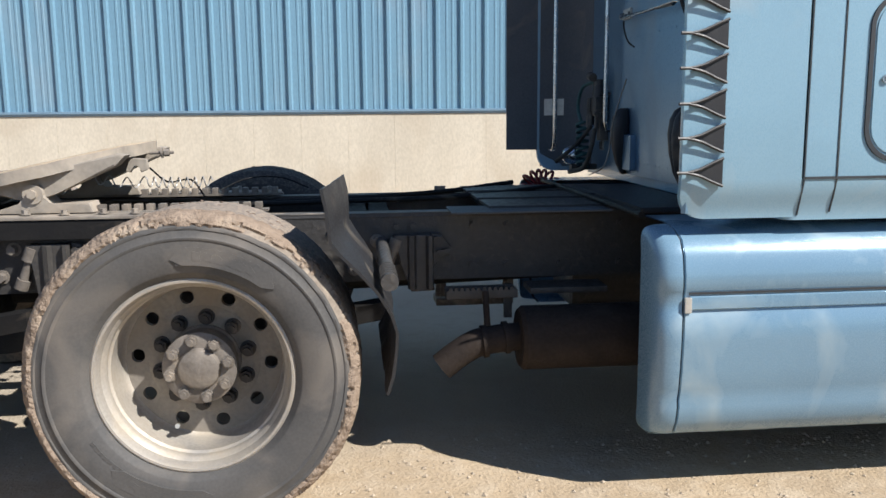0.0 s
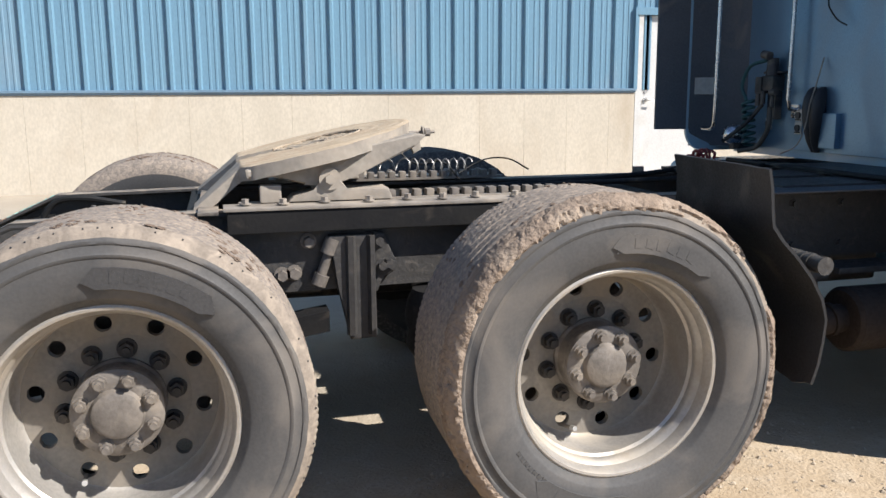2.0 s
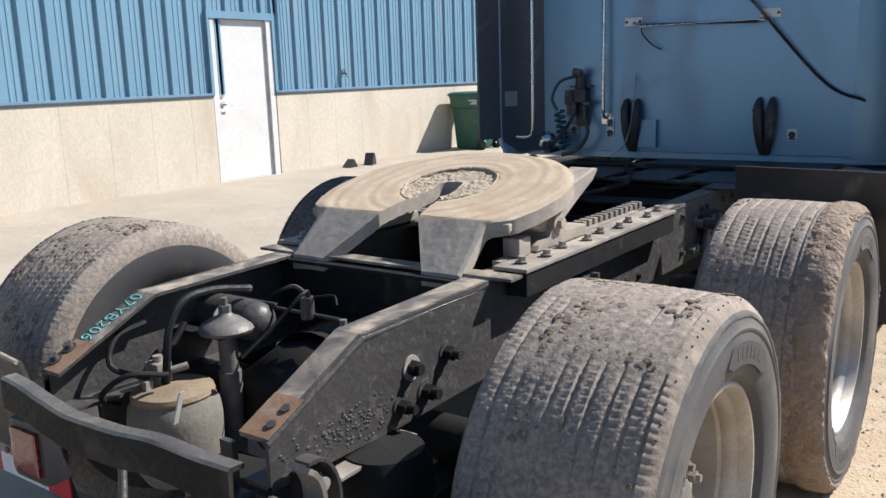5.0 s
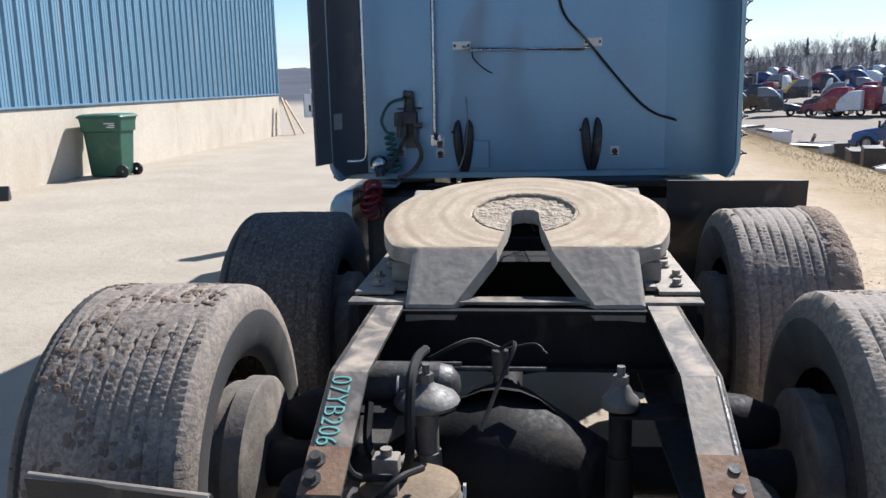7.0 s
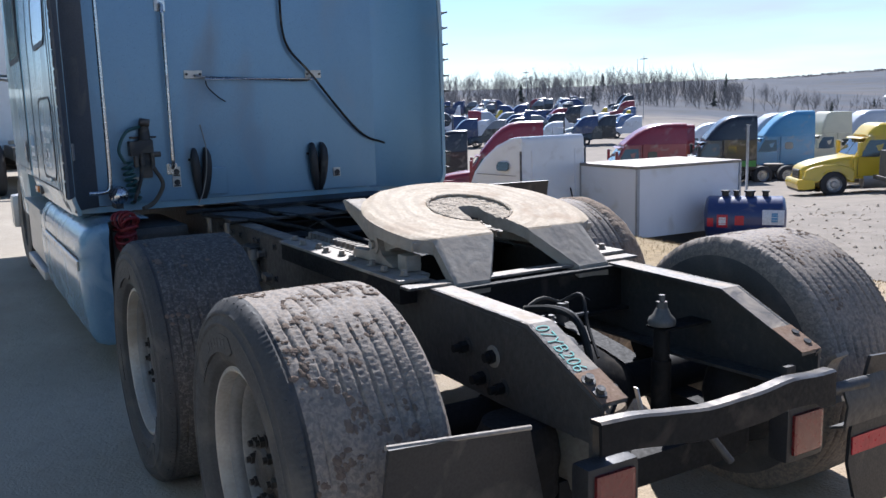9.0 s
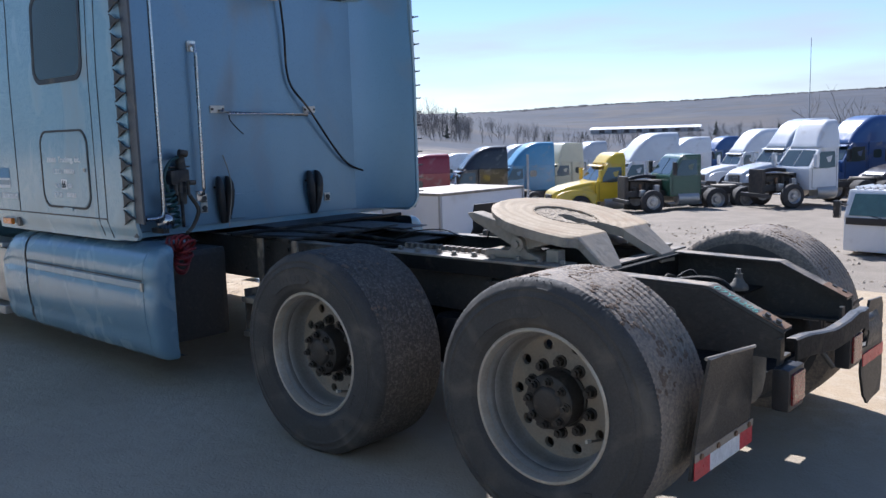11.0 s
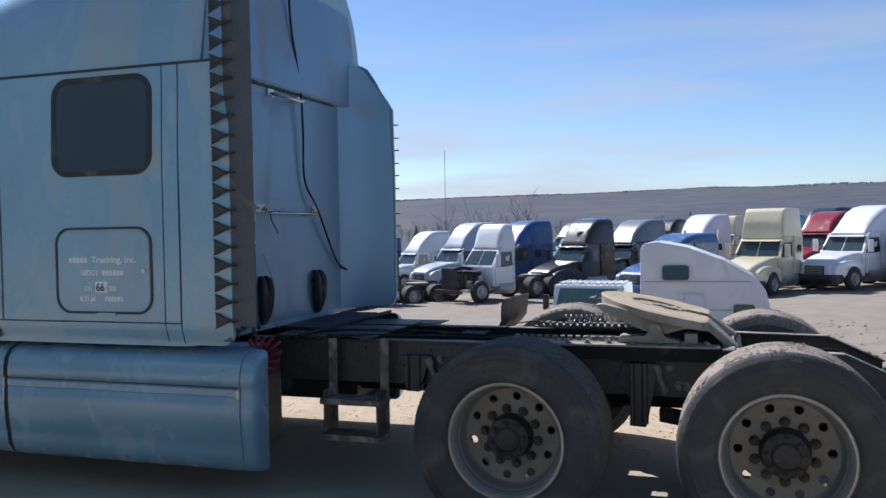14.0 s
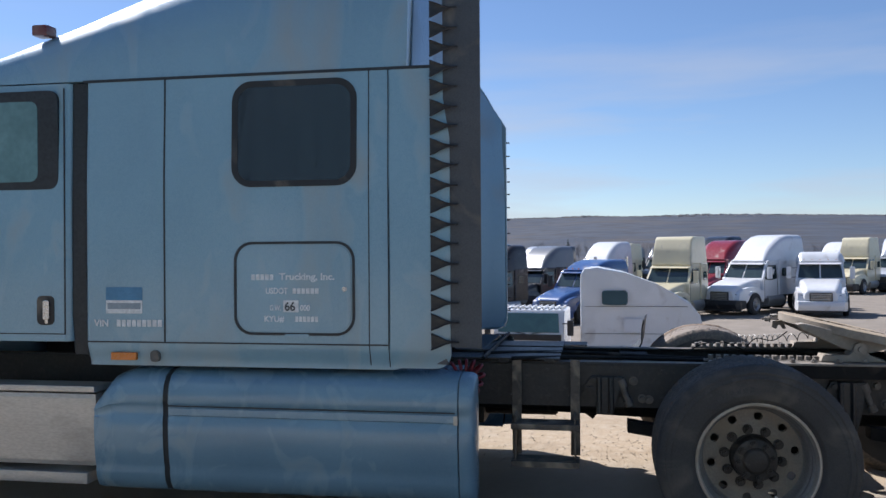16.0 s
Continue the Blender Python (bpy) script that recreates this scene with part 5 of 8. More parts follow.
# tail: mud flaps with tape, lamps
def flap_x(s, z):
    """The left flap leans forward towards its foot; the right one hangs straight."""
    return -1.956 + .135 * (.72 - z) if s > 0 else -2.002 + .012 * math.sin((z - .2) * 7)
flap_outline = {1: [(.631, .704), (1.023, .737), (1.031, .56), (1.030, .284), (.515, .272), (.575, .50)],
    -1: [(.680, .668), (.895, .652), (.945, .600), (.955, .44), (.950, .26), (.890, .165), (.690, .145), (.630, .20), (.598, .32), (.610, .42), (.652, .56)]}
for s in (1, -1):
    bm = bmesh.new()
    prism(bm, [(s * y, z) for y, z in flap_outline[s]], 'x', -.006, .006)
    bmesh.ops.subdivide_edges(bm, edges=bm.edges, cuts=3, use_grid_fill=True)
    for v in bm.verts:
        v.co.x += flap_x(s, v.co.z) + .006 * noise.noise(v.co * 6)
    fl = part("mud_flap", bm, M["black_plastic"], truck, "black rubber mud flap with red and white tape", smooth=False)
    ends, z0, z1 = ((.520, .640, .902, 1.026), .286, .352) if s > 0 else ((.612, .700, .870, .950), .348, .408)
    if s > 0:
        part("flap_bracket", rod(bmesh.new(), (-1.963, .631, .704), (-1.951, 1.023, .737), .007, 8), M["steel_dusty"], fl)
        bm = bmesh.new()
        box(bm, flap_x(1, .37) - .0105, flap_x(1, .37) - .0065, .520, 1.028, .355, .384, .001)
        part("flap_weight", bm, M["steel_dusty"], fl, "pale steel strip across the flap's foot")
        for y in (.565, .690, .845, .985):
            part("flap_bolt", rod(bmesh.new(), (flap_x(1, .37) - .017, y, .369), (flap_x(1, .37) - .008, y, .369), .011, 10), M["rust"], fl)
    for k in range(3):
        bm = bmesh.new()
        x = flap_x(s, (z0 + z1) / 2) - .0125
        box(bm, x - .0015, x + .003, min(s * ends[k], s * ends[k + 1]), max(s * ends[k], s * ends[k + 1]) - .001, z0, z1)
        part("reflective_tape", bm, M["tape_white"] if k == 1 and s > 0 else M["tape_red"], fl)
# bent strap and lip plate under the tail of the right rail
bm = bmesh.new()
arc = [(-1.938 + .072 * math.sin(radians(a)), .566 + .108 * math.cos(radians(a))) for a in range(-12, 97, 12)]
sheet(bm, arc, 'y', -.505, -.462, .008)
st = part("bent_strap", bm, M["frame"], truck, "bent steel strap under the frame rail")
part("strap_bracket", box(bmesh.new(), -1.945, -1.880, -.462, -.436, .585, .640, .004), M["frame_dark"], st)
part("strap_pin", rod(bmesh.new(), (-1.905, -.500, .610), (-1.905, -.440, .610), .016, 12), M["steel_dusty"], st)
bm = box(bmesh.new(), -1.845, -1.565, -.490, -.436, .586, .596, .003)
part("lip_plate", bm, M["steel_dusty"], truck, "pale worn edge plate below the rail")
for s, y in ((1, .445), (-1, -.300)):
    bm = bmesh.new()
    box(bm, -2.06, -1.99, y - .085, y + .085, .43, .600, .02)
    tl = part("tail_lamp", bm, M["black_plastic"], truck, "dusty red tail lamp in a black housing")
    bm = bmesh.new()
    box(bm, -2.070, -2.055, y - .065, y + .065, .455, .580, .012)
    part("lens", bm, M["red_lens"], tl)
bm = bmesh.new()
for s, y in ((1, .445), (-1, -.30)):
    box(bm, -2.0, -1.985, y - .02, y + .02, .56, .70)
sheet(bm, [(-2.03, .62), (-2.06, .55), (-2.05, .48), (-2.0, .46)], 'y', -.72, -.50, .008)
rod(bm, (-2.01, .08, .60), (-2.06, .02, .50), .011, 10); rod(bm, (-2.02, -.45, .60), (-2.03, -.62, .60), .02, 12)
part("lamp_bracket", bm, M["frame"], truck)
bm = bmesh.new()
q = [(-2.03 + .07 * math.cos(a), .62 + .09 * math.sin(a)) for a in [i * .3 - 1.2 for i in range(9)]]
sheet(bm, q, 'y', -.56, -.50, .012)
part("light_guard", bm, M["hub"], truck)

# torn quarter fender ahead of the right drive wheel
bm = bmesh.new()
line = [(.400, 1.055), (.412, 1.00), (.418, .935), (.424, .893), (.455, .852), (.505, .800), (.560, .738), (.600, .672), (.612, .615), (.606, .545), (.596, .47), (.580, .41)]
def torn(v):
    k = smoothstep(.62, .40, v.z)
    return Vector((.010 * noise.noise(v * 9) + .09 * (v.y + 1.245) * smoothstep(.70, .95, v.z), 0, k * .12 * (abs(noise.noise(Vector((v.y * 6, 0, 3)))) + max(0, -(v.y + 1.1)) * -1.0 + max(0, v.y + 1.12) * 1.2)))
sheet(bm, line, 'y', -1.245, -.64, .009, 22, torn)
part("quarter_fender", bm, M["black_plastic"], truck, "torn black plastic quarter fender")
bm = bmesh.new()
rod(bm, (.598, -1.245, .775), (.598, -.45, .775), .024, 16); rod(bm, (.598, -1.252, .775), (.598, -1.243, .775), .027, 16)
for i in range(6):
    rod(bm, (.598, -1.20 + i * .03, .775), (.598, -1.188 + i * .03, .775), .028, 16)
part("fender_arm", bm, M["frame"], truck)

# catwalk, tool tray, exhaust under the right side
bm = bmesh.new()
for y in (-.34, 0, .34):
    box(bm, 1.02, 1.72, y - .13, y + .13, .900, .912, .003)
for x in (1.08, 1.36, 1.64):
    box(bm, x - .03, x + .03, -.46, .47, .888, .901)
part("catwalk", bm, M["frame"], truck, "black steel catwalk plates over the frame")
bm = bmesh.new()
box(bm, .86, 1.48, -.60, -.37, .8975, .9035, .002)
part("side_plate", bm, M["rubber_trim"], truck)
bm = bmesh.new()
box(bm, 1.52, 1.82, -.80, .20, .914, .932, .005); box(bm, 1.46, 1.53, -.2, .2, .913, .930, .005)
part("tool_tray", bm, M["black_plastic"], truck)
bm = bmesh.new()
tube(bm, [(1.47, .6, .925), (1.47, -.95, .925)], .012, 8); tube(bm, curve_points([(1.3, .55, .92), (.9, .3, .90), (.4, .2, .885), (-.2, .18, .87)], 20), .012, 8)
tube(bm, curve_points([(1.5, .3, .92), (.95, .05, .90), (.4, .1, .885), (-.25, .12, .87)], 20), .012, 8)
part("air_pipe", bm, M["black_hose"], truck)
bm = bmesh.new()
revolve(bm, [(0, .02), (0, .105), (.015, .118), (.9, .118), (.915, .105), (.915, .02)], (1.085, -.75, .455), 'x', 32)
mu = part("muffler", bm, M["exhaust"], truck, "sooty steel muffler under the frame")
bm = bmesh.new()
tube(bm, curve_points([(1.09, -.75, .46), (1.02, -.75, .455), (.93, -.75, .44), (.86, -.75, .40), (.80, -.75, .355)], 14), .052, 16)
for x, z in ((1.03, .457), (.95, .445)):
    rod(bm, (x, -.75, z), (x + .018, -.75, z + .002), .060, 20)
rod(bm, (.97, -.75, .50), (.97, -.70, .62), .012, 8)
part("tail_pipe", bm, M["exhaust"], mu)
bm = bmesh.new()
box(bm, .83, 1.10, -.66, -.56, .585, .618, .004)
for i in range(12):
    box(bm, .84 + i * .021, .852 + i * .021, -.662, -.648, .612, .628)
box(bm, 1.055, 1.085, -.62, -.60, .50, .63); box(bm, 1.15, 1.45, -.65, -.5, .595, .618, .006)
part("bracket_tray", bm, M["frame"], truck)
bm = bmesh.new()
box(bm, 1.62, 2.2, -1.0, -.62, .28, .82, .04); box(bm, 1.62, 2.4, .55, 1.0, .25, .84, .04)
part("battery_box", bm, M["frame"], truck)
# ladder on the left rail
lad = new("side_ladder"); lad.parent = truck; lad["label"] = "dark metal access ladder"
for x in (.925, 1.275):
    bm = bmesh.new()
    box(bm, x - .028, x + .028, .515, .527, .34, .91, .003); box(bm, x - .004, x + .004, .50, .66, .34, .60)
    part("upright", bm, M["frame_top"], lad)
for z in (.55, .33):
    bm = bmesh.new()
    box(bm, .90, 1.30, .50, .67, z - .035, z, .004)
    part("tread", bm, M["frame_top"], lad)


# ---- the cab ----
def width_at(z):
    return 1.205 - .035 * smoothstep(1.06, .93, z) - .018 * smoothstep(1.9, 2.56, z)
def plan(x0, x1, w, r, n=5):
    return [(p[0], p[1]) for p in rounded(x0, x1, -w, w, r, n)]
def shell(bm, x0, x1, zs, r):
    loft(bm, [[(x, y, z) for x, y in plan(x0, x1, width_at(z), r)] for z in zs])
bm = bmesh.new()
shell(bm, 1.86, 3.705, [.925, .932, .95, .98, 1.0, 1.03, 1.06, 1.2, 1.6, 1.9, 2.0, 2.1, 2.2, 2.3, 2.4, 2.5, 2.56], .035)
sleeper = part("sleeper", bm, M["paint"], truck, "faded pale blue sleeper body")
bm = bmesh.new()
shell(bm, 3.80, 5.30, [1.06, 1.07, 1.12, 1.3, 1.6, 2.0, 2.3, 2.56], .05)
cab = part("cab", bm, M["paint"], truck)
bm = bmesh.new()
shell(bm, 3.70, 3.81, [.98, 1.2, 1.8, 2.56], .02)
for v in bm.verts:
    v.co.y *= .978
part("cab_boot", bm, M["gasket"], truck)
# side panels run on behind the back wall; the right one is cut off in a curve on top
def slant(z):
    k = [(2.56, 1.505), (2.62, 1.54), (2.71, 1.60), (2.82, 1.66), (2.91, 1.72), (2.95, 1.80)]
    for (a, p), (b, q) in zip(k, k[1:]):
        if z <= b:
            return p + (q - p) * max(0, z - a) / (b - a)
    return k[-1][1]
for s in (-1, 1):
    bm = bmesh.new()
    zs = [.935, .938, .945, .955, .97, .985, 1.005, 1.03, 1.06, 1.3, 1.9, 2.0, 2.1, 2.2, 2.3, 2.4, 2.5, 2.56]
    if s < 0:
        zs += [2.62, 2.66, 2.71, 2.765, 2.82, 2.865, 2.91, 2.93, 2.95]
    rows = []
    for z in zs:
        w = width_at(z)
        cut = (1.565 if s > 0 else slant(z)) + .09 * (1 - math.sqrt(max(0, 1 - max(0, 1 - (z - .935) / .09) ** 2)))
        w -= .05 * max(0, z - 2.56)
        rows.append([(1.90, s * w, z), (cut, s * w, z), (cut - .004, s * (w - .012), z), (cut, s * (w - .024), z), (1.90, s * (w - .024), z)])
    loft(bm, rows)
    part("side_panel", bm, M["paint"], sleeper)
    if s < 0:
        # painted corner curving back from the wall, cut off at a slant on top
        bm = bmesh.new()
        arc = [(1.862, .78), (1.835, .86), (1.78, .95), (1.70, 1.045), (1.61, 1.115), (1.545, 1.155), (1.517, 1.178)]
        rows = []
        for t in (0, .2, .4, .6, .8, .9, 1):
            ring = [(x, y, .955 + t * (h - .955)) for (x, y), h in zip(arc, (2.58, 2.72, 2.93, 2.875, 2.725, 2.625, 2.57))]
            rows.append([(x, -y, z) for x, y, z in ring] + [(x + .012, -y - .008, z) for x, y, z in ring[::-1]])
        loft(bm, rows)
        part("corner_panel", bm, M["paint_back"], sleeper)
        continue
    # soft extender behind the panel
    bm = bmesh.new()
    top = 3.02 if s > 0 else 2.56
    pts = [(1.60, 1.190), (1.565, 1.198), (1.50, 1.212), (1.43, 1.232), (1.392, 1.245)]
    rows = []
    for z in (1.055, 1.10, 1.6, 2.1, top - .05, top):
        k = .012 * noise.noise(Vector((z * 3, s, 0)))
        rows.append([(x, s * (y + k * (1.6 - x) * 4), z) for x, y in pts] + [(x, s * (y - .014 + k * (1.6 - x) * 4), z) for x, y in pts[::-1]])
    loft(bm, rows)
    part("side_extender", bm, M["rubber_trim"], sleeper, "dark grey rubber side extender")
    bm = bmesh.new()
    arc = [(1.862, s * .93), (1.845, s * 1.02), (1.79, s * 1.10), (1.70, s * 1.155), (1.58, s * 1.178)]
    loft(bm, [[(x, y, z) for x, y in arc] + [(x + .01, y + s * .008, z) for x, y in arc[::-1]] for z in (.96, 1.5, 2.0, 2.56)])
    part("corner_panel", bm, M["rubber_trim"], sleeper)
# back wall
bm = bmesh.new()
box(bm, 1.845, 1.862, -1.02, 1.02, .965, 2.553, .003)
for i in range(40):
    for z in (1.03, 1.62, 1.80, 2.50):
        if (i * 7 + int(z * 10)) % 3:
            rod(bm, (1.845, -.98 + i * .05, z), (1.843, -.98 + i * .05, z), .0045, 6)
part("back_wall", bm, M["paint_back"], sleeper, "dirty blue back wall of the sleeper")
# roof cap: rises from the windscreen to the back
def roof_z(x):
    k = [(1.80, 3.58), (2.2, 3.56), (2.8, 3.44), (3.4, 3.22), (4.0, 2.97), (4.45, 2.78), (4.95, 2.62), (5.3, 2.58)]
    for (a, p), (b, q) in zip(k, k[1:]):
        if x <= b:
            return p + (q - p) * (x - a) / (b - a)
    return k[-1][1]
bm = bmesh.new()
rows = []
for i in range(19):
    x = 1.80 + 3.5 * i / 18
    h = roof_z(x) - 2.565
    row = []
    for j in range(19):
        q = math.pi * j / 18
        c, sn = math.cos(q), math.sin(q)
        y = 1.187 * math.copysign(abs(c) ** .42, c) * (1 - .10 * sn * h)
        row.append((x - .02 * sn * (i == 0), y, 2.568 + h * sn ** .62))
    rows.append(row)
loft(bm, rows)
part("roof_cap", bm, M["paint"], sleeper, "tall pale blue roof fairing")
bm = bmesh.new()
prism(bm, [(-1.10, 2.575), (1.10, 2.575), (1.03, 3.02), (.90, 3.45), (-.90, 3.45), (-1.03, 3.02)], 'x', 1.788, 1.796)
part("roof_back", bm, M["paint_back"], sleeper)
# joint lines and rubber strips
def strip(x0, x1, z0, z1, name="seam", proud=.0028, mat="gasket", sides=(-1, 1)):
    for s in sides:
        bm = bmesh.new()
        n = 30 if z1 - z0 > .3 else 1
        rows = []
        for i in range(n + 1):
            z = z0 + (z1 - z0) * i / n
            w = s * (width_at(z) + proud)
            rows.append([(x0, w, z), (x1, w, z), (x1, w - s * .006, z), (x0, w - s * .006, z)])
        loft(bm, rows)
        part(name, bm, M[mat], sleeper)
strip(3.203, 3.212, 1.063, 2.56)
strip(2.008, 2.013, .95, 2.56)
strip(1.901, 1.905, .94, 2.56)
strip(1.907, 3.70, 1.058, 1.066)
strip(1.57, 3.72, 2.556, 2.572, proud=.004)
for s in (-1, 1):
    # luggage door
    dz = new("luggage_door"); dz.parent = sleeper; dz["label"] = "rounded luggage door with white lettering"
    out, inn, pan = rounded(2.090, 2.788, 1.110, 1.628, .105, 8), rounded(2.104, 2.774, 1.124, 1.614, .093, 8), rounded(2.112, 2.766, 1.132, 1.606, .087, 8)
    bm = bmesh.new()
    w = 1.2055
    loft(bm, [[(x, s * (w + dy), z) for x, z in ln] for ln, dy in ((out, -.004), (out, .005), (inn, .005), (inn, -.004))], close_ends=False)
    part("door_seal", bm, M["gasket"], dz)
    bm = bmesh.new()
    prism(bm, pan, 'y', s * 1.19, s * (w + .003), .002)
    part("door_panel", bm, M["paint"], dz)
    bm = bmesh.new()
    rod(bm, (2.148, s * w, 1.366), (2.148, s * (w + .010), 1.366), .0135, 20); box(bm, 2.144, 2.152, s * (w + .010) - .002, s * (w + .010) + .002, 1.360, 1.372)
    part("lock", bm, M["chrome"], dz)
    bm = bmesh.new()
    prism(bm, rounded(2.35, 2.49, 1.098, 1.118, .009, 4), 'y', s * w, s * (w + .010), .002)
    part("finger_pull", bm, M["paint"], dz)
    # window
    win = new("sleeper_window"); win.parent = sleeper; win["label"] = "dark tinted sleeper window in a rubber frame"
    out, inn = rounded(2.078, 2.800, 1.932, 2.525, .115, 8), rounded(2.112, 2.766, 1.966, 2.491, .085, 8)
    bm = bmesh.new()
    loft(bm, [[(x, s * (width_at(z) + dy), z) for x, z in ln] for ln, dy in ((out, -.004), (out, .006), (inn, .004), (inn, -.006))], close_ends=False)
    part("window_frame", bm, M["black_plastic"], win)
    bm = bmesh.new()
    vs = [bm.verts.new((x, s * (width_at(z) + .0022), z)) for x, z in inn]
    bm.faces.new(vs)
    part("pane", bm, M["window"], win, smooth=False)
    # air fins along the rear edge
    first = None
    for i in range(18 if s > 0 else 14):
        z = 1.085 + .1045 * i
        if first is None:
            bm = bmesh.new()
            y = s * 1.207
            prism(bm, [(1.668, -.043), (1.668, .043), (1.640, .030), (1.600, .012), (1.565, .006), (1.565, -.006), (1.600, -.012), (1.640, -.030)], 'y', y, y + s * .006)
            for k in (-1, 1):
                tube(bm, curve_points([(1.668, y + s * .008, k * .043), (1.630, y + s * .012, k * .028), (1.590, y + s * .016, k * .010), (1.545, y + s * .020, 0)], 8), .005, 6)
            tube(bm, [(1.55, y + s * .020, 0), (1.515, y + s * .022, 0)], .0055, 6)
            first = part("air_fin", bm, M["black_plastic"], sleeper)
            first.location = (0 if s > 0 else -.035, 0, z)
        else:
            c = bpy.data.objects.new("air_fin", first.data)
            scene.collection.objects.link(c)
            c.parent = sleeper
            c.location.x = first.location.x
            c.location.z = z + .002 * math.sin(i * 3)

# lettering on the luggage doors: names and registration numbers stand as bars
def side_m(s, x, z, y=1.2095):
    return Matrix.Translation((x, s * y, z)) @ (pose(0, 0, 0, 90, 0, 180) if s > 0 else pose(0, 0, 0, 90, 0, 0))
def bar(s, x, z, w, h, mat="letter", name="lettering_bar", parent=None):
    bm = bmesh.new()
    n = max(1, round(w / h / .8))
    for i in range(n):
        box(bm, (i + .08) * w / n, (i + .86) * w / n, 0, h, 0, .001)
    bmesh.ops.transform(bm, matrix=side_m(s, x, z), verts=bm.verts)
    part(name, bm, M[mat], parent or sleeper, smooth=False)
for s in (-1, 1):
    X = (lambda d: 2.687 - d) if s > 0 else (lambda d: 2.160 + d)
    bar(s, X(0), 1.415, .135, .032)
    writing("Trucking, Inc.", .052, side_m(s, X(.165), 1.417), M["letter"], sleeper, bold=.0014, width=1.12)
    writing("USDOT", .046, side_m(s, X(.085), 1.340), M["letter"], sleeper, bold=.0012, width=.84)
    bar(s, X(.24), 1.340, .155, .030)
    writing("G.W.", .042, side_m(s, X(.108), 1.247), M["letter"], sleeper, bold=.0012, width=.72)
    writing("000", .044, side_m(s, X(.285), 1.247), M["letter"], sleeper, bold=.0012, width=.85)
    bm = bmesh.new()
    box(bm, 0, .088, 0, .066, 0, .0012)
    bmesh.ops.transform(bm, matrix=side_m(s, X(.188), 1.238), verts=bm.verts)
    part("number_patch", bm, M["letter"], sleeper)
    writing("66", .068, side_m(s, X(.195), 1.247, 1.2115), M["letter_dark"], sleeper, bold=.001, width=.92)
    writing("KYU#", .046, side_m(s, X(.075), 1.185), M["letter"], sleeper, bold=.0012)
    bar(s, X(.255), 1.185, .135, .030)
    # sticker, VIN line, marker lamp
    q = (lambda d: 3.57 - d) if s > 0 else (lambda d: 3.345 + d)
    for a, b, c, d2, m in ((0, .225, .075, .150, "sticker_blue"), (0, .225, 0, .075, "letter"), (.01, .215, .025, .060, "sticker_grey")):
        bm = bmesh.new()
        box(bm, a, b, c, d2, 0, .0012 if m != "sticker_grey" else .0022)
        bmesh.ops.transform(bm, matrix=side_m(s, q(0), 1.225, 1.207), verts=bm.verts)
        part("sticker", bm, M[m], sleeper)
    writing("VIN", .056, side_m(s, q(-.075), 1.150, 1.2075), M["letter"], sleeper, bold=.001)
    bar(s, q(.065), 1.150, .285, .040)
    bm = bmesh.new()
    box(bm, 3.385, 3.54, min(s * 1.185, s * 1.212), max(s * 1.185, s * 1.212), .958, 1.003, .008)
    part("marker_lamp", bm, M["amber_lens"], sleeper, "amber side marker lamp")
    bm = bmesh.new()
    prism(bm, rounded(3.245, 3.30, .95, 1.015, .02, 4), 'y', s * 1.18, s * 1.205, .004)
    part("broken_socket", bm, M["rubber_trim"], sleeper)
    # cab door: line, window, handle
    bm = bmesh.new()
    for pts in ([(3.83, 1.10), (3.836, 1.10), (3.836, 2.53), (3.83, 2.53)], [(3.83, 1.10), (4.93, 1.10), (4.93, 1.106), (3.83, 1.106)]):
        prism(bm, pts, 'y', s * 1.20, s * 1.2065)
    part("door_gap", bm, M["gasket"], cab)
    bm = bmesh.new()
    prism(bm, rounded(3.872, 4.80, 1.945, 2.520, .06, 6), 'y', s * 1.17, s * 1.2085, .004)
    part("door_frame", bm, M["gasket"], cab)
    bm = bmesh.new()
    prism(bm, rounded(4.00, 4.74, 1.99, 2.46, .05, 6), 'y', s * 1.2085, s * 1.2105)
    part("door_glass", bm, M["cab_glass"], cab)
    bm = bmesh.new()
    prism(bm, rounded(3.90, 4.01, 1.155, 1.325, .03, 5), 'y', s * 1.20, s * 1.210, .003)
    hd = part("door_handle", bm, M["black_plastic"], cab)
    bm = bmesh.new()
    prism(bm, rounded(3.925, 3.965, 1.185, 1.30, .012, 4), 'y', s * 1.210, s * 1.222, .003); rod(bm, (3.945, s * 1.21, 1.175), (3.945, s * 1.216, 1.175), .012, 14)
    part("pull", bm, M["chrome"], hd)
    # mirror on its arm
    bm = bmesh.new()
    box(bm, 6.0, 6.12, min(s * 1.27, s * 1.46), max(s * 1.27, s * 1.46), 1.80, 2.85, .045)
    mr = part("side_mirror", bm, M["black_plastic"], cab, "tall black side mirror")
    bm = bmesh.new()
    tube(bm, [(5.26, s * 1.19, 1.85), (6.06, s * 1.36, 1.92)], .012, 8)
    part("arm", bm, M["black_plastic"], mr)
# roof marker lamps and brow
bm = bmesh.new()
box(bm, 4.0, 4.10, 1.02, 1.12, 2.87, 2.935, .015)
part("roof_lamp", bm, M["red_lens"], sleeper, "orange-red roof marker lamp")

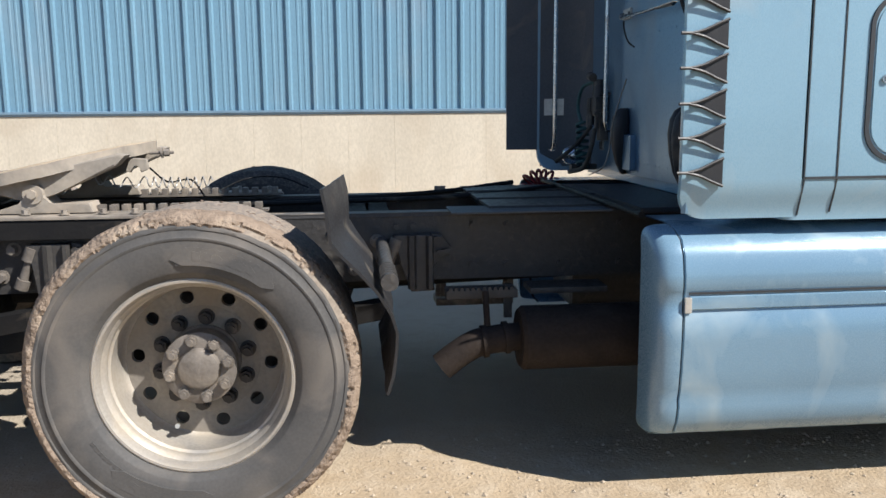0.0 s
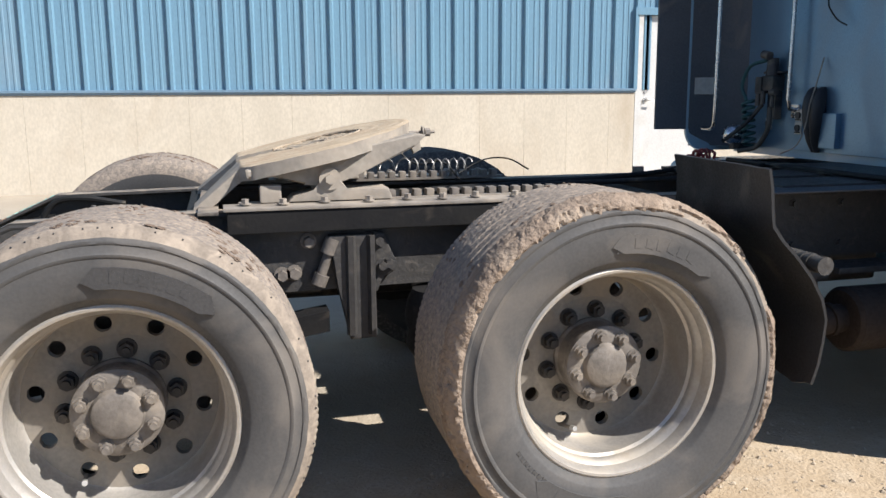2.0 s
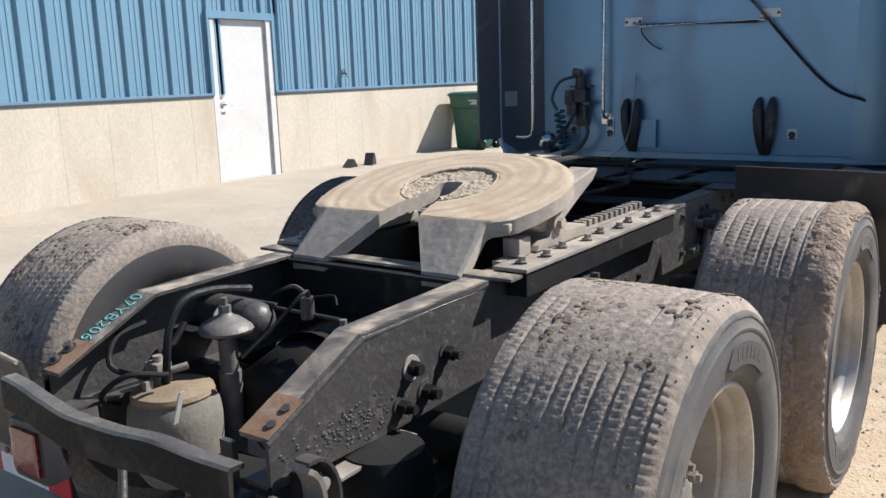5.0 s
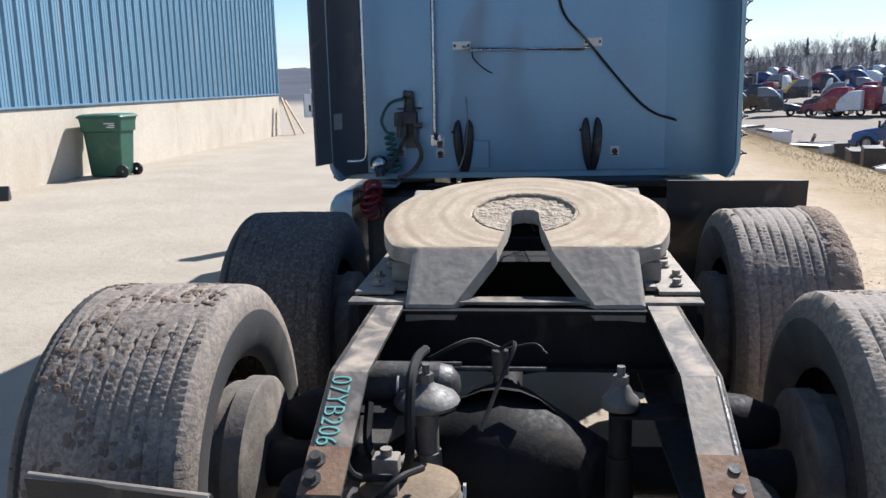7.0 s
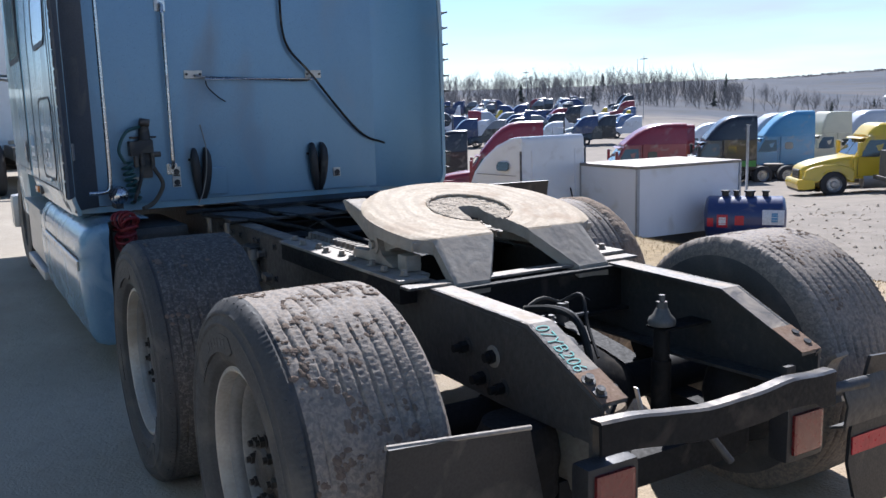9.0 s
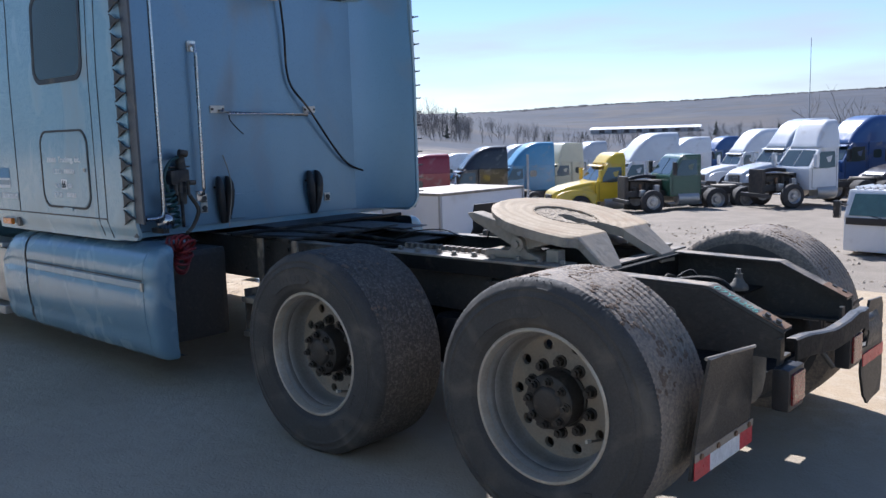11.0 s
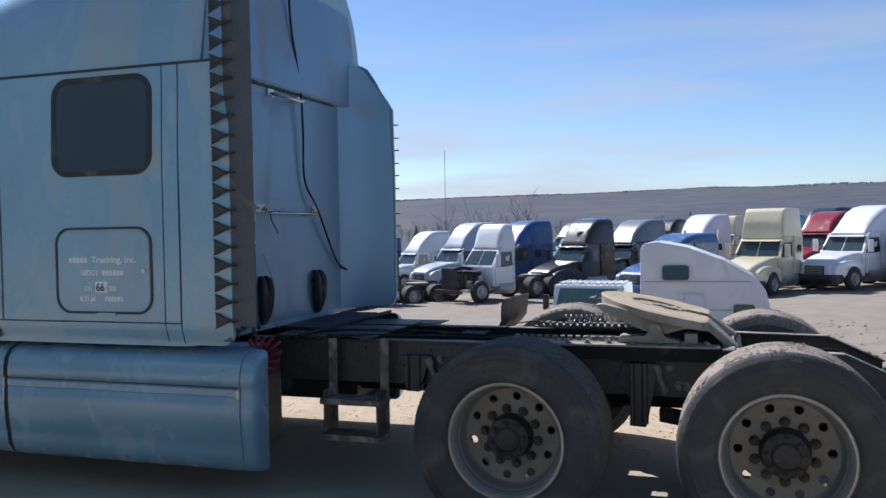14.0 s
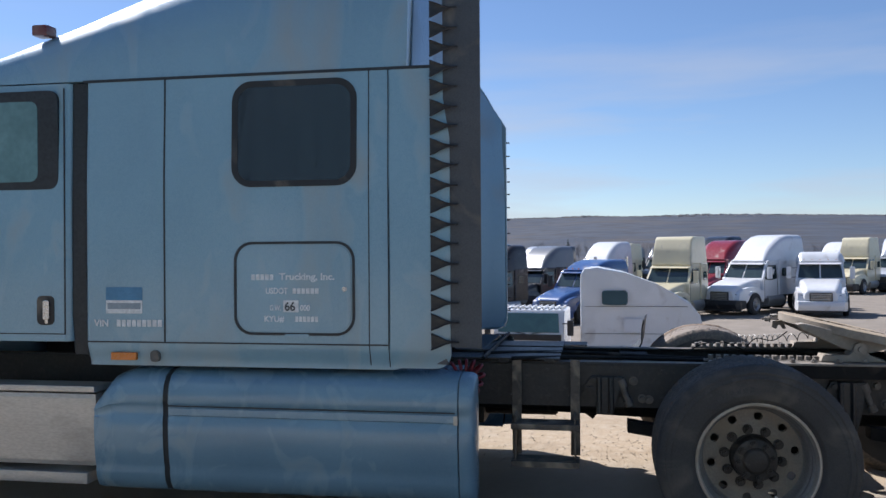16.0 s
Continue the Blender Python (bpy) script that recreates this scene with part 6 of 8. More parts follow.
# skirts over the tanks
SK = [(.80, .905), (1.02, .905), (1.105, .895), (1.160, .868), (1.190, .820), (1.2025, .76), (1.205, .715), (1.200, .708), (1.200, .640), (1.206, .632), (1.206, .54), (1.2005, .45), (1.192, .38), (1.182, .345), (1.186, .32), (1.176, .270), (1.150, .222), (1.10, .198), (.95, .195)]
for s in (-1, 1):
    bm = bmesh.new()
    rows = []
    for x, k in ((1.438, .50), (1.4385, .66), (1.441, .78), (1.447, .88), (1.460, .95), (1.480, .985), (1.508, 1.0), (1.524, 1.0)):
        rows.append([(x, s * (1.04 + (max(y, 1.04) - 1.04) * (k * 1.9 - .9)), .56 + (z - .56) * (k * .35 + .65)) for y, z in SK])
    rows.append([(1.526, s * (y - .006), z) for y, z in SK])
    loft(bm, rows, ring=False)
    sk = part("tank_skirt", bm, M["skirt"], truck, "scuffed pale blue side skirt with rounded end")
    bm = bmesh.new()
    loft(bm, [[(x, s * (y - d), z) for y, z in SK] for x, d in ((1.530, .007), (1.534, 0), (2.3, 0), (3.19, 0), (3.197, .006))], ring=False)
    part("skirt_panel", bm, M["skirt"], sk)
    bm = bmesh.new()
    loft(bm, [[(x, s * (y - d), z) for y, z in SK] for x, d in ((1.522, .009), (1.536, .009))], ring=False)
    loft(bm, [[(x, s * (y - d), z) for y, z in SK] for x, d in ((3.190, .009), (3.232, .009))], ring=False)
    part("skirt_seal", bm, M["gasket"], sk)
    bm = bmesh.new()
    rows = []
    for x, k, lift in ((3.225, 1.0, 0), (3.30, 1.0, 0), (3.45, .995, 0), (3.56, .985, .05), (3.66, .97, .20)):
        rows.append([(x, s * (.80 + (y - .80) * k), z - lift * smoothstep(.60, .90, z) * .8) for y, z in SK])
    loft(bm, rows, ring=False)
    part("skirt_front", bm, M["skirt"], sk)
    # a groove with a raised bead under it, and the catch at its end
    bm = prism(bmesh.new(), [(1.545, .699), (3.19, .699), (3.19, .7055), (1.545, .7055)], 'y', s * 1.196, s * 1.2058)
    part("groove", bm, M["gasket"], sk)
    bm = bmesh.new()
    loft(bm, [[(x, s * y, z) for y, z in ((1.198, .696), (1.2075, .690), (1.2095, .672), (1.2085, .652), (1.198, .644))] for x in (1.548, 3.188)])
    part("bead", bm, M["skirt"], sk)
    bm = box(bmesh.new(), 1.529, 1.552, min(s * 1.200, s * 1.213), max(s * 1.200, s * 1.213), .640, .690, .003)
    part("catch", bm, M["bright_plate"], sk, "small bright catch")
    bm = bmesh.new()
    box(bm, 3.665, 5.0, min(s * .8, s * 1.165), max(s * .8, s * 1.165), .33, .755, .03)
    st = part("fuel_tank", bm, M["alu"], truck, "dull aluminium tank with step")
    bm = bmesh.new()
    box(bm, 3.66, 5.0, min(s * 1.0, s * 1.19), max(s * 1.0, s * 1.19), .765, .80, .006)
    box(bm, 3.70, 5.0, min(s * 1.0, s * 1.20), max(s * 1.0, s * 1.20), .235, .30, .012)
    part("step", bm, M["alu"], st)

# fittings on the back wall
def fitting(name, bm, mat, label=""):
    return part(name, bm, M[mat], sleeper, label)
bm = bmesh.new()
tube(bm, curve_points([(1.621, 1.10, 1.062), (1.621, 1.03, 1.062), (1.621, .992, 1.075), (1.621, .982, 1.12)], 10) + [Vector((1.621, .980, 1.2)), Vector((1.621, .980, 2.2)), Vector((1.621, .980, 3.05))], .0125, 10)
fitting("grab_pole", bm, "chrome", "long chrome pole beside the back wall")
bm = bmesh.new()
tube(bm, [(1.845, .577, 2.16), (1.80, .577, 2.15), (1.79, .577, 2.1), (1.79, .577, 1.22), (1.80, .577, 1.18), (1.845, .57, 1.17)], .0115, 10)
for z in (2.15, 1.165):
    box(bm, 1.832, 1.846, .545, .609, z - .035, z + .035, .003)
fitting("grab_handle", bm, "chrome", "upright chrome grab handle")
bm = bmesh.new()
tube(bm, [(1.845, .40, 1.735), (1.80, .385, 1.728), (1.79, .35, 1.716), (1.79, -.33, 1.700), (1.80, -.37, 1.712), (1.845, -.385, 1.72)], .0105, 10)
hb = fitting("hose_bar", bm, "chrome", "horizontal chrome hose bar")
for y in (.405, -.390):
    bm = bmesh.new()
    box(bm, 1.834, 1.846, y - .055, y + .055, 1.715, 1.765, .003)
    for k in (-.042, .042):
        bo = bmesh.new()
        rod(bo, (1.834, y + k, 1.74), (1.829, y + k, 1.74), .009, 8)
        fitting("plate_bolt", bo, "black_plastic")
    fitting("bar_plate", bm, "bright_plate")
bm = bmesh.new()
tube(bm, curve_points([(1.84, .24, 2.52), (1.76, .20, 2.50), (1.72, .04, 2.49), (1.75, -.12, 2.505), (1.84, -.17, 2.53)], 16), .012, 8)
box(bm, 1.832, 1.846, .20, .28, 2.50, 2.55); box(bm, 1.832, 1.846, -.21, -.13, 2.51, 2.55)
fitting("roof_step", bm, "chrome", "chrome roof step bar")
bm = bmesh.new()
tube(bm, curve_points([(1.76, .10, 3.3), (1.775, .04, 3.0), (1.80, -.12, 2.62), (1.81, -.17, 2.30), (1.82, -.20, 1.95), (1.80, -.36, 1.74), (1.82, -.69, 1.36), (1.82, -.90, 1.26), (1.80, -1.0, 1.21), (1.80, -1.03, 1.09)], 60), .008, 8)
fitting("black_cable", bm, "black_hose", "black cable sagging across the back wall")
for y, z in ((.552, 1.145), (.552, 1.080), (-.53, 1.08), (.80, 1.096)):
    bm = bmesh.new()
    box(bm, 1.838, 1.846, y - .026, y + .026, z - .031, z + .031, .002)
    pl = fitting("socket_plate", bm, "bright_plate", "bright socket plate")
    bm = bmesh.new()
    rod(bm, (1.838, y, z), (1.829, y, z), .018, 14); box(bm, 1.832, 1.838, y - .020, y + .020, z - .026, z - .018)
    part("socket", bm, M["black_plastic"], pl)
def holder_loop(y, k, deep):
    """One lobe of a rubber hose-end holder: a bowed pad that narrows towards its foot."""
    bm = bmesh.new()
    rows = []
    for z, c, w, out in ((.965, .010, .018, .02), (1.02, .020, .026, .045), (1.10, .030, .031, .062), (1.18, .036, .032, .068), (1.24, .038, .027, .060), (1.275, .036, .017, .042), (1.288, .034, .007, .022)):
        ring = []
        for i in range(12):
            a = 2 * math.pi * i / 12
            ring.append((1.844 - deep * out * (.5 + .5 * math.cos(a)), y + k * c + w * math.sin(a) * (1 + .12 * math.cos(2 * a)), z))
        rows.append(ring)
    loft(bm, rows)
    return bm
for y in (.402, -.388):
    hl = fitting("rubber_holder", holder_loop(y, 1, 1.0), "black_plastic", "black rubber holder for hose ends")
    part("rubber_lobe", holder_loop(y, -1, 1.15), M["black_plastic"], hl)
    bm = bmesh.new()
    rod(bm, (1.845, y + .06, 1.215), (1.825, y + .07, 1.215), .008, 10)
    part("holder_stud", bm, M["frame_dark"], hl)
# pale cord hung over one holder, trailing to the deck
bm = tube(bmesh.new(), curve_points([(1.835, .385, 1.43), (1.79, .372, 1.30), (1.765, .378, 1.20), (1.76, .392, 1.10), (1.74, .425, 1.00), (1.68, .47, .955)], 24), .0035, 6)
fitting("hanging_cord", bm, "steel_dusty", "pale frayed cord")
# white plate riveted inside the corner panel
bm = bmesh.new()
loft(bm, [[(1.602, 1.1715, z), (1.712, 1.1475, z), (1.7115, 1.1445, z), (1.6015, 1.1685, z)] for z in (1.253, 1.348)])
fitting("label_plate", bm, "bright_plate", "worn pale label plate")
bm = bmesh.new()
box(bm, 1.76, 1.845, .775, .83, 1.255, 1.345, .010); rod(bm, (1.765, .80, 1.255), (1.765, .80, 1.19), .015, 10); rod(bm, (1.77, .655, 1.262), (1.77, .70, 1.262), .016, 10)
box(bm, 1.80, 1.845, .665, .815, 1.36, 1.372, .003); rod(bm, (1.76, .71, 1.45), (1.76, .765, 1.46), .022, 12)
box(bm, 1.77, 1.845, .69, .79, 1.27, 1.35, .012); rod(bm, (1.80, .735, 1.35), (1.80, .735, 1.44), .036, 14, .028); box(bm, 1.80, 1.845, .70, .77, 1.12, 1.27, .01)
rod(bm, (1.78, .70, 1.18), (1.78, .70, 1.28), .012, 10); rod(bm, (1.77, .765, 1.20), (1.77, .765, 1.27), .014, 10)
fitting("valve_block", bm, "black_plastic", "black air valve block")
bm = bmesh.new()
tube(bm, curve_points([(1.78, .76, 1.43), (1.74, .85, 1.40), (1.73, .90, 1.30), (1.74, .87, 1.22)], 16), .010, 8)
tube(bm, coil((1.745, .86, 1.22), (1.74, .82, .98), .030, 7, 10), .009, 6)
fitting("air_coil", bm, "green_hose", "blue-green coiled air hose")
bm = bmesh.new()
tube(bm, curve_points([(1.77, .70, 1.18), (1.74, .66, 1.08), (1.72, .72, .98), (1.66, .80, .95)], 16), .013, 8)
tube(bm, curve_points([(1.80, .34, 1.70), (1.80, .33, 1.66), (1.80, .27, 1.60), (1.815, .22, 1.57)], 12), .004, 8)
tube(bm, curve_points([(1.77, .765, 1.2), (1.70, .80, 1.10), (1.60, .86, 1.0)], 14), .011, 8)
fitting("loose_hose", bm, "black_hose")
bm = bmesh.new()
revolve(bm, [(-.055, .0005), (-.052, .025), (-.035, .046), (0, .055), (.02, .057), (.03, .054), (.034, .0005)], (1.705, .925, 1.035), 'x', 28)
fitting("work_lamp", bm, "chrome", "round chrome work lamp")
bm = bmesh.new()
rod(bm, (1.671, .925, 1.035), (1.666, .925, 1.035), .047, 24, .040)
fitting("lamp_lens", bm, "clear_lens")
bm = bmesh.new()
box(bm, 1.70, 1.845, .905, .945, .955, .985)
fitting("lamp_bracket", bm, "black_plastic")
bm = bmesh.new()
hose = []
for i in range(15 * 16 + 1):
    # a long coil curled up on itself and hung on its side
    q, a = 2 * math.pi * i / 240, 2 * math.pi * i / 16
    big, small = .062 + .012 * math.sin(q * 3), .044 + .010 * noise.noise(Vector((i * .06, 0, 0)))
    r = big + small * math.cos(a)
    hose.append((1.53 + r * math.cos(q), .935 + small * math.sin(a) + .02 * math.sin(q * 2), .845 + 1.15 * r * math.sin(q)))
tube(bm, hose, .0085, 6)
part("red_air_hose", bm, M["red_hose"], truck, "bundle of red coiled air hose")
bm = bmesh.new()
box(bm, 1.815, 1.845, .245, .36, .99, 1.16, .004)
fitting("back_box", bm, "paint_back")

# bonnet, bumper and steer wheels, ahead of what the walk shows
bm = bmesh.new()
rows = []
for x, w, zt, zb in ((5.1, 1.12, 2.0, .72), (5.2, 1.15, 1.98, .62), (5.8, 1.14, 1.82, .60), (6.5, 1.10, 1.62, .58), (6.9, 1.02, 1.42, .56), (7.0, .95, 1.25, .60)):
    rows.append([(x, y, zb + (zt - zb) * v) for y, v in ((-w, 0), (-w * 1.02, .45), (-w * .97, .75), (-w * .78, .95), (-w * .4, 1), (w * .4, 1), (w * .78, .95), (w * .97, .75), (w * 1.02, .45), (w, 0))])
loft(bm, rows)
part("bonnet", bm, M["paint"], truck)
bm = bmesh.new()
loft(bm, [[(5.36, y, 1.96) for y in (-1.1, 1.1)] + [(5.38, y, 1.94) for y in (1.1, -1.1)], [(5.28, y, 2.60) for y in (-1.0, 1.0)] + [(5.31, y, 2.60) for y in (1.0, -1.0)]])
part("windscreen", bm, M["cab_glass"], truck)
bm = bmesh.new()
box(bm, 6.85, 7.12, -1.18, 1.18, .32, .68, .05)
part("bumper", bm, M["alu"], truck)
for s in (-1, 1):
    bm = bmesh.new()
    revolve(bm, [(s * .86, .28), (s * .85, .40), (s * .87, .49), (s * .92, .515), (s * 1.08, .515), (s * 1.13, .49), (s * 1.15, .40), (s * 1.13, .29), (s * 1.0, .27), (s * .98, .10), (s * .98, .001)], (6.0, 0, .505), 'y', 40)
    part("steer_wheel", bm, M["sidewall"], truck)


# ---- the yard beyond: parked and dismantled trucks ----
PAINTS = {
    "white": (0.78, 0.79, 0.80), "silver": (0.50, 0.53, 0.57), "cream": (0.72, 0.65, 0.44), "yellow": (0.74, 0.52, 0.03),
    "blue": (0.045, 0.105, 0.27), "navy": (0.018, 0.035, 0.12), "sky_blue": (0.10, 0.30, 0.48), "red": (0.27, 0.022, 0.032),
    "green": (0.025, 0.09, 0.06), "brown": (0.035, 0.028, 0.024), "black": (0.016, 0.017, 0.02), "grey": (0.20, 0.21, 0.22)}
PAINT = {k: surface("truck_paint_" + k, c, tuple(q * 0.88 for q in c), 0.32, 0.0, 1.2, 60, 0.01, (0.34, 0.30, 0.25), 0.10, 1.6, coat=0.5) for k, c in PAINTS.items()}
M["engine"] = surface("greasy_engine", (0.035, 0.034, 0.034), (0.09, 0.075, 0.06), 0.6, 0.2, 6, 40, 0.3)
M["far_glass"] = glass("truck_window", (0.035, 0.055, 0.055), 0.05)
M["green_glass"] = glass("tinted_windscreen", (0.10, 0.19, 0.17), 0.06)
M["far_tyre"] = surface("yard_tyre", (0.03, 0.03, 0.031), (0.06, 0.055, 0.05), 0.85, 0, 6, 40, 0.2)
M["far_rim"] = surface("yard_rim", (0.55, 0.55, 0.55), (0.35, 0.34, 0.33), 0.4, 0.7, 6, 40, 0.05)
M["tank_blue"] = surface("tank_blue_paint", (0.016, 0.03, 0.115), (0.03, 0.045, 0.14), 0.35, 0.0, 3, 50, 0.02, DUST, 0.1, coat=0.4)
M["box_white"] = surface("white_panel", (0.76, 0.77, 0.80), (0.70, 0.71, 0.74), 0.5, 0, 1.2, 50, 0.03, (0.5, 0.46, 0.4), 0.12, 1.5)
M["grating"] = surface("galvanised_trim", (0.42, 0.43, 0.45), rough=0.45, metal=0.6, scale=6, bump=0.05)


def shared(name, me, parent, m=None, label=""):
    ob = new(name, me)
    ob.parent = parent
    if m:
        ob.matrix_basis = m
    if label:
        ob["label"] = label
    return ob


def wheel_mesh(w, dish):
    bm = bmesh.new()
    prof = [(-w / 2, 0.31), (-w / 2, 0.40), (-w / 2 + 0.03, 0.49), (-w / 2 + 0.07, 0.515), (w / 2 - 0.07, 0.515), (w / 2 - 0.03, 0.49), (w / 2, 0.40), (w / 2, 0.31)]
    revolve(bm, prof, seg=24)
    ob = link_mesh("tyre", bm, M["far_tyre"])
    tyre = ob.data
    bpy.data.objects.remove(ob)
    bm = bmesh.new()
    e = w / 2
    revolve(bm, [(e, 0.315), (e - 0.03, 0.29), (dish, 0.25), (dish, 0.14), (dish + 0.09, 0.11), (dish + 0.10, 0.0)], seg=20)
    revolve(bm, [(-e, 0.315), (-e + 0.05, 0.26), (0, 0.1), (0, 0.0)], seg=16)
    ob = link_mesh("rim", bm, M["far_rim"])
    rim = ob.data
    bpy.data.objects.remove(ob)
    return tyre, rim


FRONT_WHEEL, REAR_WHEEL = wheel_mesh(0.29, 0.06), wheel_mesh(0.60, 0.12)


def squeeze(bm, f):
    for v in bm.verts:
        v.co.y *= f(v.co.x, v.co.z)
    return bm


def nose_taper(x, z):
    return 1 - 0.20 * smoothstep(-0.6, 1.25, x) - 0.05 * smoothstep(1.0, 1.6, z)


def roof_taper(x, z):
    return 1 - 0.13 * smoothstep(2.0, 4.1, z) - 0.10 * smoothstep(-2.4, -1.2, x) * smoothstep(1.6, 2.6, z)


def arch(x, w, z0, z1, r, lean=0.0, n=4):
    """A cross-section at x: upright sides leaning in a little, rounded shoulders, a flat top."""
    out = [(x, -w, z0)]
    for sy, a0 in ((-1, 180), (1, 90)):
        for i in range(n + 1):
            a = radians(a0 - 90 * i / n)
            z = z1 - r + r * math.sin(a)
            y = sy * (w - r) + r * math.cos(a)
            out.append((x, y * (1 - lean * (z - z0) / max(z1 - z0, .01)), z))
    return out + [(x, w, z0)]


def lorry(label, paint, heading, at, roof=3.9, sleeper=1.7, bonnet=True, chassis=6.4, roof_paint=None, stack=False, second=None, group="parked trucks", window=True, stripe=None, drives=2, boxy=False):
    """A conventional truck, front axle at the origin, nose to +x. roof: full height; sleeper: its length, 0 for a day cab."""
    t = holder("parked_truck", label, "truck", group)
    P = PAINT[paint]
    back = -2.2 - sleeper
    # bonnet with wheel arches, or the bare engine
    if bonnet:
        bm = bmesh.new()
        loft(bm, [arch(x, w, .60, zt, r, .10) for x, w, zt, r in ((-.80, 1.00, 1.66, .16), (-.45, .99, 1.62, .17), (.10, .95, 1.54, .19), (.60, .90, 1.43, .21), (.95, .84, 1.31, .20), (1.12, .78, 1.21, .17), (1.19, .71, 1.12, .13))])
        bo = part("bonnet", bm, P, t)
        for s in (-1, 1):
            wheel_arch = [(0.60 * math.cos(radians(a)), 0.52 + 0.60 * math.sin(radians(a))) for a in range(4, 177, 14)]
            poly = [(1.10, .54)] + wheel_arch + [(-.80, .56), (-.82, 1.06), (-.52, 1.24), (-.10, 1.31), (.40, 1.30), (.78, 1.22), (1.06, 1.08), (1.16, .76)]
            bm = prism(bmesh.new(), poly, 'y', s * .66, s * 1.13, .06)
            part("fender", squeeze(bm, lambda x, z: 1 - .13 * smoothstep(.2, 1.2, x) - .06 * smoothstep(.9, 1.3, z)), P, bo)
        bm = bmesh.new()
        box(bm, 1.05, 1.235, -0.48, 0.48, 0.56, 1.10, 0.06)
        g = part("grille", bm, M["engine"], t, "dark radiator grille")
        bm = bmesh.new()
        for k in range(6):
            box(bm, 1.225, 1.245, -0.42, 0.42, 0.63 + 0.075 * k, 0.66 + 0.075 * k, 0.004)
        tagged(part("grille_insert", bm, M["chrome"], g), kind="stuff")
        for s in (-1, 1):
            bm = squeeze(box(bmesh.new(), 0.80, 1.10, s * 0.82 - 0.16, s * 0.82 + 0.16, 0.80, 1.00, 0.05), lambda x, z: 1 - .14 * smoothstep(.7, 1.15, x))
            part("headlight", bm, M["clear_lens"], t, "clear headlight")
        bm = prism(bmesh.new(), [(1.34, 0.30), (1.40, 0.52), (1.36, 0.70), (1.14, 0.72), (0.72, 0.70), (0.72, 0.34), (1.1, 0.28)], 'y', -1.10, 1.10, 0.04)
        bu = part("bumper", squeeze(bm, lambda x, z: 1 - 0.16 * smoothstep(0.9, 1.5, x)), PAINT[second] if second else M["black_plastic"] if roof > 3.3 else P, t)
        for s in (-1, 1):
            part("fog_lamp", box(bmesh.new(), 1.20, 1.33, s * 0.70 - 0.09, s * 0.70 + 0.09, 0.42, 0.54, 0.03), M["engine"], bu)
        part("valance", box(bmesh.new(), 0.75, 1.32, -0.86, 0.86, 0.20, 0.32, 0.03), M["black_plastic"], t, "black lower valance")
        part("sun_visor", prism(bmesh.new(), [(-1.16, 2.40), (-1.02, 2.34), (-1.03, 2.32), (-1.26, 2.36)], 'y', -0.90, 0.90), P, t)
    else:
        bm = bmesh.new()
        box(bm, 0.86, 1.04, -0.46, 0.46, 0.62, 1.62, 0.03)
        part("radiator", bm, M["engine"], t, "exposed radiator")
        en = part("engine", box(bmesh.new(), -0.75, 0.72, -0.30, 0.30, 0.62, 1.42, 0.06), M["engine"], t, "greasy exposed engine")
        for k in range(9):
            x, y = -0.6 + 0.14 * k, 0.34 * (-1) ** k
            part("engine_pipe", rod(bmesh.new(), (x, y, 0.75), (x + 0.05, y, 1.25 + 0.15 * math.sin(k * 2.1)), 0.07 + 0.02 * (k % 3), 8), M["engine"] if k % 3 else M["rust"], en)
        part("intake_duct", tube(bmesh.new(), curve_points([(-0.72, -0.42, 1.50), (-0.2, -0.46, 1.56), (0.35, -0.40, 1.50), (0.80, -0.30, 1.36)], 12), 0.085, 10), M["black_plastic"], en)
        part("coolant_hose", tube(bmesh.new(), curve_points([(-0.5, 0.40, 1.30), (0.1, 0.48, 1.40), (0.86, 0.36, 1.42)], 10), 0.05, 8), M["black_hose"], en)
        for k, (x, y) in enumerate(((.30, .62), (.0, -.66), (-.35, .60))):
            part("loose_bracket", box(bmesh.new(), x - .12, x + .12, y - .10, y + .10, .72 + .1 * k, 1.02 + .1 * k, .03), (M["alu"], M["engine"], M["grating"])[k], en)
        bm = box(bmesh.new(), 0.95, 1.10, -0.95, 0.95, 0.45, 0.62, 0.03)
        part("bumper_beam", bm, M["frame"], t)
    # cab, sleeper and roof
    bm = prism(bmesh.new(), [(-0.78, 0.72), (-0.76, 1.62), (-1.30, 2.42), (-1.46, 2.52), (-2.2, 2.52), (-2.2, 0.72)], 'y', -1.08, 1.08, 0.06)
    cab = part("cab", squeeze(bm, roof_taper), P, t)
    RP = PAINT[roof_paint] if roof_paint else P
    if sleeper:
        bm = prism(bmesh.new(), [(-2.206, 0.86), (-2.206, min(roof, 2.55)), (back, min(roof, 2.55)), (back, 0.86)], 'y', -1.12, 1.12, 0.06)
        sl = part("sleeper", squeeze(bm, roof_taper), P, t)
        if window:
            for s in (-1, 1):
                bm = prism(bmesh.new(), rounded(-2.9, -2.45, 1.75, 2.15, 0.1, 3), 'y', s * 1.117 - 0.01, s * 1.117 + 0.01)
                part("window", squeeze(bm, roof_taper), M["far_glass"], sl)
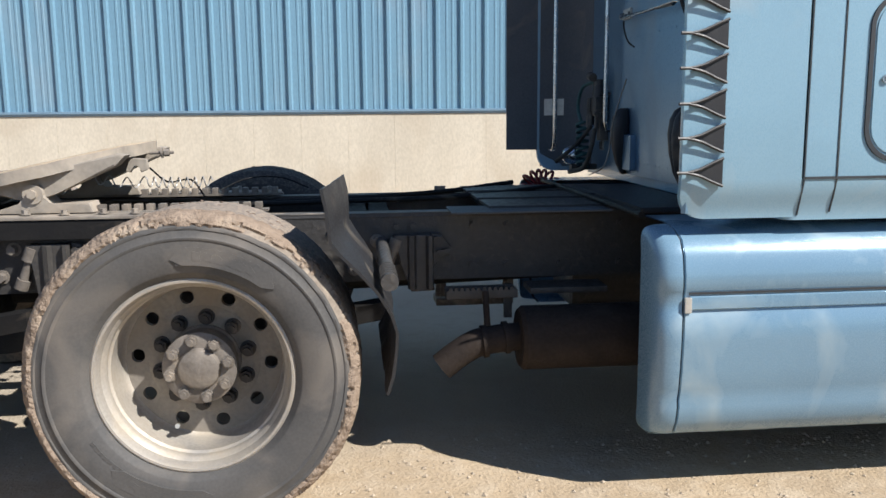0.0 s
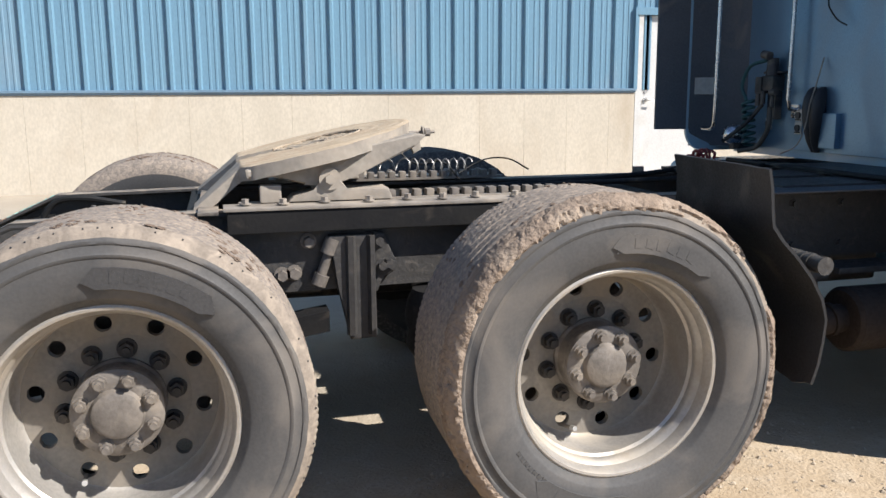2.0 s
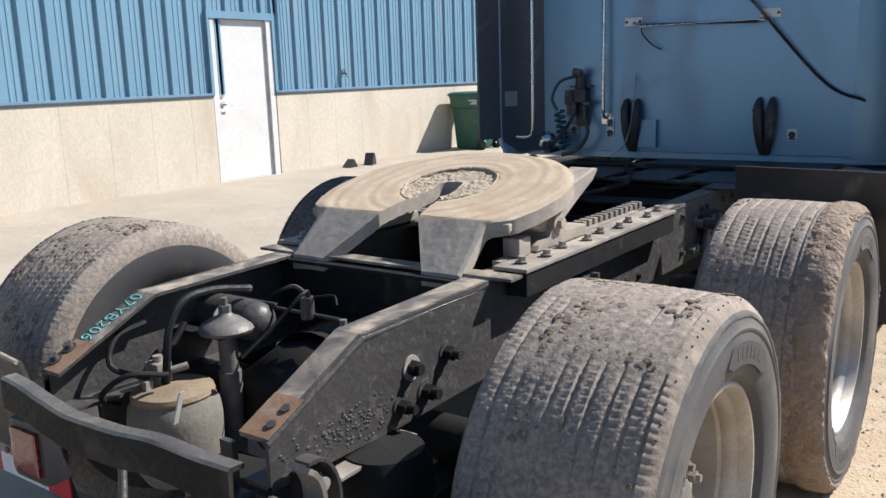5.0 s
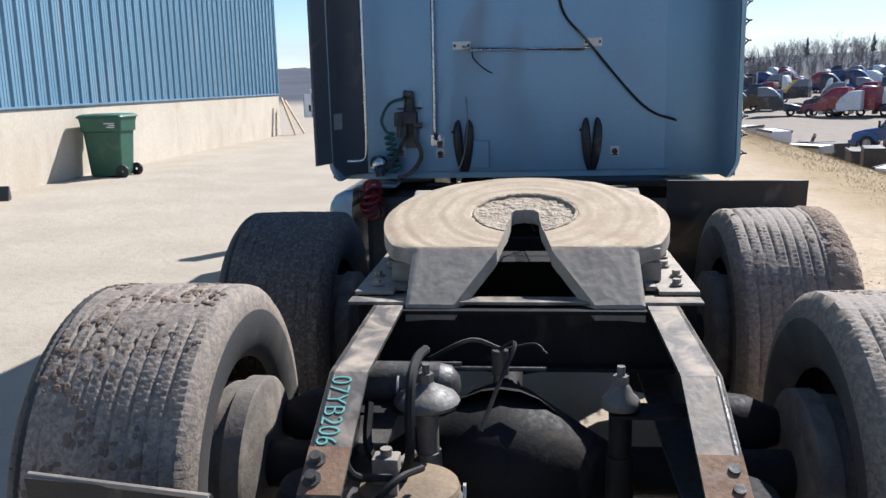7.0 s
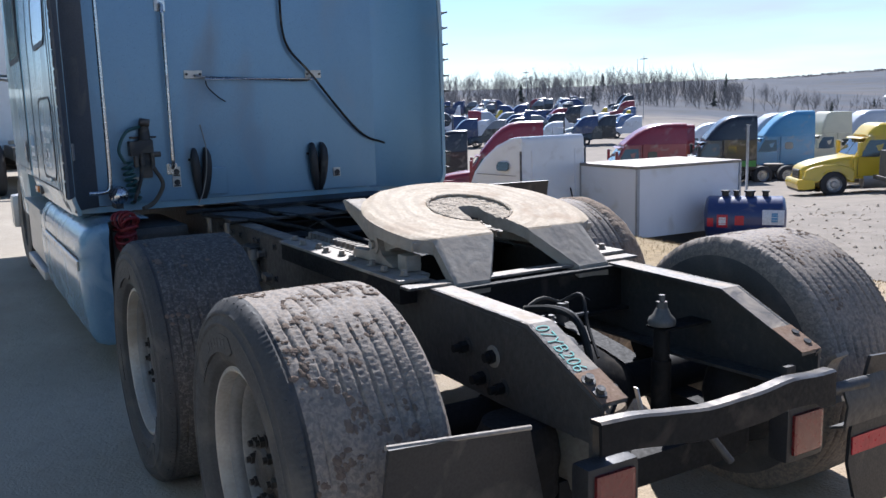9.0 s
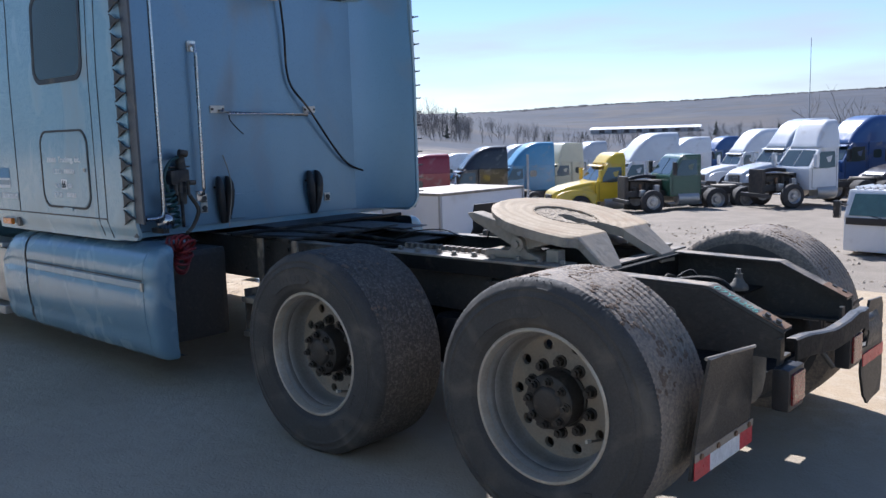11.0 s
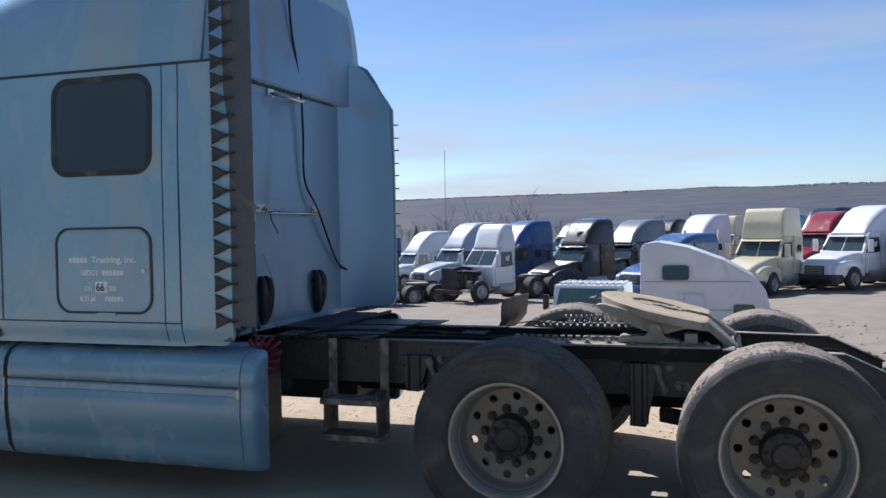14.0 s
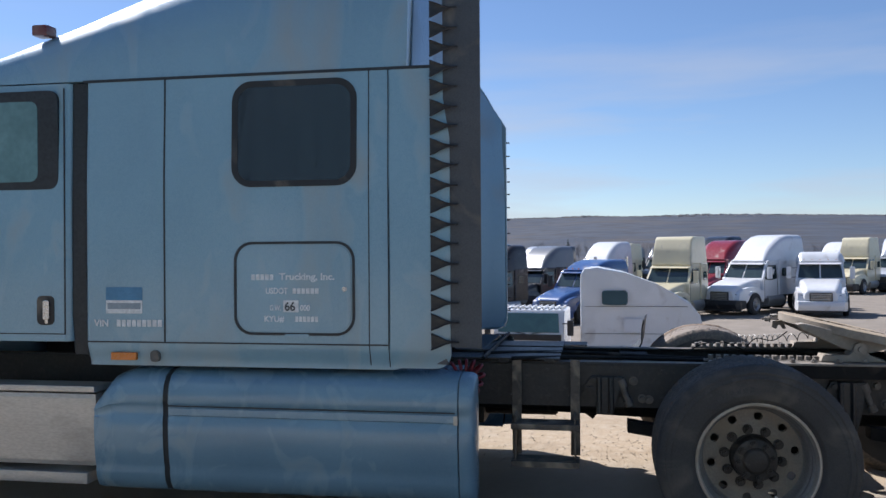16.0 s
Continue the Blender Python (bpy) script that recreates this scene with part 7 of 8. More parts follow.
    if roof > 2.7:
        e = back if sleeper else -2.2
        q = roof - 2.46
        if boxy:
            poly = [(-1.30, 2.46), (-1.42, 2.46 + .55 * q), (-1.62, 2.46 + .93 * q), (-1.80, roof), (e, roof - .02), (e, 2.46)]
            bm = squeeze(prism(bmesh.new(), poly, 'y', -1.10, 1.10, min(0.10, q * 0.35)), roof_taper)
        else:
            bm = bmesh.new()
            u_all = (0, .05, .12, .22, .34, .48, .64, .80, .92, 1)
            loft(bm, [arch(-1.28 + u * (e + 1.28), 1.09 * (.82 + .18 * smoothstep(0, .45, u)), 2.45, 2.47 + q * max(.03, 1 - max(0, 1 - u / .66) ** 2.1), min(.30, .02 + q * .45 * max(.03, 1 - max(0, 1 - u / .66) ** 2.1)), .13) for u in u_all])
        rf = part("roof_fairing", bm, RP, t)
        bm = bmesh.new()
        for k in range(5):
            rod(bm, (-1.40, -0.7 + 0.35 * k, 2.52), (-1.33, -0.7 + 0.35 * k, 2.54), 0.03, 8)
        tagged(part("lamp_strip", bm, M["amber_lens"], rf), kind="stuff")
    if stripe:
        bm = bmesh.new()
        for s in (-1, 1):
            box(bm, back + 0.05, -0.85, s * 1.128 - 0.006, s * 1.128 + 0.006, 1.02, 1.34)
        part("stripe", bm, M["stripe_green"], t, "bright green stripe")
    # glass
    d = Vector((-0.54, 0, 0.80)).normalized(); nrm = Vector((0.80, 0, 0.54)).normalized()
    for s in (-1, 1):
        bm = bmesh.new()
        quad = [Vector((-0.76, s * 0.03, 1.62)) + d * 0.07, Vector((-0.76, s * 0.96, 1.62)) + d * 0.10, Vector((-0.76, s * 0.88, 1.62)) + d * 0.86, Vector((-0.76, s * 0.03, 1.62)) + d * 0.88]
        loft(bm, [[p + nrm * 0.002 for p in quad], [p + nrm * 0.014 for p in quad]])
        part("windscreen", bm, M["far_glass"], t, "dark windscreen pane", smooth=False)
        bm = prism(bmesh.new(), [(-0.98, 1.62), (-1.36, 2.28), (-2.0, 2.30), (-2.02, 1.66), (-1.6, 1.60)], 'y', s * 1.077 - 0.01, s * 1.077 + 0.012)
        part("side_window", squeeze(bm, roof_taper), M["far_glass"], cab)
        bm = prism(bmesh.new(), [(-0.90, 0.80), (-0.90, 1.58), (-0.915, 1.58), (-0.915, 0.815), (-2.085, 0.815), (-2.085, 2.40), (-2.10, 2.40), (-2.10, 0.80)], 'y', s * 1.079 - 0.003, s * 1.079 + 0.004)
        part("door_gap", squeeze(bm, roof_taper), M["gasket"], cab)
        # mirrors, tank and step
        bm = box(bmesh.new(), -0.94, -0.80, s * 1.36 - 0.11, s * 1.36 + 0.11, 1.66, 2.22, 0.04)
        mi = part("mirror", bm, M["black_plastic"] if paint in ("black", "brown", "blue", "green") else P, t)
        bm = bmesh.new()
        for z in (1.72, 2.16):
            rod(bm, (-0.87, s * 1.30, z), (-0.98, s * 1.04, z), 0.016, 6)
        part("mirror_arm", bm, M["black_plastic"], mi)
        bm = bmesh.new()
        rod(bm, (-1.15, s * 0.88, 0.62), (-2.6 if sleeper else -2.1, s * 0.88, 0.62), 0.30, 18)
        part("fuel_tank", bm, M["alu"] if paint != "black" else P, t, "aluminium fuel tank")
        bm = box(bmesh.new(), -1.05, -0.70, s * 0.95 - 0.16, s * 0.95 + 0.16, 0.42, 0.46, 0.008)
        part("step", bm, M["grating"], t)
        if stack:
            bm = bmesh.new(); rod(bm, (back - 0.12, s * 0.92, 1.0), (back - 0.12, s * 0.92, roof + 0.15), 0.075, 12)
            part("exhaust_stack", bm, M["chrome"], t)
        bm = box(bmesh.new(), -chassis, 0.95, s * 0.43 - 0.04, s * 0.43 + 0.04, 0.72, 0.98)
        part("frame_rail", bm, M["frame"], t)
        tyre, rim = FRONT_WHEEL
        turn = Matrix.Translation((0, s * 1.04, 0.515)) @ (Matrix.Rotation(math.pi, 4, 'Z') if s < 0 else Matrix())
        shared("rim", rim, shared("front_wheel", tyre, t, turn))
        tyre, rim = REAR_WHEEL
        for k in range(drives):
            turn = Matrix.Translation((-chassis + 0.75 + 1.32 * k, s * 0.90, 0.515)) @ (Matrix.Rotation(math.pi, 4, 'Z') if s < 0 else Matrix())
            shared("rim", rim, shared("drive_wheel", tyre, t, turn))
    bm = bmesh.new()
    for x in (-chassis + 0.08, -4.2, -3.2):
        if x > -chassis:
            box(bm, x - 0.06, x + 0.06, -0.39, 0.39, 0.76, 0.94)
    part("crossmember", bm, M["frame"], t)
    if drives:
        bm = prism(bmesh.new(), rounded(-chassis + 0.75, -chassis + 1.75, -0.45, 0.45, 0.3, 4), 'z', 1.02, 1.09, 0.01)
        part("fifth_wheel", bm, M["fw_cast"], t, "dusty fifth wheel plate")
    x, y = yard(*at)
    t.matrix_basis = Matrix.Translation((x, y, ground_z(x, y))) @ Matrix.Rotation(radians(heading), 4, 'Z')
    return t


M["stripe_green"] = surface("green_stripe_paint", (0.08, 0.32, 0.06), rough=0.4, scale=3, bump=0.01)
HEAD = 57


def by_wheel(x, y, heading=HEAD):
    """The front axle's middle for a left front wheel standing at x, y."""
    h = radians(heading)
    return x + 1.04 * math.sin(h), y - 1.04 * math.cos(h)


row = {}
row["yellow"] = lorry("yellow day cab truck with a chrome grille on the gravel", "yellow", 52, by_wheel(18.6, -32.0, 52), 2.95, 0, chassis=5.4)
row["green"] = lorry("dark green day cab truck stripped of its bonnet", "green", 50, by_wheel(14.6, -31.9), 2.7, 0, False, 5.0)
row["aero"] = lorry("white day cab truck with roof fairing and no bonnet", "white", HEAD, by_wheel(9.25, -34.1), 3.6, 0, False, 5.6)
row["silver"] = lorry("silver high-roof sleeper truck parked in the row", "silver", HEAD, (14.4, -43.4), 3.9, 1.7)
row["pearl"] = lorry("white high-roof sleeper truck in the back of the row", "white", HEAD - 5, (21.1, -38.2), 3.9, 1.8)
row["blue_high"] = lorry("blue high-roof sleeper truck in the row", "blue", HEAD, (10.6, -41.3), 3.75, 1.7)
row["brown"] = lorry("dark brown sleeper truck with a plain shield on its fairing", "brown", HEAD, by_wheel(5.6, -39.0), 3.75, 1.1)
row["dark"] = lorry("black high-roof sleeper truck in the row", "black", HEAD, (4.3, -43.2), 3.7, 1.8, roof_paint="grey")
row["classic"] = lorry("blue long-nosed truck with a flat-roofed sleeper", "blue", HEAD, by_wheel(0.7, -36.4), 2.95, 1.9, stack=True)
row["cream"] = lorry("cream day cab truck with a tall boxy roof fairing", "cream", HEAD + 6, by_wheel(-3.9, -35.4), 3.8, 0.9, boxy=True)
row["red"] = lorry("red sleeper truck behind the cream one", "red", HEAD, (-6.6, -47.5), 3.6, 2.2)
row["bonnet"] = lorry("white high-roof sleeper truck with a rounded bonnet", "white", HEAD - 7, by_wheel(-7.7, -37.8), 3.75, 2.5)
row["white_last"] = lorry("white truck with a ribbed low roof and dark windscreen", "white", HEAD + 20, by_wheel(-11.6, -37.0), 2.9, 0)
row["green_stripe"] = lorry("black high-roof sleeper truck with a green stripe", "black", HEAD - 5, (32.0, -37.0), 3.8, 1.8, stripe=True)
row["sky"] = lorry("light blue high-roof sleeper truck in the row", "sky_blue", HEAD - 5, (31.9, -42.0), 3.9, 1.9)
row["red_front"] = lorry("red sleeper truck with a white roof fairing", "red", HEAD - 5, (39.0, -40.0), 3.5, 1.6)
row["navy"] = lorry("dark blue high-roof sleeper truck beside the gravel road", "navy", HEAD, (63.5, -30.2), 3.9, 2.1)
row["navy_low"] = lorry("blue long-nosed truck with a low roof", "blue", HEAD, (67.5, -28.6), 2.9, 1.2)
row["black_high"] = lorry("black sleeper truck with silver roof edge", "black", HEAD, (50.5, -29.0), 3.9, 1.9, second="silver")
row["white_side"] = lorry("white sleeper truck with a low nose", "white", HEAD, (56.0, -29.6), 3.2, 1.5)
row["red_swept"] = lorry("red high-roof sleeper truck behind the dismantled cab", "red", HEAD, (32.1, -21.1), 3.9, 2.0)
row["red_second"] = lorry("red sleeper truck standing behind the white box body", "red", HEAD, (31.0, -29.5), 3.5, 2.2)
# a plain shield on the brown fairing
bm = prism(bmesh.new(), [(-0.16, 0.18), (0.16, 0.18), (0.16, -0.02), (0.0, -0.2), (-0.16, -0.02)], 'x', -0.012, 0.012)
sh = part("shield", bm, M["bright_plate"], row["brown"], "pale plain shield")
sh.matrix_basis = Matrix.Translation((-1.60, 0, 3.22)) @ Matrix.Rotation(radians(-28), 4, 'Y')

# the rows behind, and the far yard beyond the gravel road
rng = random.Random(11)
NEAR_OFF = ("mirror_arm", "door_gap", "step", "grille_insert", "lamp_strip", "crossmember", "fifth_wheel", "stripe", "shield")
FAR_OFF = NEAR_OFF + ("rim", "headlight", "fog_lamp", "valance", "sun_visor", "mirror", "grille", "window", "fuel_tank", "frame_rail", "side_window", "engine", "engine_pipe", "intake_duct", "coolant_hose", "loose_bracket", "fender", "drive_wheel", "bumper_beam", "radiator")


def stripped(src, off):
    """A copy without the small fittings that do not show from afar."""
    made = copy_thing(src, Matrix())
    for o in sorted(made.children_recursive, key=lambda c: c.parent is made):
        if o.name.split(".")[0] in off:
            bpy.data.objects.remove(o)
    return made


def standing(pool, used, name, p, turn):
    x, y = yard(p.x, p.y)
    m = Matrix.Translation((x, y, ground_z(x, y))) @ Matrix.Rotation(radians(turn), 4, 'Z')
    if name in used:
        copy_thing(pool[name], m)
    else:
        used.add(name)
        pool[name].matrix_basis = m


behind = ("silver", "pearl", "blue_high", "dark", "classic", "red", "bonnet", "sky", "black_high", "white_side", "cream", "aero")
near_pool, near_used = {k: stripped(row[k], NEAR_OFF) for k in behind}, set()
u = Vector((math.cos(radians(27)), math.sin(radians(27)), 0)); w = Vector((u.y, -u.x, 0))
for r in range(4):
    for k in range(-10, 20):
        p = Vector((4.0, -47.0, 0)) + u * (k * 4.1 + rng.uniform(-0.5, 0.5)) + w * (r * (11 + 0.7 * r) + rng.uniform(-0.8, 0.8))
        d, q = math.hypot(p.x + 3, p.y - 2), math.degrees(math.atan2(p.y - 2, p.x + 3))
        if d < 48 or q > -42 or rng.random() < 0.45 or any((Vector(yard(p.x, p.y)) - o.location.xy).length < 4.0 for o in row.values()):
            continue
        standing(near_pool, near_used, rng.choice(behind), p, HEAD + rng.uniform(-5, 5))
far_kinds = ("pearl", "white_side", "silver", "dark", "black_high", "red", "navy", "navy_low", "dark", "aero", "white_side", "brown", "dark", "black_high", "red", "navy", "yellow")
far_pool, far_used = {k: stripped(row[k], FAR_OFF) for k in set(far_kinds)}, set()
for r in range(9):
    for k in range(36):
        d, q = 118 + 13.5 * r + rng.uniform(-1.5, 1.5), radians(-43 + 36.0 * (k + rng.uniform(-.3, .3)) / 36)
        if rng.random() < .30:
            continue
        p = Vector((d * math.cos(q) - 3, d * math.sin(q) + 2, 0))
        standing(far_pool, far_used, rng.choice(far_kinds), p, HEAD + rng.uniform(-14, 14) + (180 if rng.random() < 0.3 else 0))
for pool, used in ((near_pool, near_used), (far_pool, far_used)):
    for k in pool:
        if k not in used:
            for o in pool[k].children_recursive:
                bpy.data.objects.remove(o)
            bpy.data.objects.remove(pool[k])

# ---- trucks in line ahead on the apron ----
ahead_white = lorry("white sleeper truck parked in line on the concrete apron", "white", 0, (21.4, 0.10), 4.1, 1.6, group="trucks on the apron")
ahead_red = lorry("red high-roof sleeper truck parked in line on the apron", "red", 0, (31.5, 0.45), 4.0, 2.0, roof_paint="black", group="trucks on the apron")
for k, (px_, py_, kind) in enumerate(((74.0, 19.0, "red"), (78, 15.4, "pearl"), (80, 11.0, "white_side"), (83, 7.0, "silver"), (88, 3.0, "bonnet"), (90, 22.0, "pearl"))):
    copy_thing(row[kind], Matrix.Translation((px_, py_, ground_z(px_, py_))) @ Matrix.Rotation(radians(95 - 8 * k), 4, 'Z'))


def trailer(label, x, y, heading, length=12.0, height=3.6, colour="box_white", posts=True):
    t = holder("box_trailer", label, "trailer", "trailers in the yard")
    part("box", box(bmesh.new(), 0, length, -1.25, 1.25, 1.05, height, 0.03), M[colour], t)
    bm = bmesh.new()
    for k in range(int(length / 0.6) if posts else 1):
        for s in (-1, 1):
            box(bm, 0.3 + 0.6 * k, 0.34 + 0.6 * k, s * 1.262 - 0.012, s * 1.262 + 0.012, 1.1, height - 0.06)
    part("wall_posts", bm, M["grating"], t)
    for s in (-1, 1):
        for x0 in (1.4, 2.7):
            tyre, rim = REAR_WHEEL
            turn = Matrix.Translation((x0, s * 0.90, 0.515)) @ (Matrix.Rotation(math.pi, 4, 'Z') if s < 0 else Matrix())
            shared("rim", rim, shared("wheel", tyre, t, turn))
        part("landing_leg", box(bmesh.new(), length - 2.6, length - 2.48, s * 0.7 - 0.06, s * 0.7 + 0.06, 0, 1.05), M["grating"], t)
    t.matrix_basis = Matrix.Translation((x, y, ground_z(x, y))) @ Matrix.Rotation(radians(heading), 4, 'Z')
    return t


M["dark_box"] = surface("dark_panel", (0.03, 0.03, 0.033), (0.05, 0.047, 0.045), 0.6, 0, 1.5, 40, 0.05, DUST, 0.12)
trailer("white box trailer parked at the end of the apron", 92.0, 12.5, 100)
trailer("white box trailer parked beside another one", 97.5, 12.0, 98)
trailer("dark box trailer behind the white loader", 36.0, -2.6, 95, 7.2, 2.4, "dark_box", False)


# ---- things close by on the lower yard ----
def on_ground(t, x, y, heading=0, dz=0.0):
    x, y = yard(x, y)
    t.matrix_basis = Matrix.Translation((x, y, ground_z(x, y) + dz)) @ Matrix.Rotation(radians(heading), 4, 'Z')
    return t


def sleeper_shell(label, x, y, heading, outline, width, windows, door=None, vent=None):
    """A dismantled cab set down on the ground, nose to +x, rear wall at x = 0."""
    t = holder("dismantled_cab", label, "truck cab", "dismantled cabs")
    top = max(p[1] for p in outline)
    tap = lambda px_, z: 1 - 0.10 * smoothstep(top * 0.6, top, z) - 0.12 * smoothstep(1.2, 3.6, px_)
    h = width / 2
    bm = prism(bmesh.new(), outline, 'y', -h, h, 0.07)
    body = part("shell", squeeze(bm, tap), PAINT["white"], t)
    for s in (-1, 1):
        for x0, x1, z0, z1 in windows:
            bm = prism(bmesh.new(), rounded(x0, x1, z0, z1, 0.09, 4), 'y', s * (h + 0.002) - 0.01, s * (h + 0.002) + 0.008)
            part("window", squeeze(bm, tap), M["far_glass"], body, "dark side window")
        if vent:
            x0, x1, z0, z1 = vent
            bm = prism(bmesh.new(), rounded(x0, x1, z0, z1, 0.04, 3), 'y', s * h - 0.008, s * h + 0.006)
            part("hatch", squeeze(bm, tap), M["box_white"], body, "small white hatch")
        bm = bmesh.new()
        for z in (0.95, 1.75):
            box(bm, 0.12, outline[-2][0] - 0.5, s * h - 0.004, s * h + 0.004, z, z + 0.012)
        part("panel_seam", squeeze(bm, tap), M["gasket"], body)
        part("skid", box(bmesh.new(), 0.1, outline[-1][0] - 0.2, s * 0.5 - 0.07, s * 0.5 + 0.07, 0.0, 0.26), M["wood"], t)
    bm = bmesh.new()
    for y0, z0, w0, h0 in ((-0.62, 0.72, 0.14, 0.20), (-0.25, 0.70, 0.14, 0.22), (0.15, 0.72, 0.13, 0.18)):
        prism(bm, rounded(y0, y0 + w0, z0, z0 + h0, 0.03, 3), 'x', -0.012, 0.02)
    part("port_covers", bm, M["black_plastic"], body, "black ports in the rear wall")
    bm = bmesh.new()
    for y0 in (-0.75, 0.72):
        box(bm, -0.014, 0.01, y0, y0 + 0.03, 0.5, top - 0.35, 0.004)
    part("grab_rail", bm, M["box_white"], body)
    return t


# rear-walled sleeper cab on the grass slope, on what is left of its frame
t = sleeper_shell("white sleeper cab set down on grass, ports in rear wall", 0, 0, 0,
    [(0, 0.62), (0, 2.62), (0.06, 2.70), (0.45, 2.66), (0.95, 2.48), (1.40, 2.17), (1.75, 1.80), (1.98, 1.42), (2.12, 1.05), (2.16, 0.62)], 2.35, [(0.42, 0.86, 1.86, 2.08), (1.55, 1.94, 1.16, 1.52)], vent=(0.35, 0.72, 0.74, 1.02))
for s in (-1, 1):
    bm = box(bmesh.new(), 1.9, 2.02, s * 1.34 - 0.08, s * 1.34 + 0.08, 1.0, 1.50, 0.04)
    mi = part("mirror", bm, M["black_plastic"], t)
    part("mirror_arm", rod(bmesh.new(), (1.95, s * 1.28, 1.25), (1.9, s * 0.95, 1.2), 0.02, 6), M["black_plastic"], mi)
    part("frame_rail", box(bmesh.new(), -0.35, 2.3, s * 0.42 - 0.05, s * 0.42 + 0.05, 0.30, 0.56), M["frame"], t)
    part("rear_edge", box(bmesh.new(), -0.012, 0.03, s * 1.10 - 0.02, s * 1.10 + 0.02, 0.66, 2.35, 0.006), M["rubber_trim"], t, "grey edge strip of the rear wall")
part("undercarriage", prism(bmesh.new(), [(0.05, 0.60), (2.1, 0.60), (2.0, 0.22), (1.2, 0.10), (0.5, 0.20), (0.1, 0.34)], 'y', -0.95, 0.95, 0.05), M["frame_dark"], t, "dark undercarriage")
for x0, y0, z0 in ((0.2, -1.0, 0.45), (0.9, -1.02, 0.40), (1.5, -1.0, 0.48), (-0.1, 0.3, 0.42), (-0.08, -0.5, 0.46)):
    part("hanging_bracket", box(bmesh.new(), x0 - 0.09, x0 + 0.09, y0 - 0.05, y0 + 0.05, z0 - 0.22, z0 + 0.16, 0.02), M["frame"], t)
part("hanging_cable", tube(bmesh.new(), curve_points([(-0.02, -0.55, 1.35), (-0.06, -0.60, 1.05), (-0.05, -0.72, 0.70), (-0.12, -0.70, 0.30)], 14), 0.018, 6), M["black_hose"], t)
on_ground(t, 13.1, -11.6, 6)
for x, y, q in ((57.0, 14.6, 12), (58.5, 12.0, 4), (62.0, 16.6, -8)):
    copy_thing(t, Matrix.Translation((x, y, ground_z(x, y))) @ Matrix.Rotation(radians(q), 4, 'Z'))
# low aero cab whose nose points along the yard
t = sleeper_shell("white streamlined sleeper cab without bonnet on the gravel", 0, 0, 0,
    [(0, 0.26), (0, 2.70), (0.12, 2.86), (0.5, 2.90), (1.3, 2.74), (2.3, 2.36), (3.1, 1.90), (3.42, 1.50), (3.55, 0.9), (3.55, 0.26)], 2.4, [(0.62, 1.36, 1.80, 2.22), (2.55, 3.12, 0.72, 1.12)], vent=(1.25, 1.75, 1.0, 1.4))
on_ground(t, 0.85, -20.9, 180)
# small cab with ribbed roof, seen from the front
t = holder("ribbed_cab", "small white cab with ribbed roof and green windscreen", "truck cab", "dismantled cabs")
body = part("shell", prism(bmesh.new(), [(0.0, 0.1), (0.0, 1.0), (-0.28, 1.68), (-1.5, 1.72), (-1.6, 0.1)], 'y', -1.05, 1.05, 0.06), PAINT["white"], t)
for k in range(11):
    part("rib", box(bmesh.new(), -1.42, -0.34, -0.92 + 0.18 * k, -0.86 + 0.18 * k, 1.70, 1.765, 0.015), PAINT["white"], t)
bm = bmesh.new()
q = [Vector((0.004, -0.92, 1.03)), Vector((0.004, 0.92, 1.03)), Vector((-0.23, 0.86, 1.58)), Vector((-0.23, -0.86, 1.58))]
loft(bm, [q, [p + Vector((0.012, 0, 0.005)) for p in q]])
part("windscreen", bm, M["green_glass"], t, "green-tinted windscreen", smooth=False)
bm = box(bmesh.new(), -0.02, 0.05, -0.98, 0.98, 0.80, 0.98, 0.02)
part("cowl", bm, M["black_plastic"], t, "black plastic cowl")
for s in (-1, 1):
    bm = bmesh.new(); rod(bm, (0.03, s * 0.1, 0.99), (-0.02, s * 0.62, 1.08), 0.012, 6)
    part("wiper", bm, M["black_plastic"], t)
    part("mirror", box(bmesh.new(), -0.1, 0.02, s * 1.24 - 0.09, s * 1.24 + 0.09, 0.95, 1.40, 0.03), M["black_plastic"], t)
    part("mirror_arm", rod(bmesh.new(), (-0.06, s * 1.2, 1.3), (-0.1, s * 1.0, 1.3), 0.018, 6), M["black_plastic"], t)
on_ground(t, 2.4, -19.6, 84)

# ---- white box body and the tank beside it ----
t = holder("cargo_container", "white sheeted box body with galvanised edges", "truck body")
A, Cc = Vector((11.0, -12.4)), Vector((10.85, -15.7))
L2 = (Cc - A).length
part("panel_wall", box(bmesh.new(), 0, L2, 0, 2.2, 0.12, 1.76, 0.02), M["box_white"], t)
part("lid", box(bmesh.new(), -0.03, L2 + 0.03, -0.03, 2.23, 1.76, 1.83, 0.01), M["steel_dusty"], t, "dusty flat top")
for x0 in (0, L2):
    for y0 in (0, 2.2):
        part("corner_post", box(bmesh.new(), x0 - 0.035, x0 + 0.035, y0 - 0.035, y0 + 0.035, 0.1, 1.76, 0.008), M["grating"], t)
for y0 in (0.2, 2.0):
    part("runner", box(bmesh.new(), 0.05, L2 - 0.05, y0 - 0.08, y0 + 0.08, -0.15, 0.12), M["frame"], t)
on_ground(t, A.x, A.y, math.degrees(math.atan2(Cc.y - A.y, Cc.x - A.x)), 0.12)

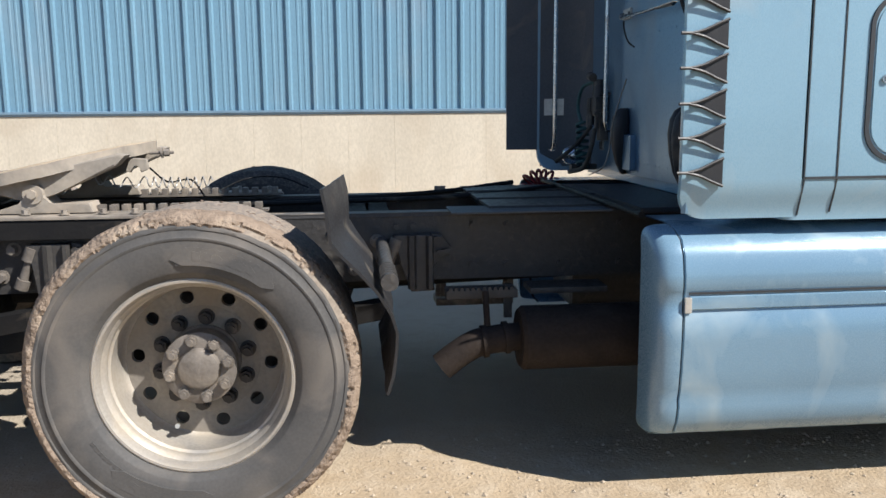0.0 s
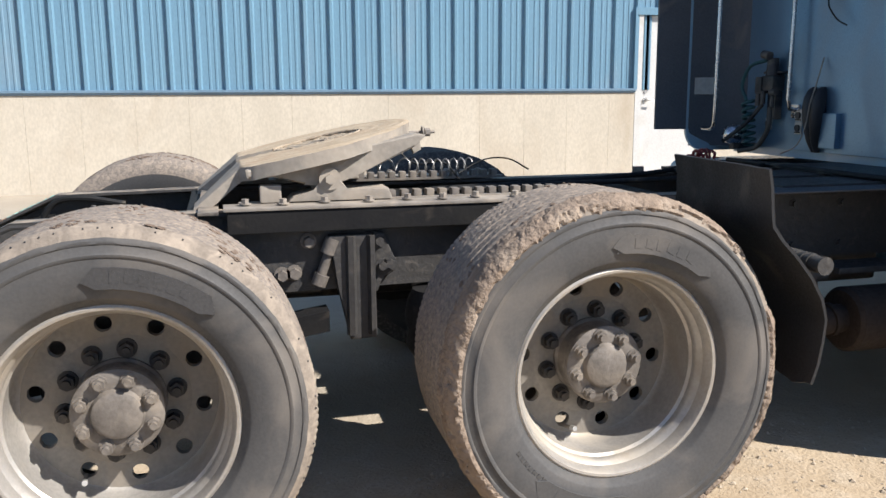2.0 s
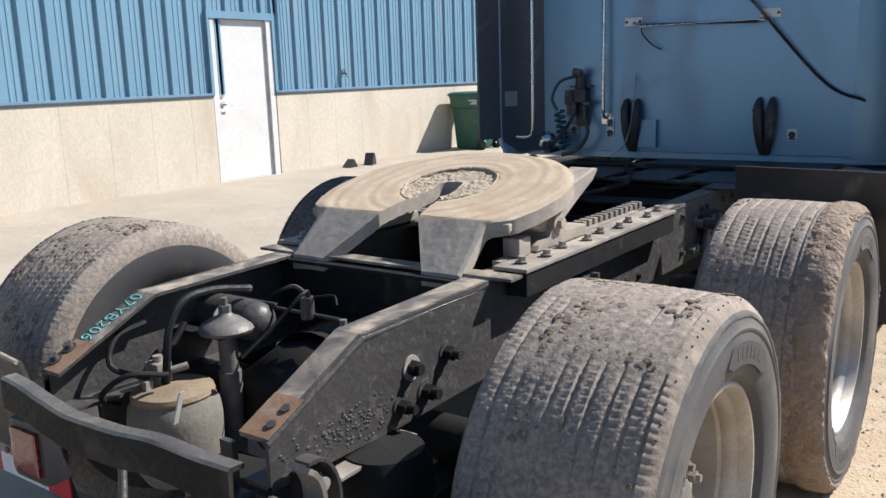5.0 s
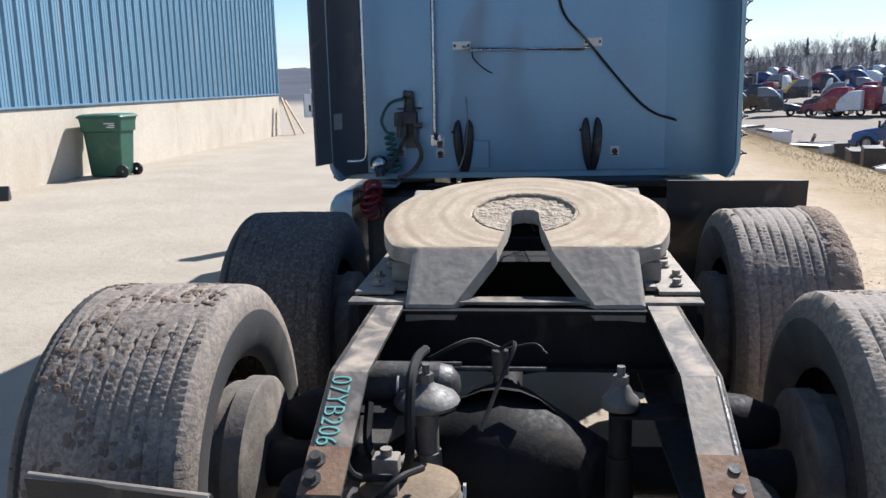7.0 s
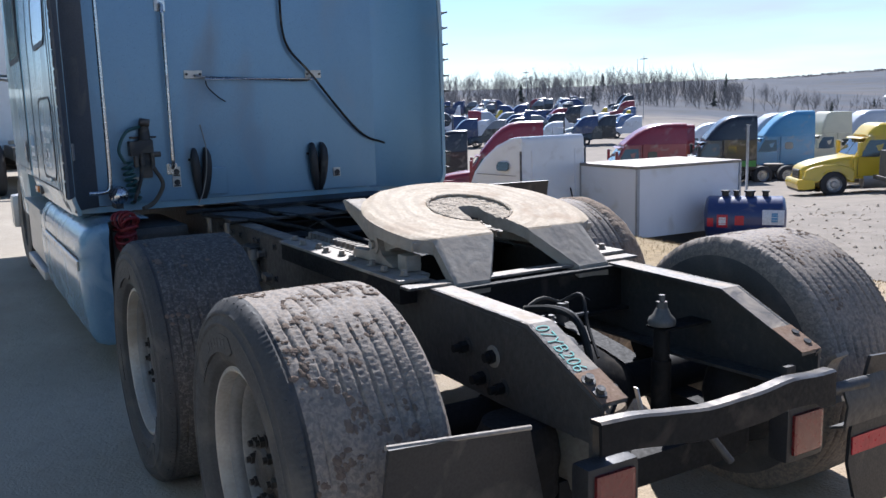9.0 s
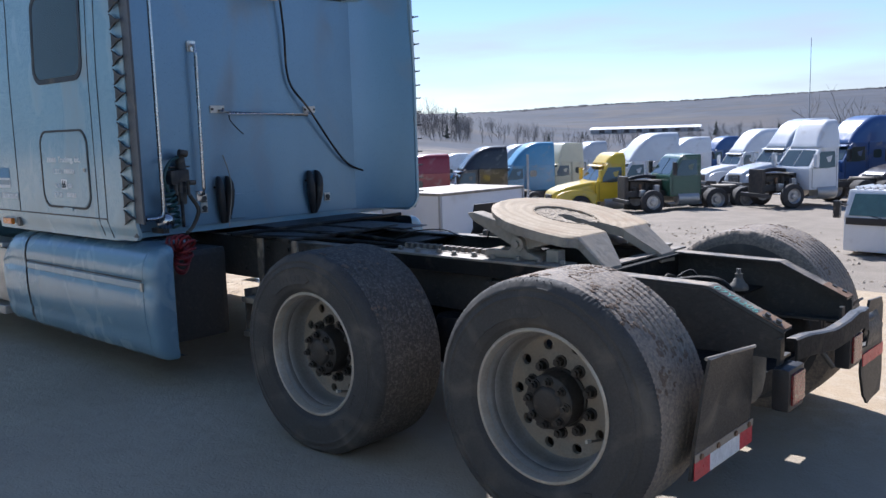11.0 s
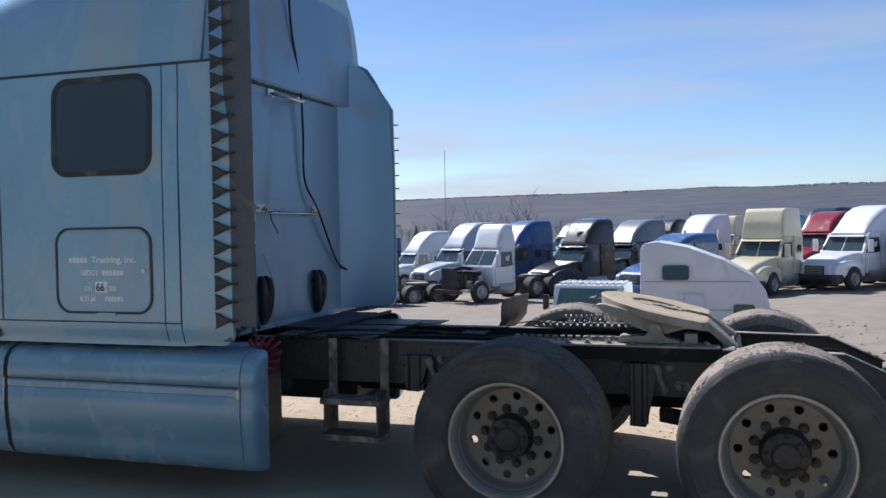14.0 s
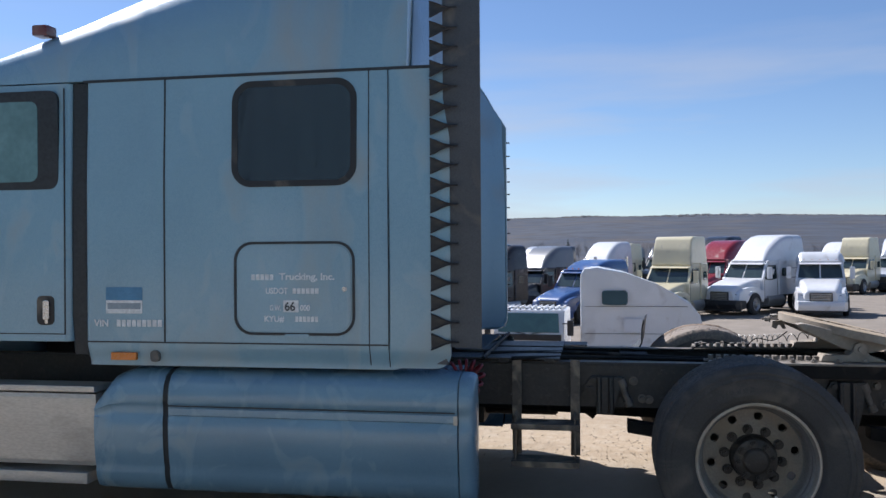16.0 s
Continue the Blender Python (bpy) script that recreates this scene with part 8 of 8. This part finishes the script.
t = holder("storage_tank", "dark blue horizontal steel tank with plain labels", "tank")
bm = bmesh.new()
revolve(bm, [(-0.92, 0.0), (-0.92, 0.25), (-0.88, 0.46), (-0.82, 0.52), (0.82, 0.52), (0.88, 0.46), (0.92, 0.25), (0.92, 0.0)], (0, 0, 0.70), 'x', 36)
part("shell", bm, M["tank_blue"], t)
for x0 in (-0.6, 0.6):
    part("saddle", prism(bmesh.new(), [(-0.45, 0.0), (0.45, 0.0), (0.36, 0.42), (0.0, 0.24), (-0.36, 0.42)], 'x', x0 - 0.05, x0 + 0.05), M["tank_blue"], t)
for x0, r0 in ((-0.45, 0.07), (-0.1, 0.10), (0.2, 0.06), (0.45, 0.08)):
    part("filler_cap", rod(rod(bmesh.new(), (x0, 0, 1.20), (x0, 0, 1.32), r0, 12), (x0, 0, 1.31), (x0, 0, 1.35), r0 * 1.3, 12), M["black_plastic"], t)
def placard(x0, x1, z0, z1, mat, label):
    line = [(0.523 * math.cos(a), 0.70 + 0.523 * math.sin(a)) for a in (math.asin(z0 / 0.52) + (math.asin(z1 / 0.52) - math.asin(z0 / 0.52)) * i / 6 for i in range(7))]
    part("placard", sheet(bmesh.new(), line, 'x', x0, x1, -0.004), mat, t, label)
placard(-0.86, -0.38, -0.10, 0.24, M["tape_white"], "white label")
placard(0.38, 0.62, -0.18, 0.12, M["tape_red"], "red hazard label")
placard(0.42, 0.58, -0.12, 0.06, M["tape_white"], "white centre of the hazard label")
placard(0.02, 0.22, -0.12, 0.10, M["tape_red"], "red label")
placard(0.70, 0.84, -0.16, 0.04, M["tape_red"], "red label")
placard(-0.72, -0.58, -0.05, 0.17, M["sticker_blue"], "blue round emblem")
on_ground(t, 9.84, -14.76, 40, -0.05)
t = tagged(link_mesh("steel_post", rod(rod(bmesh.new(), (0, 0, -0.3), (0, 0, 2.75), 0.035, 10), (0, 0, 2.75), (0, 0, 2.78), 0.045, 10), M["grating"]), "thin grey steel post standing by the box body", "post")
on_ground(t, 10.9, -16.1)

# ---- loader on the apron ----
t = holder("skid_loader", "white compact loader parked on the concrete", "loader")
W = PAINT["white"]
part("body", prism(bmesh.new(), [(-1.2, 0.45), (-1.25, 1.0), (-0.9, 1.25), (0.2, 1.1), (0.9, 0.75), (1.0, 0.4)], 'y', -0.6, 0.6, 0.05), M["dark_box"], t)
part("cab_frame", prism(bmesh.new(), [(-0.7, 1.1), (-0.6, 1.62), (0.3, 1.66), (0.55, 1.1)], 'y', -0.48, 0.48, 0.04), M["black_plastic"], t, "dark cab cage")
for s in (-1, 1):
    part("lift_arm", prism(bmesh.new(), [(-1.3, 1.2), (-1.2, 1.45), (0.4, 1.3), (1.35, 0.7), (1.5, 0.3), (1.3, 0.3), (1.1, 0.65), (0.2, 1.12)], 'y', s * 0.72 - 0.08, s * 0.72 + 0.08, 0.02), W, t)
    for x0 in (-0.65, 0.65):
        bm = bmesh.new(); revolve(bm, [(-0.15, 0.18), (-0.15, 0.36), (-0.08, 0.42), (0.08, 0.42), (0.15, 0.36), (0.15, 0.18), (0.05, 0.0)], (x0, s * 0.75, 0.42), 'y', 20)
        part("wheel", bm, M["far_tyre"], t)
part("bucket", prism(bmesh.new(), [(1.3, 0.05), (1.25, 0.7), (1.35, 0.72), (1.55, 0.15), (2.1, 0.06), (2.1, 0.03)], 'y', -0.9, 0.9, 0.01), M["steel_dusty"], t, "worn steel bucket")
on_ground(t, 28.5, 3.6, -95)

# ---- scrap set out along the gravel road ----
rng = random.Random(5)
def pallet():
    t = holder("pallet", "weathered wooden pallet with scrap timber on the grass", "pallet", "scrap on the grass")
    for k in range(6):
        part("board", box(bmesh.new(), -0.6, 0.6, -0.5 + 0.18 * k, -0.4 + 0.18 * k, 0.11, 0.13), M["wood"], t)
    for y0 in (-0.44, 0.0, 0.44):
        part("bearer", box(bmesh.new(), -0.6, 0.6, y0 - 0.04, y0 + 0.04, 0.0, 0.108), M["wood"], t)
    return t
def crate(w, d, h, mat, label):
    t = holder("crate", label, "crate", "scrap on the grass")
    part("box", box(bmesh.new(), -w / 2, w / 2, -d / 2, d / 2, 0.05, h, 0.02), mat, t)
    for s in (-1, 1):
        part("runner", box(bmesh.new(), -w / 2, w / 2, s * d / 3 - 0.05, s * d / 3 + 0.05, 0, 0.05), M["wood"], t)
    part("rim", box(box(bmesh.new(), -w / 2 - 0.02, w / 2 + 0.02, -d / 2 - 0.02, -d / 2 + 0.03, h - 0.06, h + 0.02), -w / 2 - 0.02, w / 2 + 0.02, d / 2 - 0.03, d / 2 + 0.02, h - 0.06, h + 0.02), M["frame"], t)
    return t
def beam(l, label):
    t = holder("steel_beam", label, "scrap metal", "scrap on the grass")
    part("flange", box(box(bmesh.new(), -l / 2, l / 2, -0.1, 0.1, 0.0, 0.02), -l / 2, l / 2, -0.1, 0.1, 0.22, 0.24), M["rust"], t)
    part("web", box(bmesh.new(), -l / 2, l / 2, -0.012, 0.012, 0.02, 0.22), M["rust"], t)
    return t
def machine():
    t = holder("scrap_engine", "greasy engine block standing on the grass", "engine", "scrap on the grass")
    part("block", box(bmesh.new(), -0.5, 0.5, -0.3, 0.3, 0.1, 0.75, 0.06), M["engine"], t)
    for k in range(5):
        part("pipe", rod(bmesh.new(), (-0.4 + 0.2 * k, 0.2, 0.7), (-0.38 + 0.2 * k, 0.32, 0.95 + 0.05 * (k % 2)), 0.05, 8), M["rust"], t)
    part("sump", box(bmesh.new(), -0.42, 0.42, -0.22, 0.22, 0, 0.1), M["frame"], t)
    return t
scrap = [pallet(), crate(1.1, 0.9, 0.7, M["dark_box"], "dark steel crate on the grass"), crate(1.6, 0.7, 0.45, M["box_white"], "pale flat crate on the grass"), crate(0.9, 0.9, 0.9, M["rust"], "rusty steel crate on the grass"), beam(2.2, "rusty steel beam lying on the grass"), machine(), crate(1.3, 1.0, 0.3, M["alu"], "low aluminium box on the grass")]
spots = [(14.5, -8.6), (15.6, -9.9), (16.3, -8.2), (17.2, -9.4), (17.9, -10.7), (18.4, -8.4), (19.2, -9.9), (19.8, -11.2), (20.6, -9.0), (21.2, -10.4), (22.1, -11.6), (22.6, -9.3), (23.6, -10.5), (24.4, -8.6), (25.0, -11.6), (26.2, -9.8), (27.4, -8.4), (28.0, -11.0), (29.5, -9.4), (31.0, -10.6), (32.5, -8.6), (34.0, -10.2), (17.0, -11.8), (18.8, -12.6), (21.8, -12.9), (24.0, -13.0), (40.5, -13.6), (42.2, -14.6), (38.6, -12.8), (44.5, -14.0)]
for k, (x, y) in enumerate(spots):
    src = scrap[k % 7]
    m = Matrix.Translation((x, y, ground_z(x, y) - 0.01)) @ Matrix.Rotation(rng.uniform(0, 3.1), 4, 'Z')
    if k < 7:
        src.matrix_basis = m
    else:
        copy_thing(src, m)
for x, y, h in ((17.6, -9.0, 1.1), (20.2, -10.3, 1.35), (16.4, -10.4, 0.9)):
    t = tagged(link_mesh("marker_post", box(bmesh.new(), -0.05, 0.05, -0.05, 0.05, -0.2, h, 0.01), M["frame"]), "short dark post among the scrap", "post", "scrap on the grass")
    on_ground(t, x, y, 20)

# ---- woods, poles and masts on the horizon ----
def bare_trees(name, label, spots, seed, evergreen=0.0):
    r = random.Random(seed)
    verts, faces, mats = [], [], []
    def limb(a, b, ra, rb, mat=0):
        d = (b - a).normalized()
        e = d.cross(Vector((0.3, 0.2, 0.9))).normalized(); f = d.cross(e)
        n = len(verts)
        for p, q in ((a, ra), (b, rb)):
            for k in range(3):
                c, s = math.cos(2.0944 * k), math.sin(2.0944 * k)
                verts.append(p + q * (c * e + s * f))
        for k in range(3):
            faces.append((n + k, n + (k + 1) % 3, n + 3 + (k + 1) % 3, n + 3 + k)); mats.append(mat)
    for x, y, h in spots:
        base = Vector((x, y, ground_z(x, y) - 0.3))
        if r.random() < evergreen:
            limb(base, base + Vector((0, 0, h)), 0.2, 0.03)
            for k in range(46):
                z = h * (0.12 + 0.86 * k / 46)
                a = r.uniform(0, 6.28); rr = 0.30 * (h - z) * r.uniform(0.6, 1.1) + 0.15
                p = base + Vector((0, 0, z))
                tip = p + Vector((math.cos(a) * rr, math.sin(a) * rr, -0.25 * rr))
                limb(p, tip, 0.28 * rr + 0.12, 0.04, 1)
            continue
        top = base + Vector((r.uniform(-.6, .6), r.uniform(-.6, .6), h * 0.55))
        limb(base, top, 0.010 * h, 0.006 * h)
        for k in range(9):
            a = base.lerp(top, 0.10 + 0.10 * k)
            q = r.uniform(0, 6.28)
            b = a + Vector((math.cos(q) * h * r.uniform(0.10, 0.24), math.sin(q) * h * r.uniform(0.10, 0.24), h * r.uniform(0.15, 0.44)))
            limb(a, b, 0.0042 * h, 0.0022 * h)
            for j in range(4):
                c = a.lerp(b, r.uniform(0.35, 1)); q2 = r.uniform(0, 6.28)
                limb(c, c + Vector((math.cos(q2) * h * 0.10, math.sin(q2) * h * 0.10, h * r.uniform(0.04, 0.2))), 0.0026 * h, 0.0014 * h)
    me = bpy.data.meshes.new(name)
    me.from_pydata([tuple(v) for v in verts], [], faces)
    me.materials.append(M["bark"]); me.materials.append(M["needles"])
    me.polygons.foreach_set("material_index", mats)
    return tagged(new(name, me), label, "trees", kind="stuff")


# bark lightened so that its colour carries the haze of the far woods
M["bark"] = surface("winter_bark", (0.25, 0.232, 0.22), (0.18, 0.166, 0.158), 0.9, 0, .2, 10, 0)
M["needles"] = surface("evergreen_needles", (0.05, 0.065, 0.045), (0.065, 0.08, 0.055), 0.9, 0, 1, 10, 0)
rng = random.Random(21)
spots = []
for k in range(1500):
    q = radians(rng.uniform(-128, 14)); d = rng.uniform(240, 430)
    spots.append((d * math.cos(q), d * math.sin(q), rng.uniform(4, 8) if q < -.95 else rng.uniform(5, 9)))
bare_trees("far_woods", "leafless grey-brown winter woods along the yard's far edge", spots, 3, 0.02)


def thicket(name, label, count, span, reach, seed, mat, low=1.0, rise=.0022):
    """Far brush and woods as low ragged crowns, growing coarser with distance."""
    r = random.Random(seed)
    verts, faces = [], []
    for k in range(count):
        q, d = radians(r.uniform(*span)), reach[0] * (reach[1] / reach[0]) ** r.random()
        x, y = d * math.cos(q), d * math.sin(q)
        z, h = ground_z(x, y), (low + rise * d) * r.uniform(.5, 1.2)
        for j in range(4):
            a, o = r.uniform(0, 6.28), len(verts)
            cx, cy = x + r.gauss(0, h * .9), y + r.gauss(0, h * .9)
            t, hh = h * r.uniform(.35, .8), h * r.uniform(.5, 1.1)
            for f, zz, turn in ((1.0, -.8, 0), (1.1, hh * .5, .6), (.55, hh * .88, 1.2)):
                for i in range(4):
                    g = t * f * r.uniform(.75, 1.2)
                    verts.append((cx + g * math.cos(a + turn + 1.571 * i), cy + g * math.sin(a + turn + 1.571 * i), z + zz * r.uniform(.85, 1.12)))
            verts.append((cx, cy, z + hh))
            for lv in (0, 4):
                for i in range(4):
                    i2 = (i + 1) % 4
                    faces.append((o + lv + i, o + lv + i2, o + lv + 4 + i2, o + lv + 4 + i))
            faces += [(o + 8 + i, o + 8 + (i + 1) % 4, o + 12) for i in range(4)]
    me = bpy.data.meshes.new(name)
    me.from_pydata(verts, [], faces)
    me.polygons.foreach_set("use_smooth", [True] * len(faces))
    me.materials.append(mat)
    return tagged(new(name, me), label, "woods", kind="stuff")


# brush kept pale, with distance haze put into its grey
M["brush"] = surface("winter_brush", (0.25, 0.235, 0.225), (0.19, 0.183, 0.18), 0.95, 0, .03, .5, 0, (0.23, 0.195, 0.15), 0.2, .012, spec=0.1)
thicket("ridge_woods", "thin line of winter woods along the far ridge", 5000, (-135, 16), (1150, 1520), 32, M["brush"], 0, .0011)
spots = []
for k in range(1500):
    q = radians(rng.uniform(-50, 2)); d = rng.uniform(246, 335)
    spots.append((d * math.cos(q), d * math.sin(q), rng.uniform(4.5, 8) * (1.5 if rng.random() < .06 else 1)))
bare_trees("yard_edge_trees", "bare trees with a few dark evergreens beyond the yard", spots, 4, 0.006)
spots = []
for k in range(90):
    q = radians(rng.uniform(0.5, 14)); d = rng.uniform(85, 125)
    spots.append((d * math.cos(q), d * math.sin(q), rng.uniform(4, 7)))
spots += [(92, 13.0, 11), (97, 15, 9), (90, 10.5, 9)]
bare_trees("end_trees", "bare trees behind the trailers at the apron's end", spots, 5, 0.15)
spots = [(40 + 5 * rng.random() * k, -180 - 8 * rng.random(), rng.uniform(10, 16)) for k in (1, 2, 3, 3.5, 4, 5, 6, 7)]
bare_trees("tall_bare_trees", "tall bare trees standing above the far woods", spots, 6)


def mast(x, y, top, r, label, arms=0):
    t = holder("mast", label, "mast", "masts on the horizon")
    x, y = yard(x, y)
    z = ground_z(x, y)
    h = top - z
    part("pole", rod(bmesh.new(), (0, 0, -1), (0, 0, h), r, 8, r * 0.6), M["grating"], t)
    for k in range(arms):
        part("arm", box(bmesh.new(), -1.0, 1.0, -0.07, 0.07, h - 0.8 - 1.2 * k, h - 0.66 - 1.2 * k), M["bark"], t)
    t.matrix_basis = Matrix.Translation((x, y, z))
mast(61, -195, 20.4, 0.10, "tall thin steel mast above the far woods")
mast(132.7, -123.7, 9.4, 0.07, "thin pole above the far woods")
mast(146.8, -111.5, 9.6, 0.09, "pole with crossarms above the far woods", 2)
mast(126.3, -126.1, 11.3, 0.08, "pole with crossarms above the far woods", 1)
mast(127.0, -125.0, 10.6, 0.06, "thin pole above the far woods")
mast(167.6, -81.7, 11.4, 0.09, "utility pole beyond the yard")
t = holder("far_building", "long low pale-roofed building beyond the woods", "building")
part("wall", box(bmesh.new(), -30, 30, -12, 12, -2, 2.2), M["grating"], t)
part("roof", prism(bmesh.new(), [(-13, 2.2), (0, 3.6), (13, 2.2)], 'x', -31, 31), M["box_white"], t)
for k in range(8):
    part("door", box(bmesh.new(), -27 + 7 * k, -24 + 7 * k, 11.95, 12.1, 0, 1.9), M["dark_box"], t)
t.matrix_basis = Matrix.Translation((241, -445, ground_z(241, -445))) @ Matrix.Rotation(radians(24), 4, 'Z')
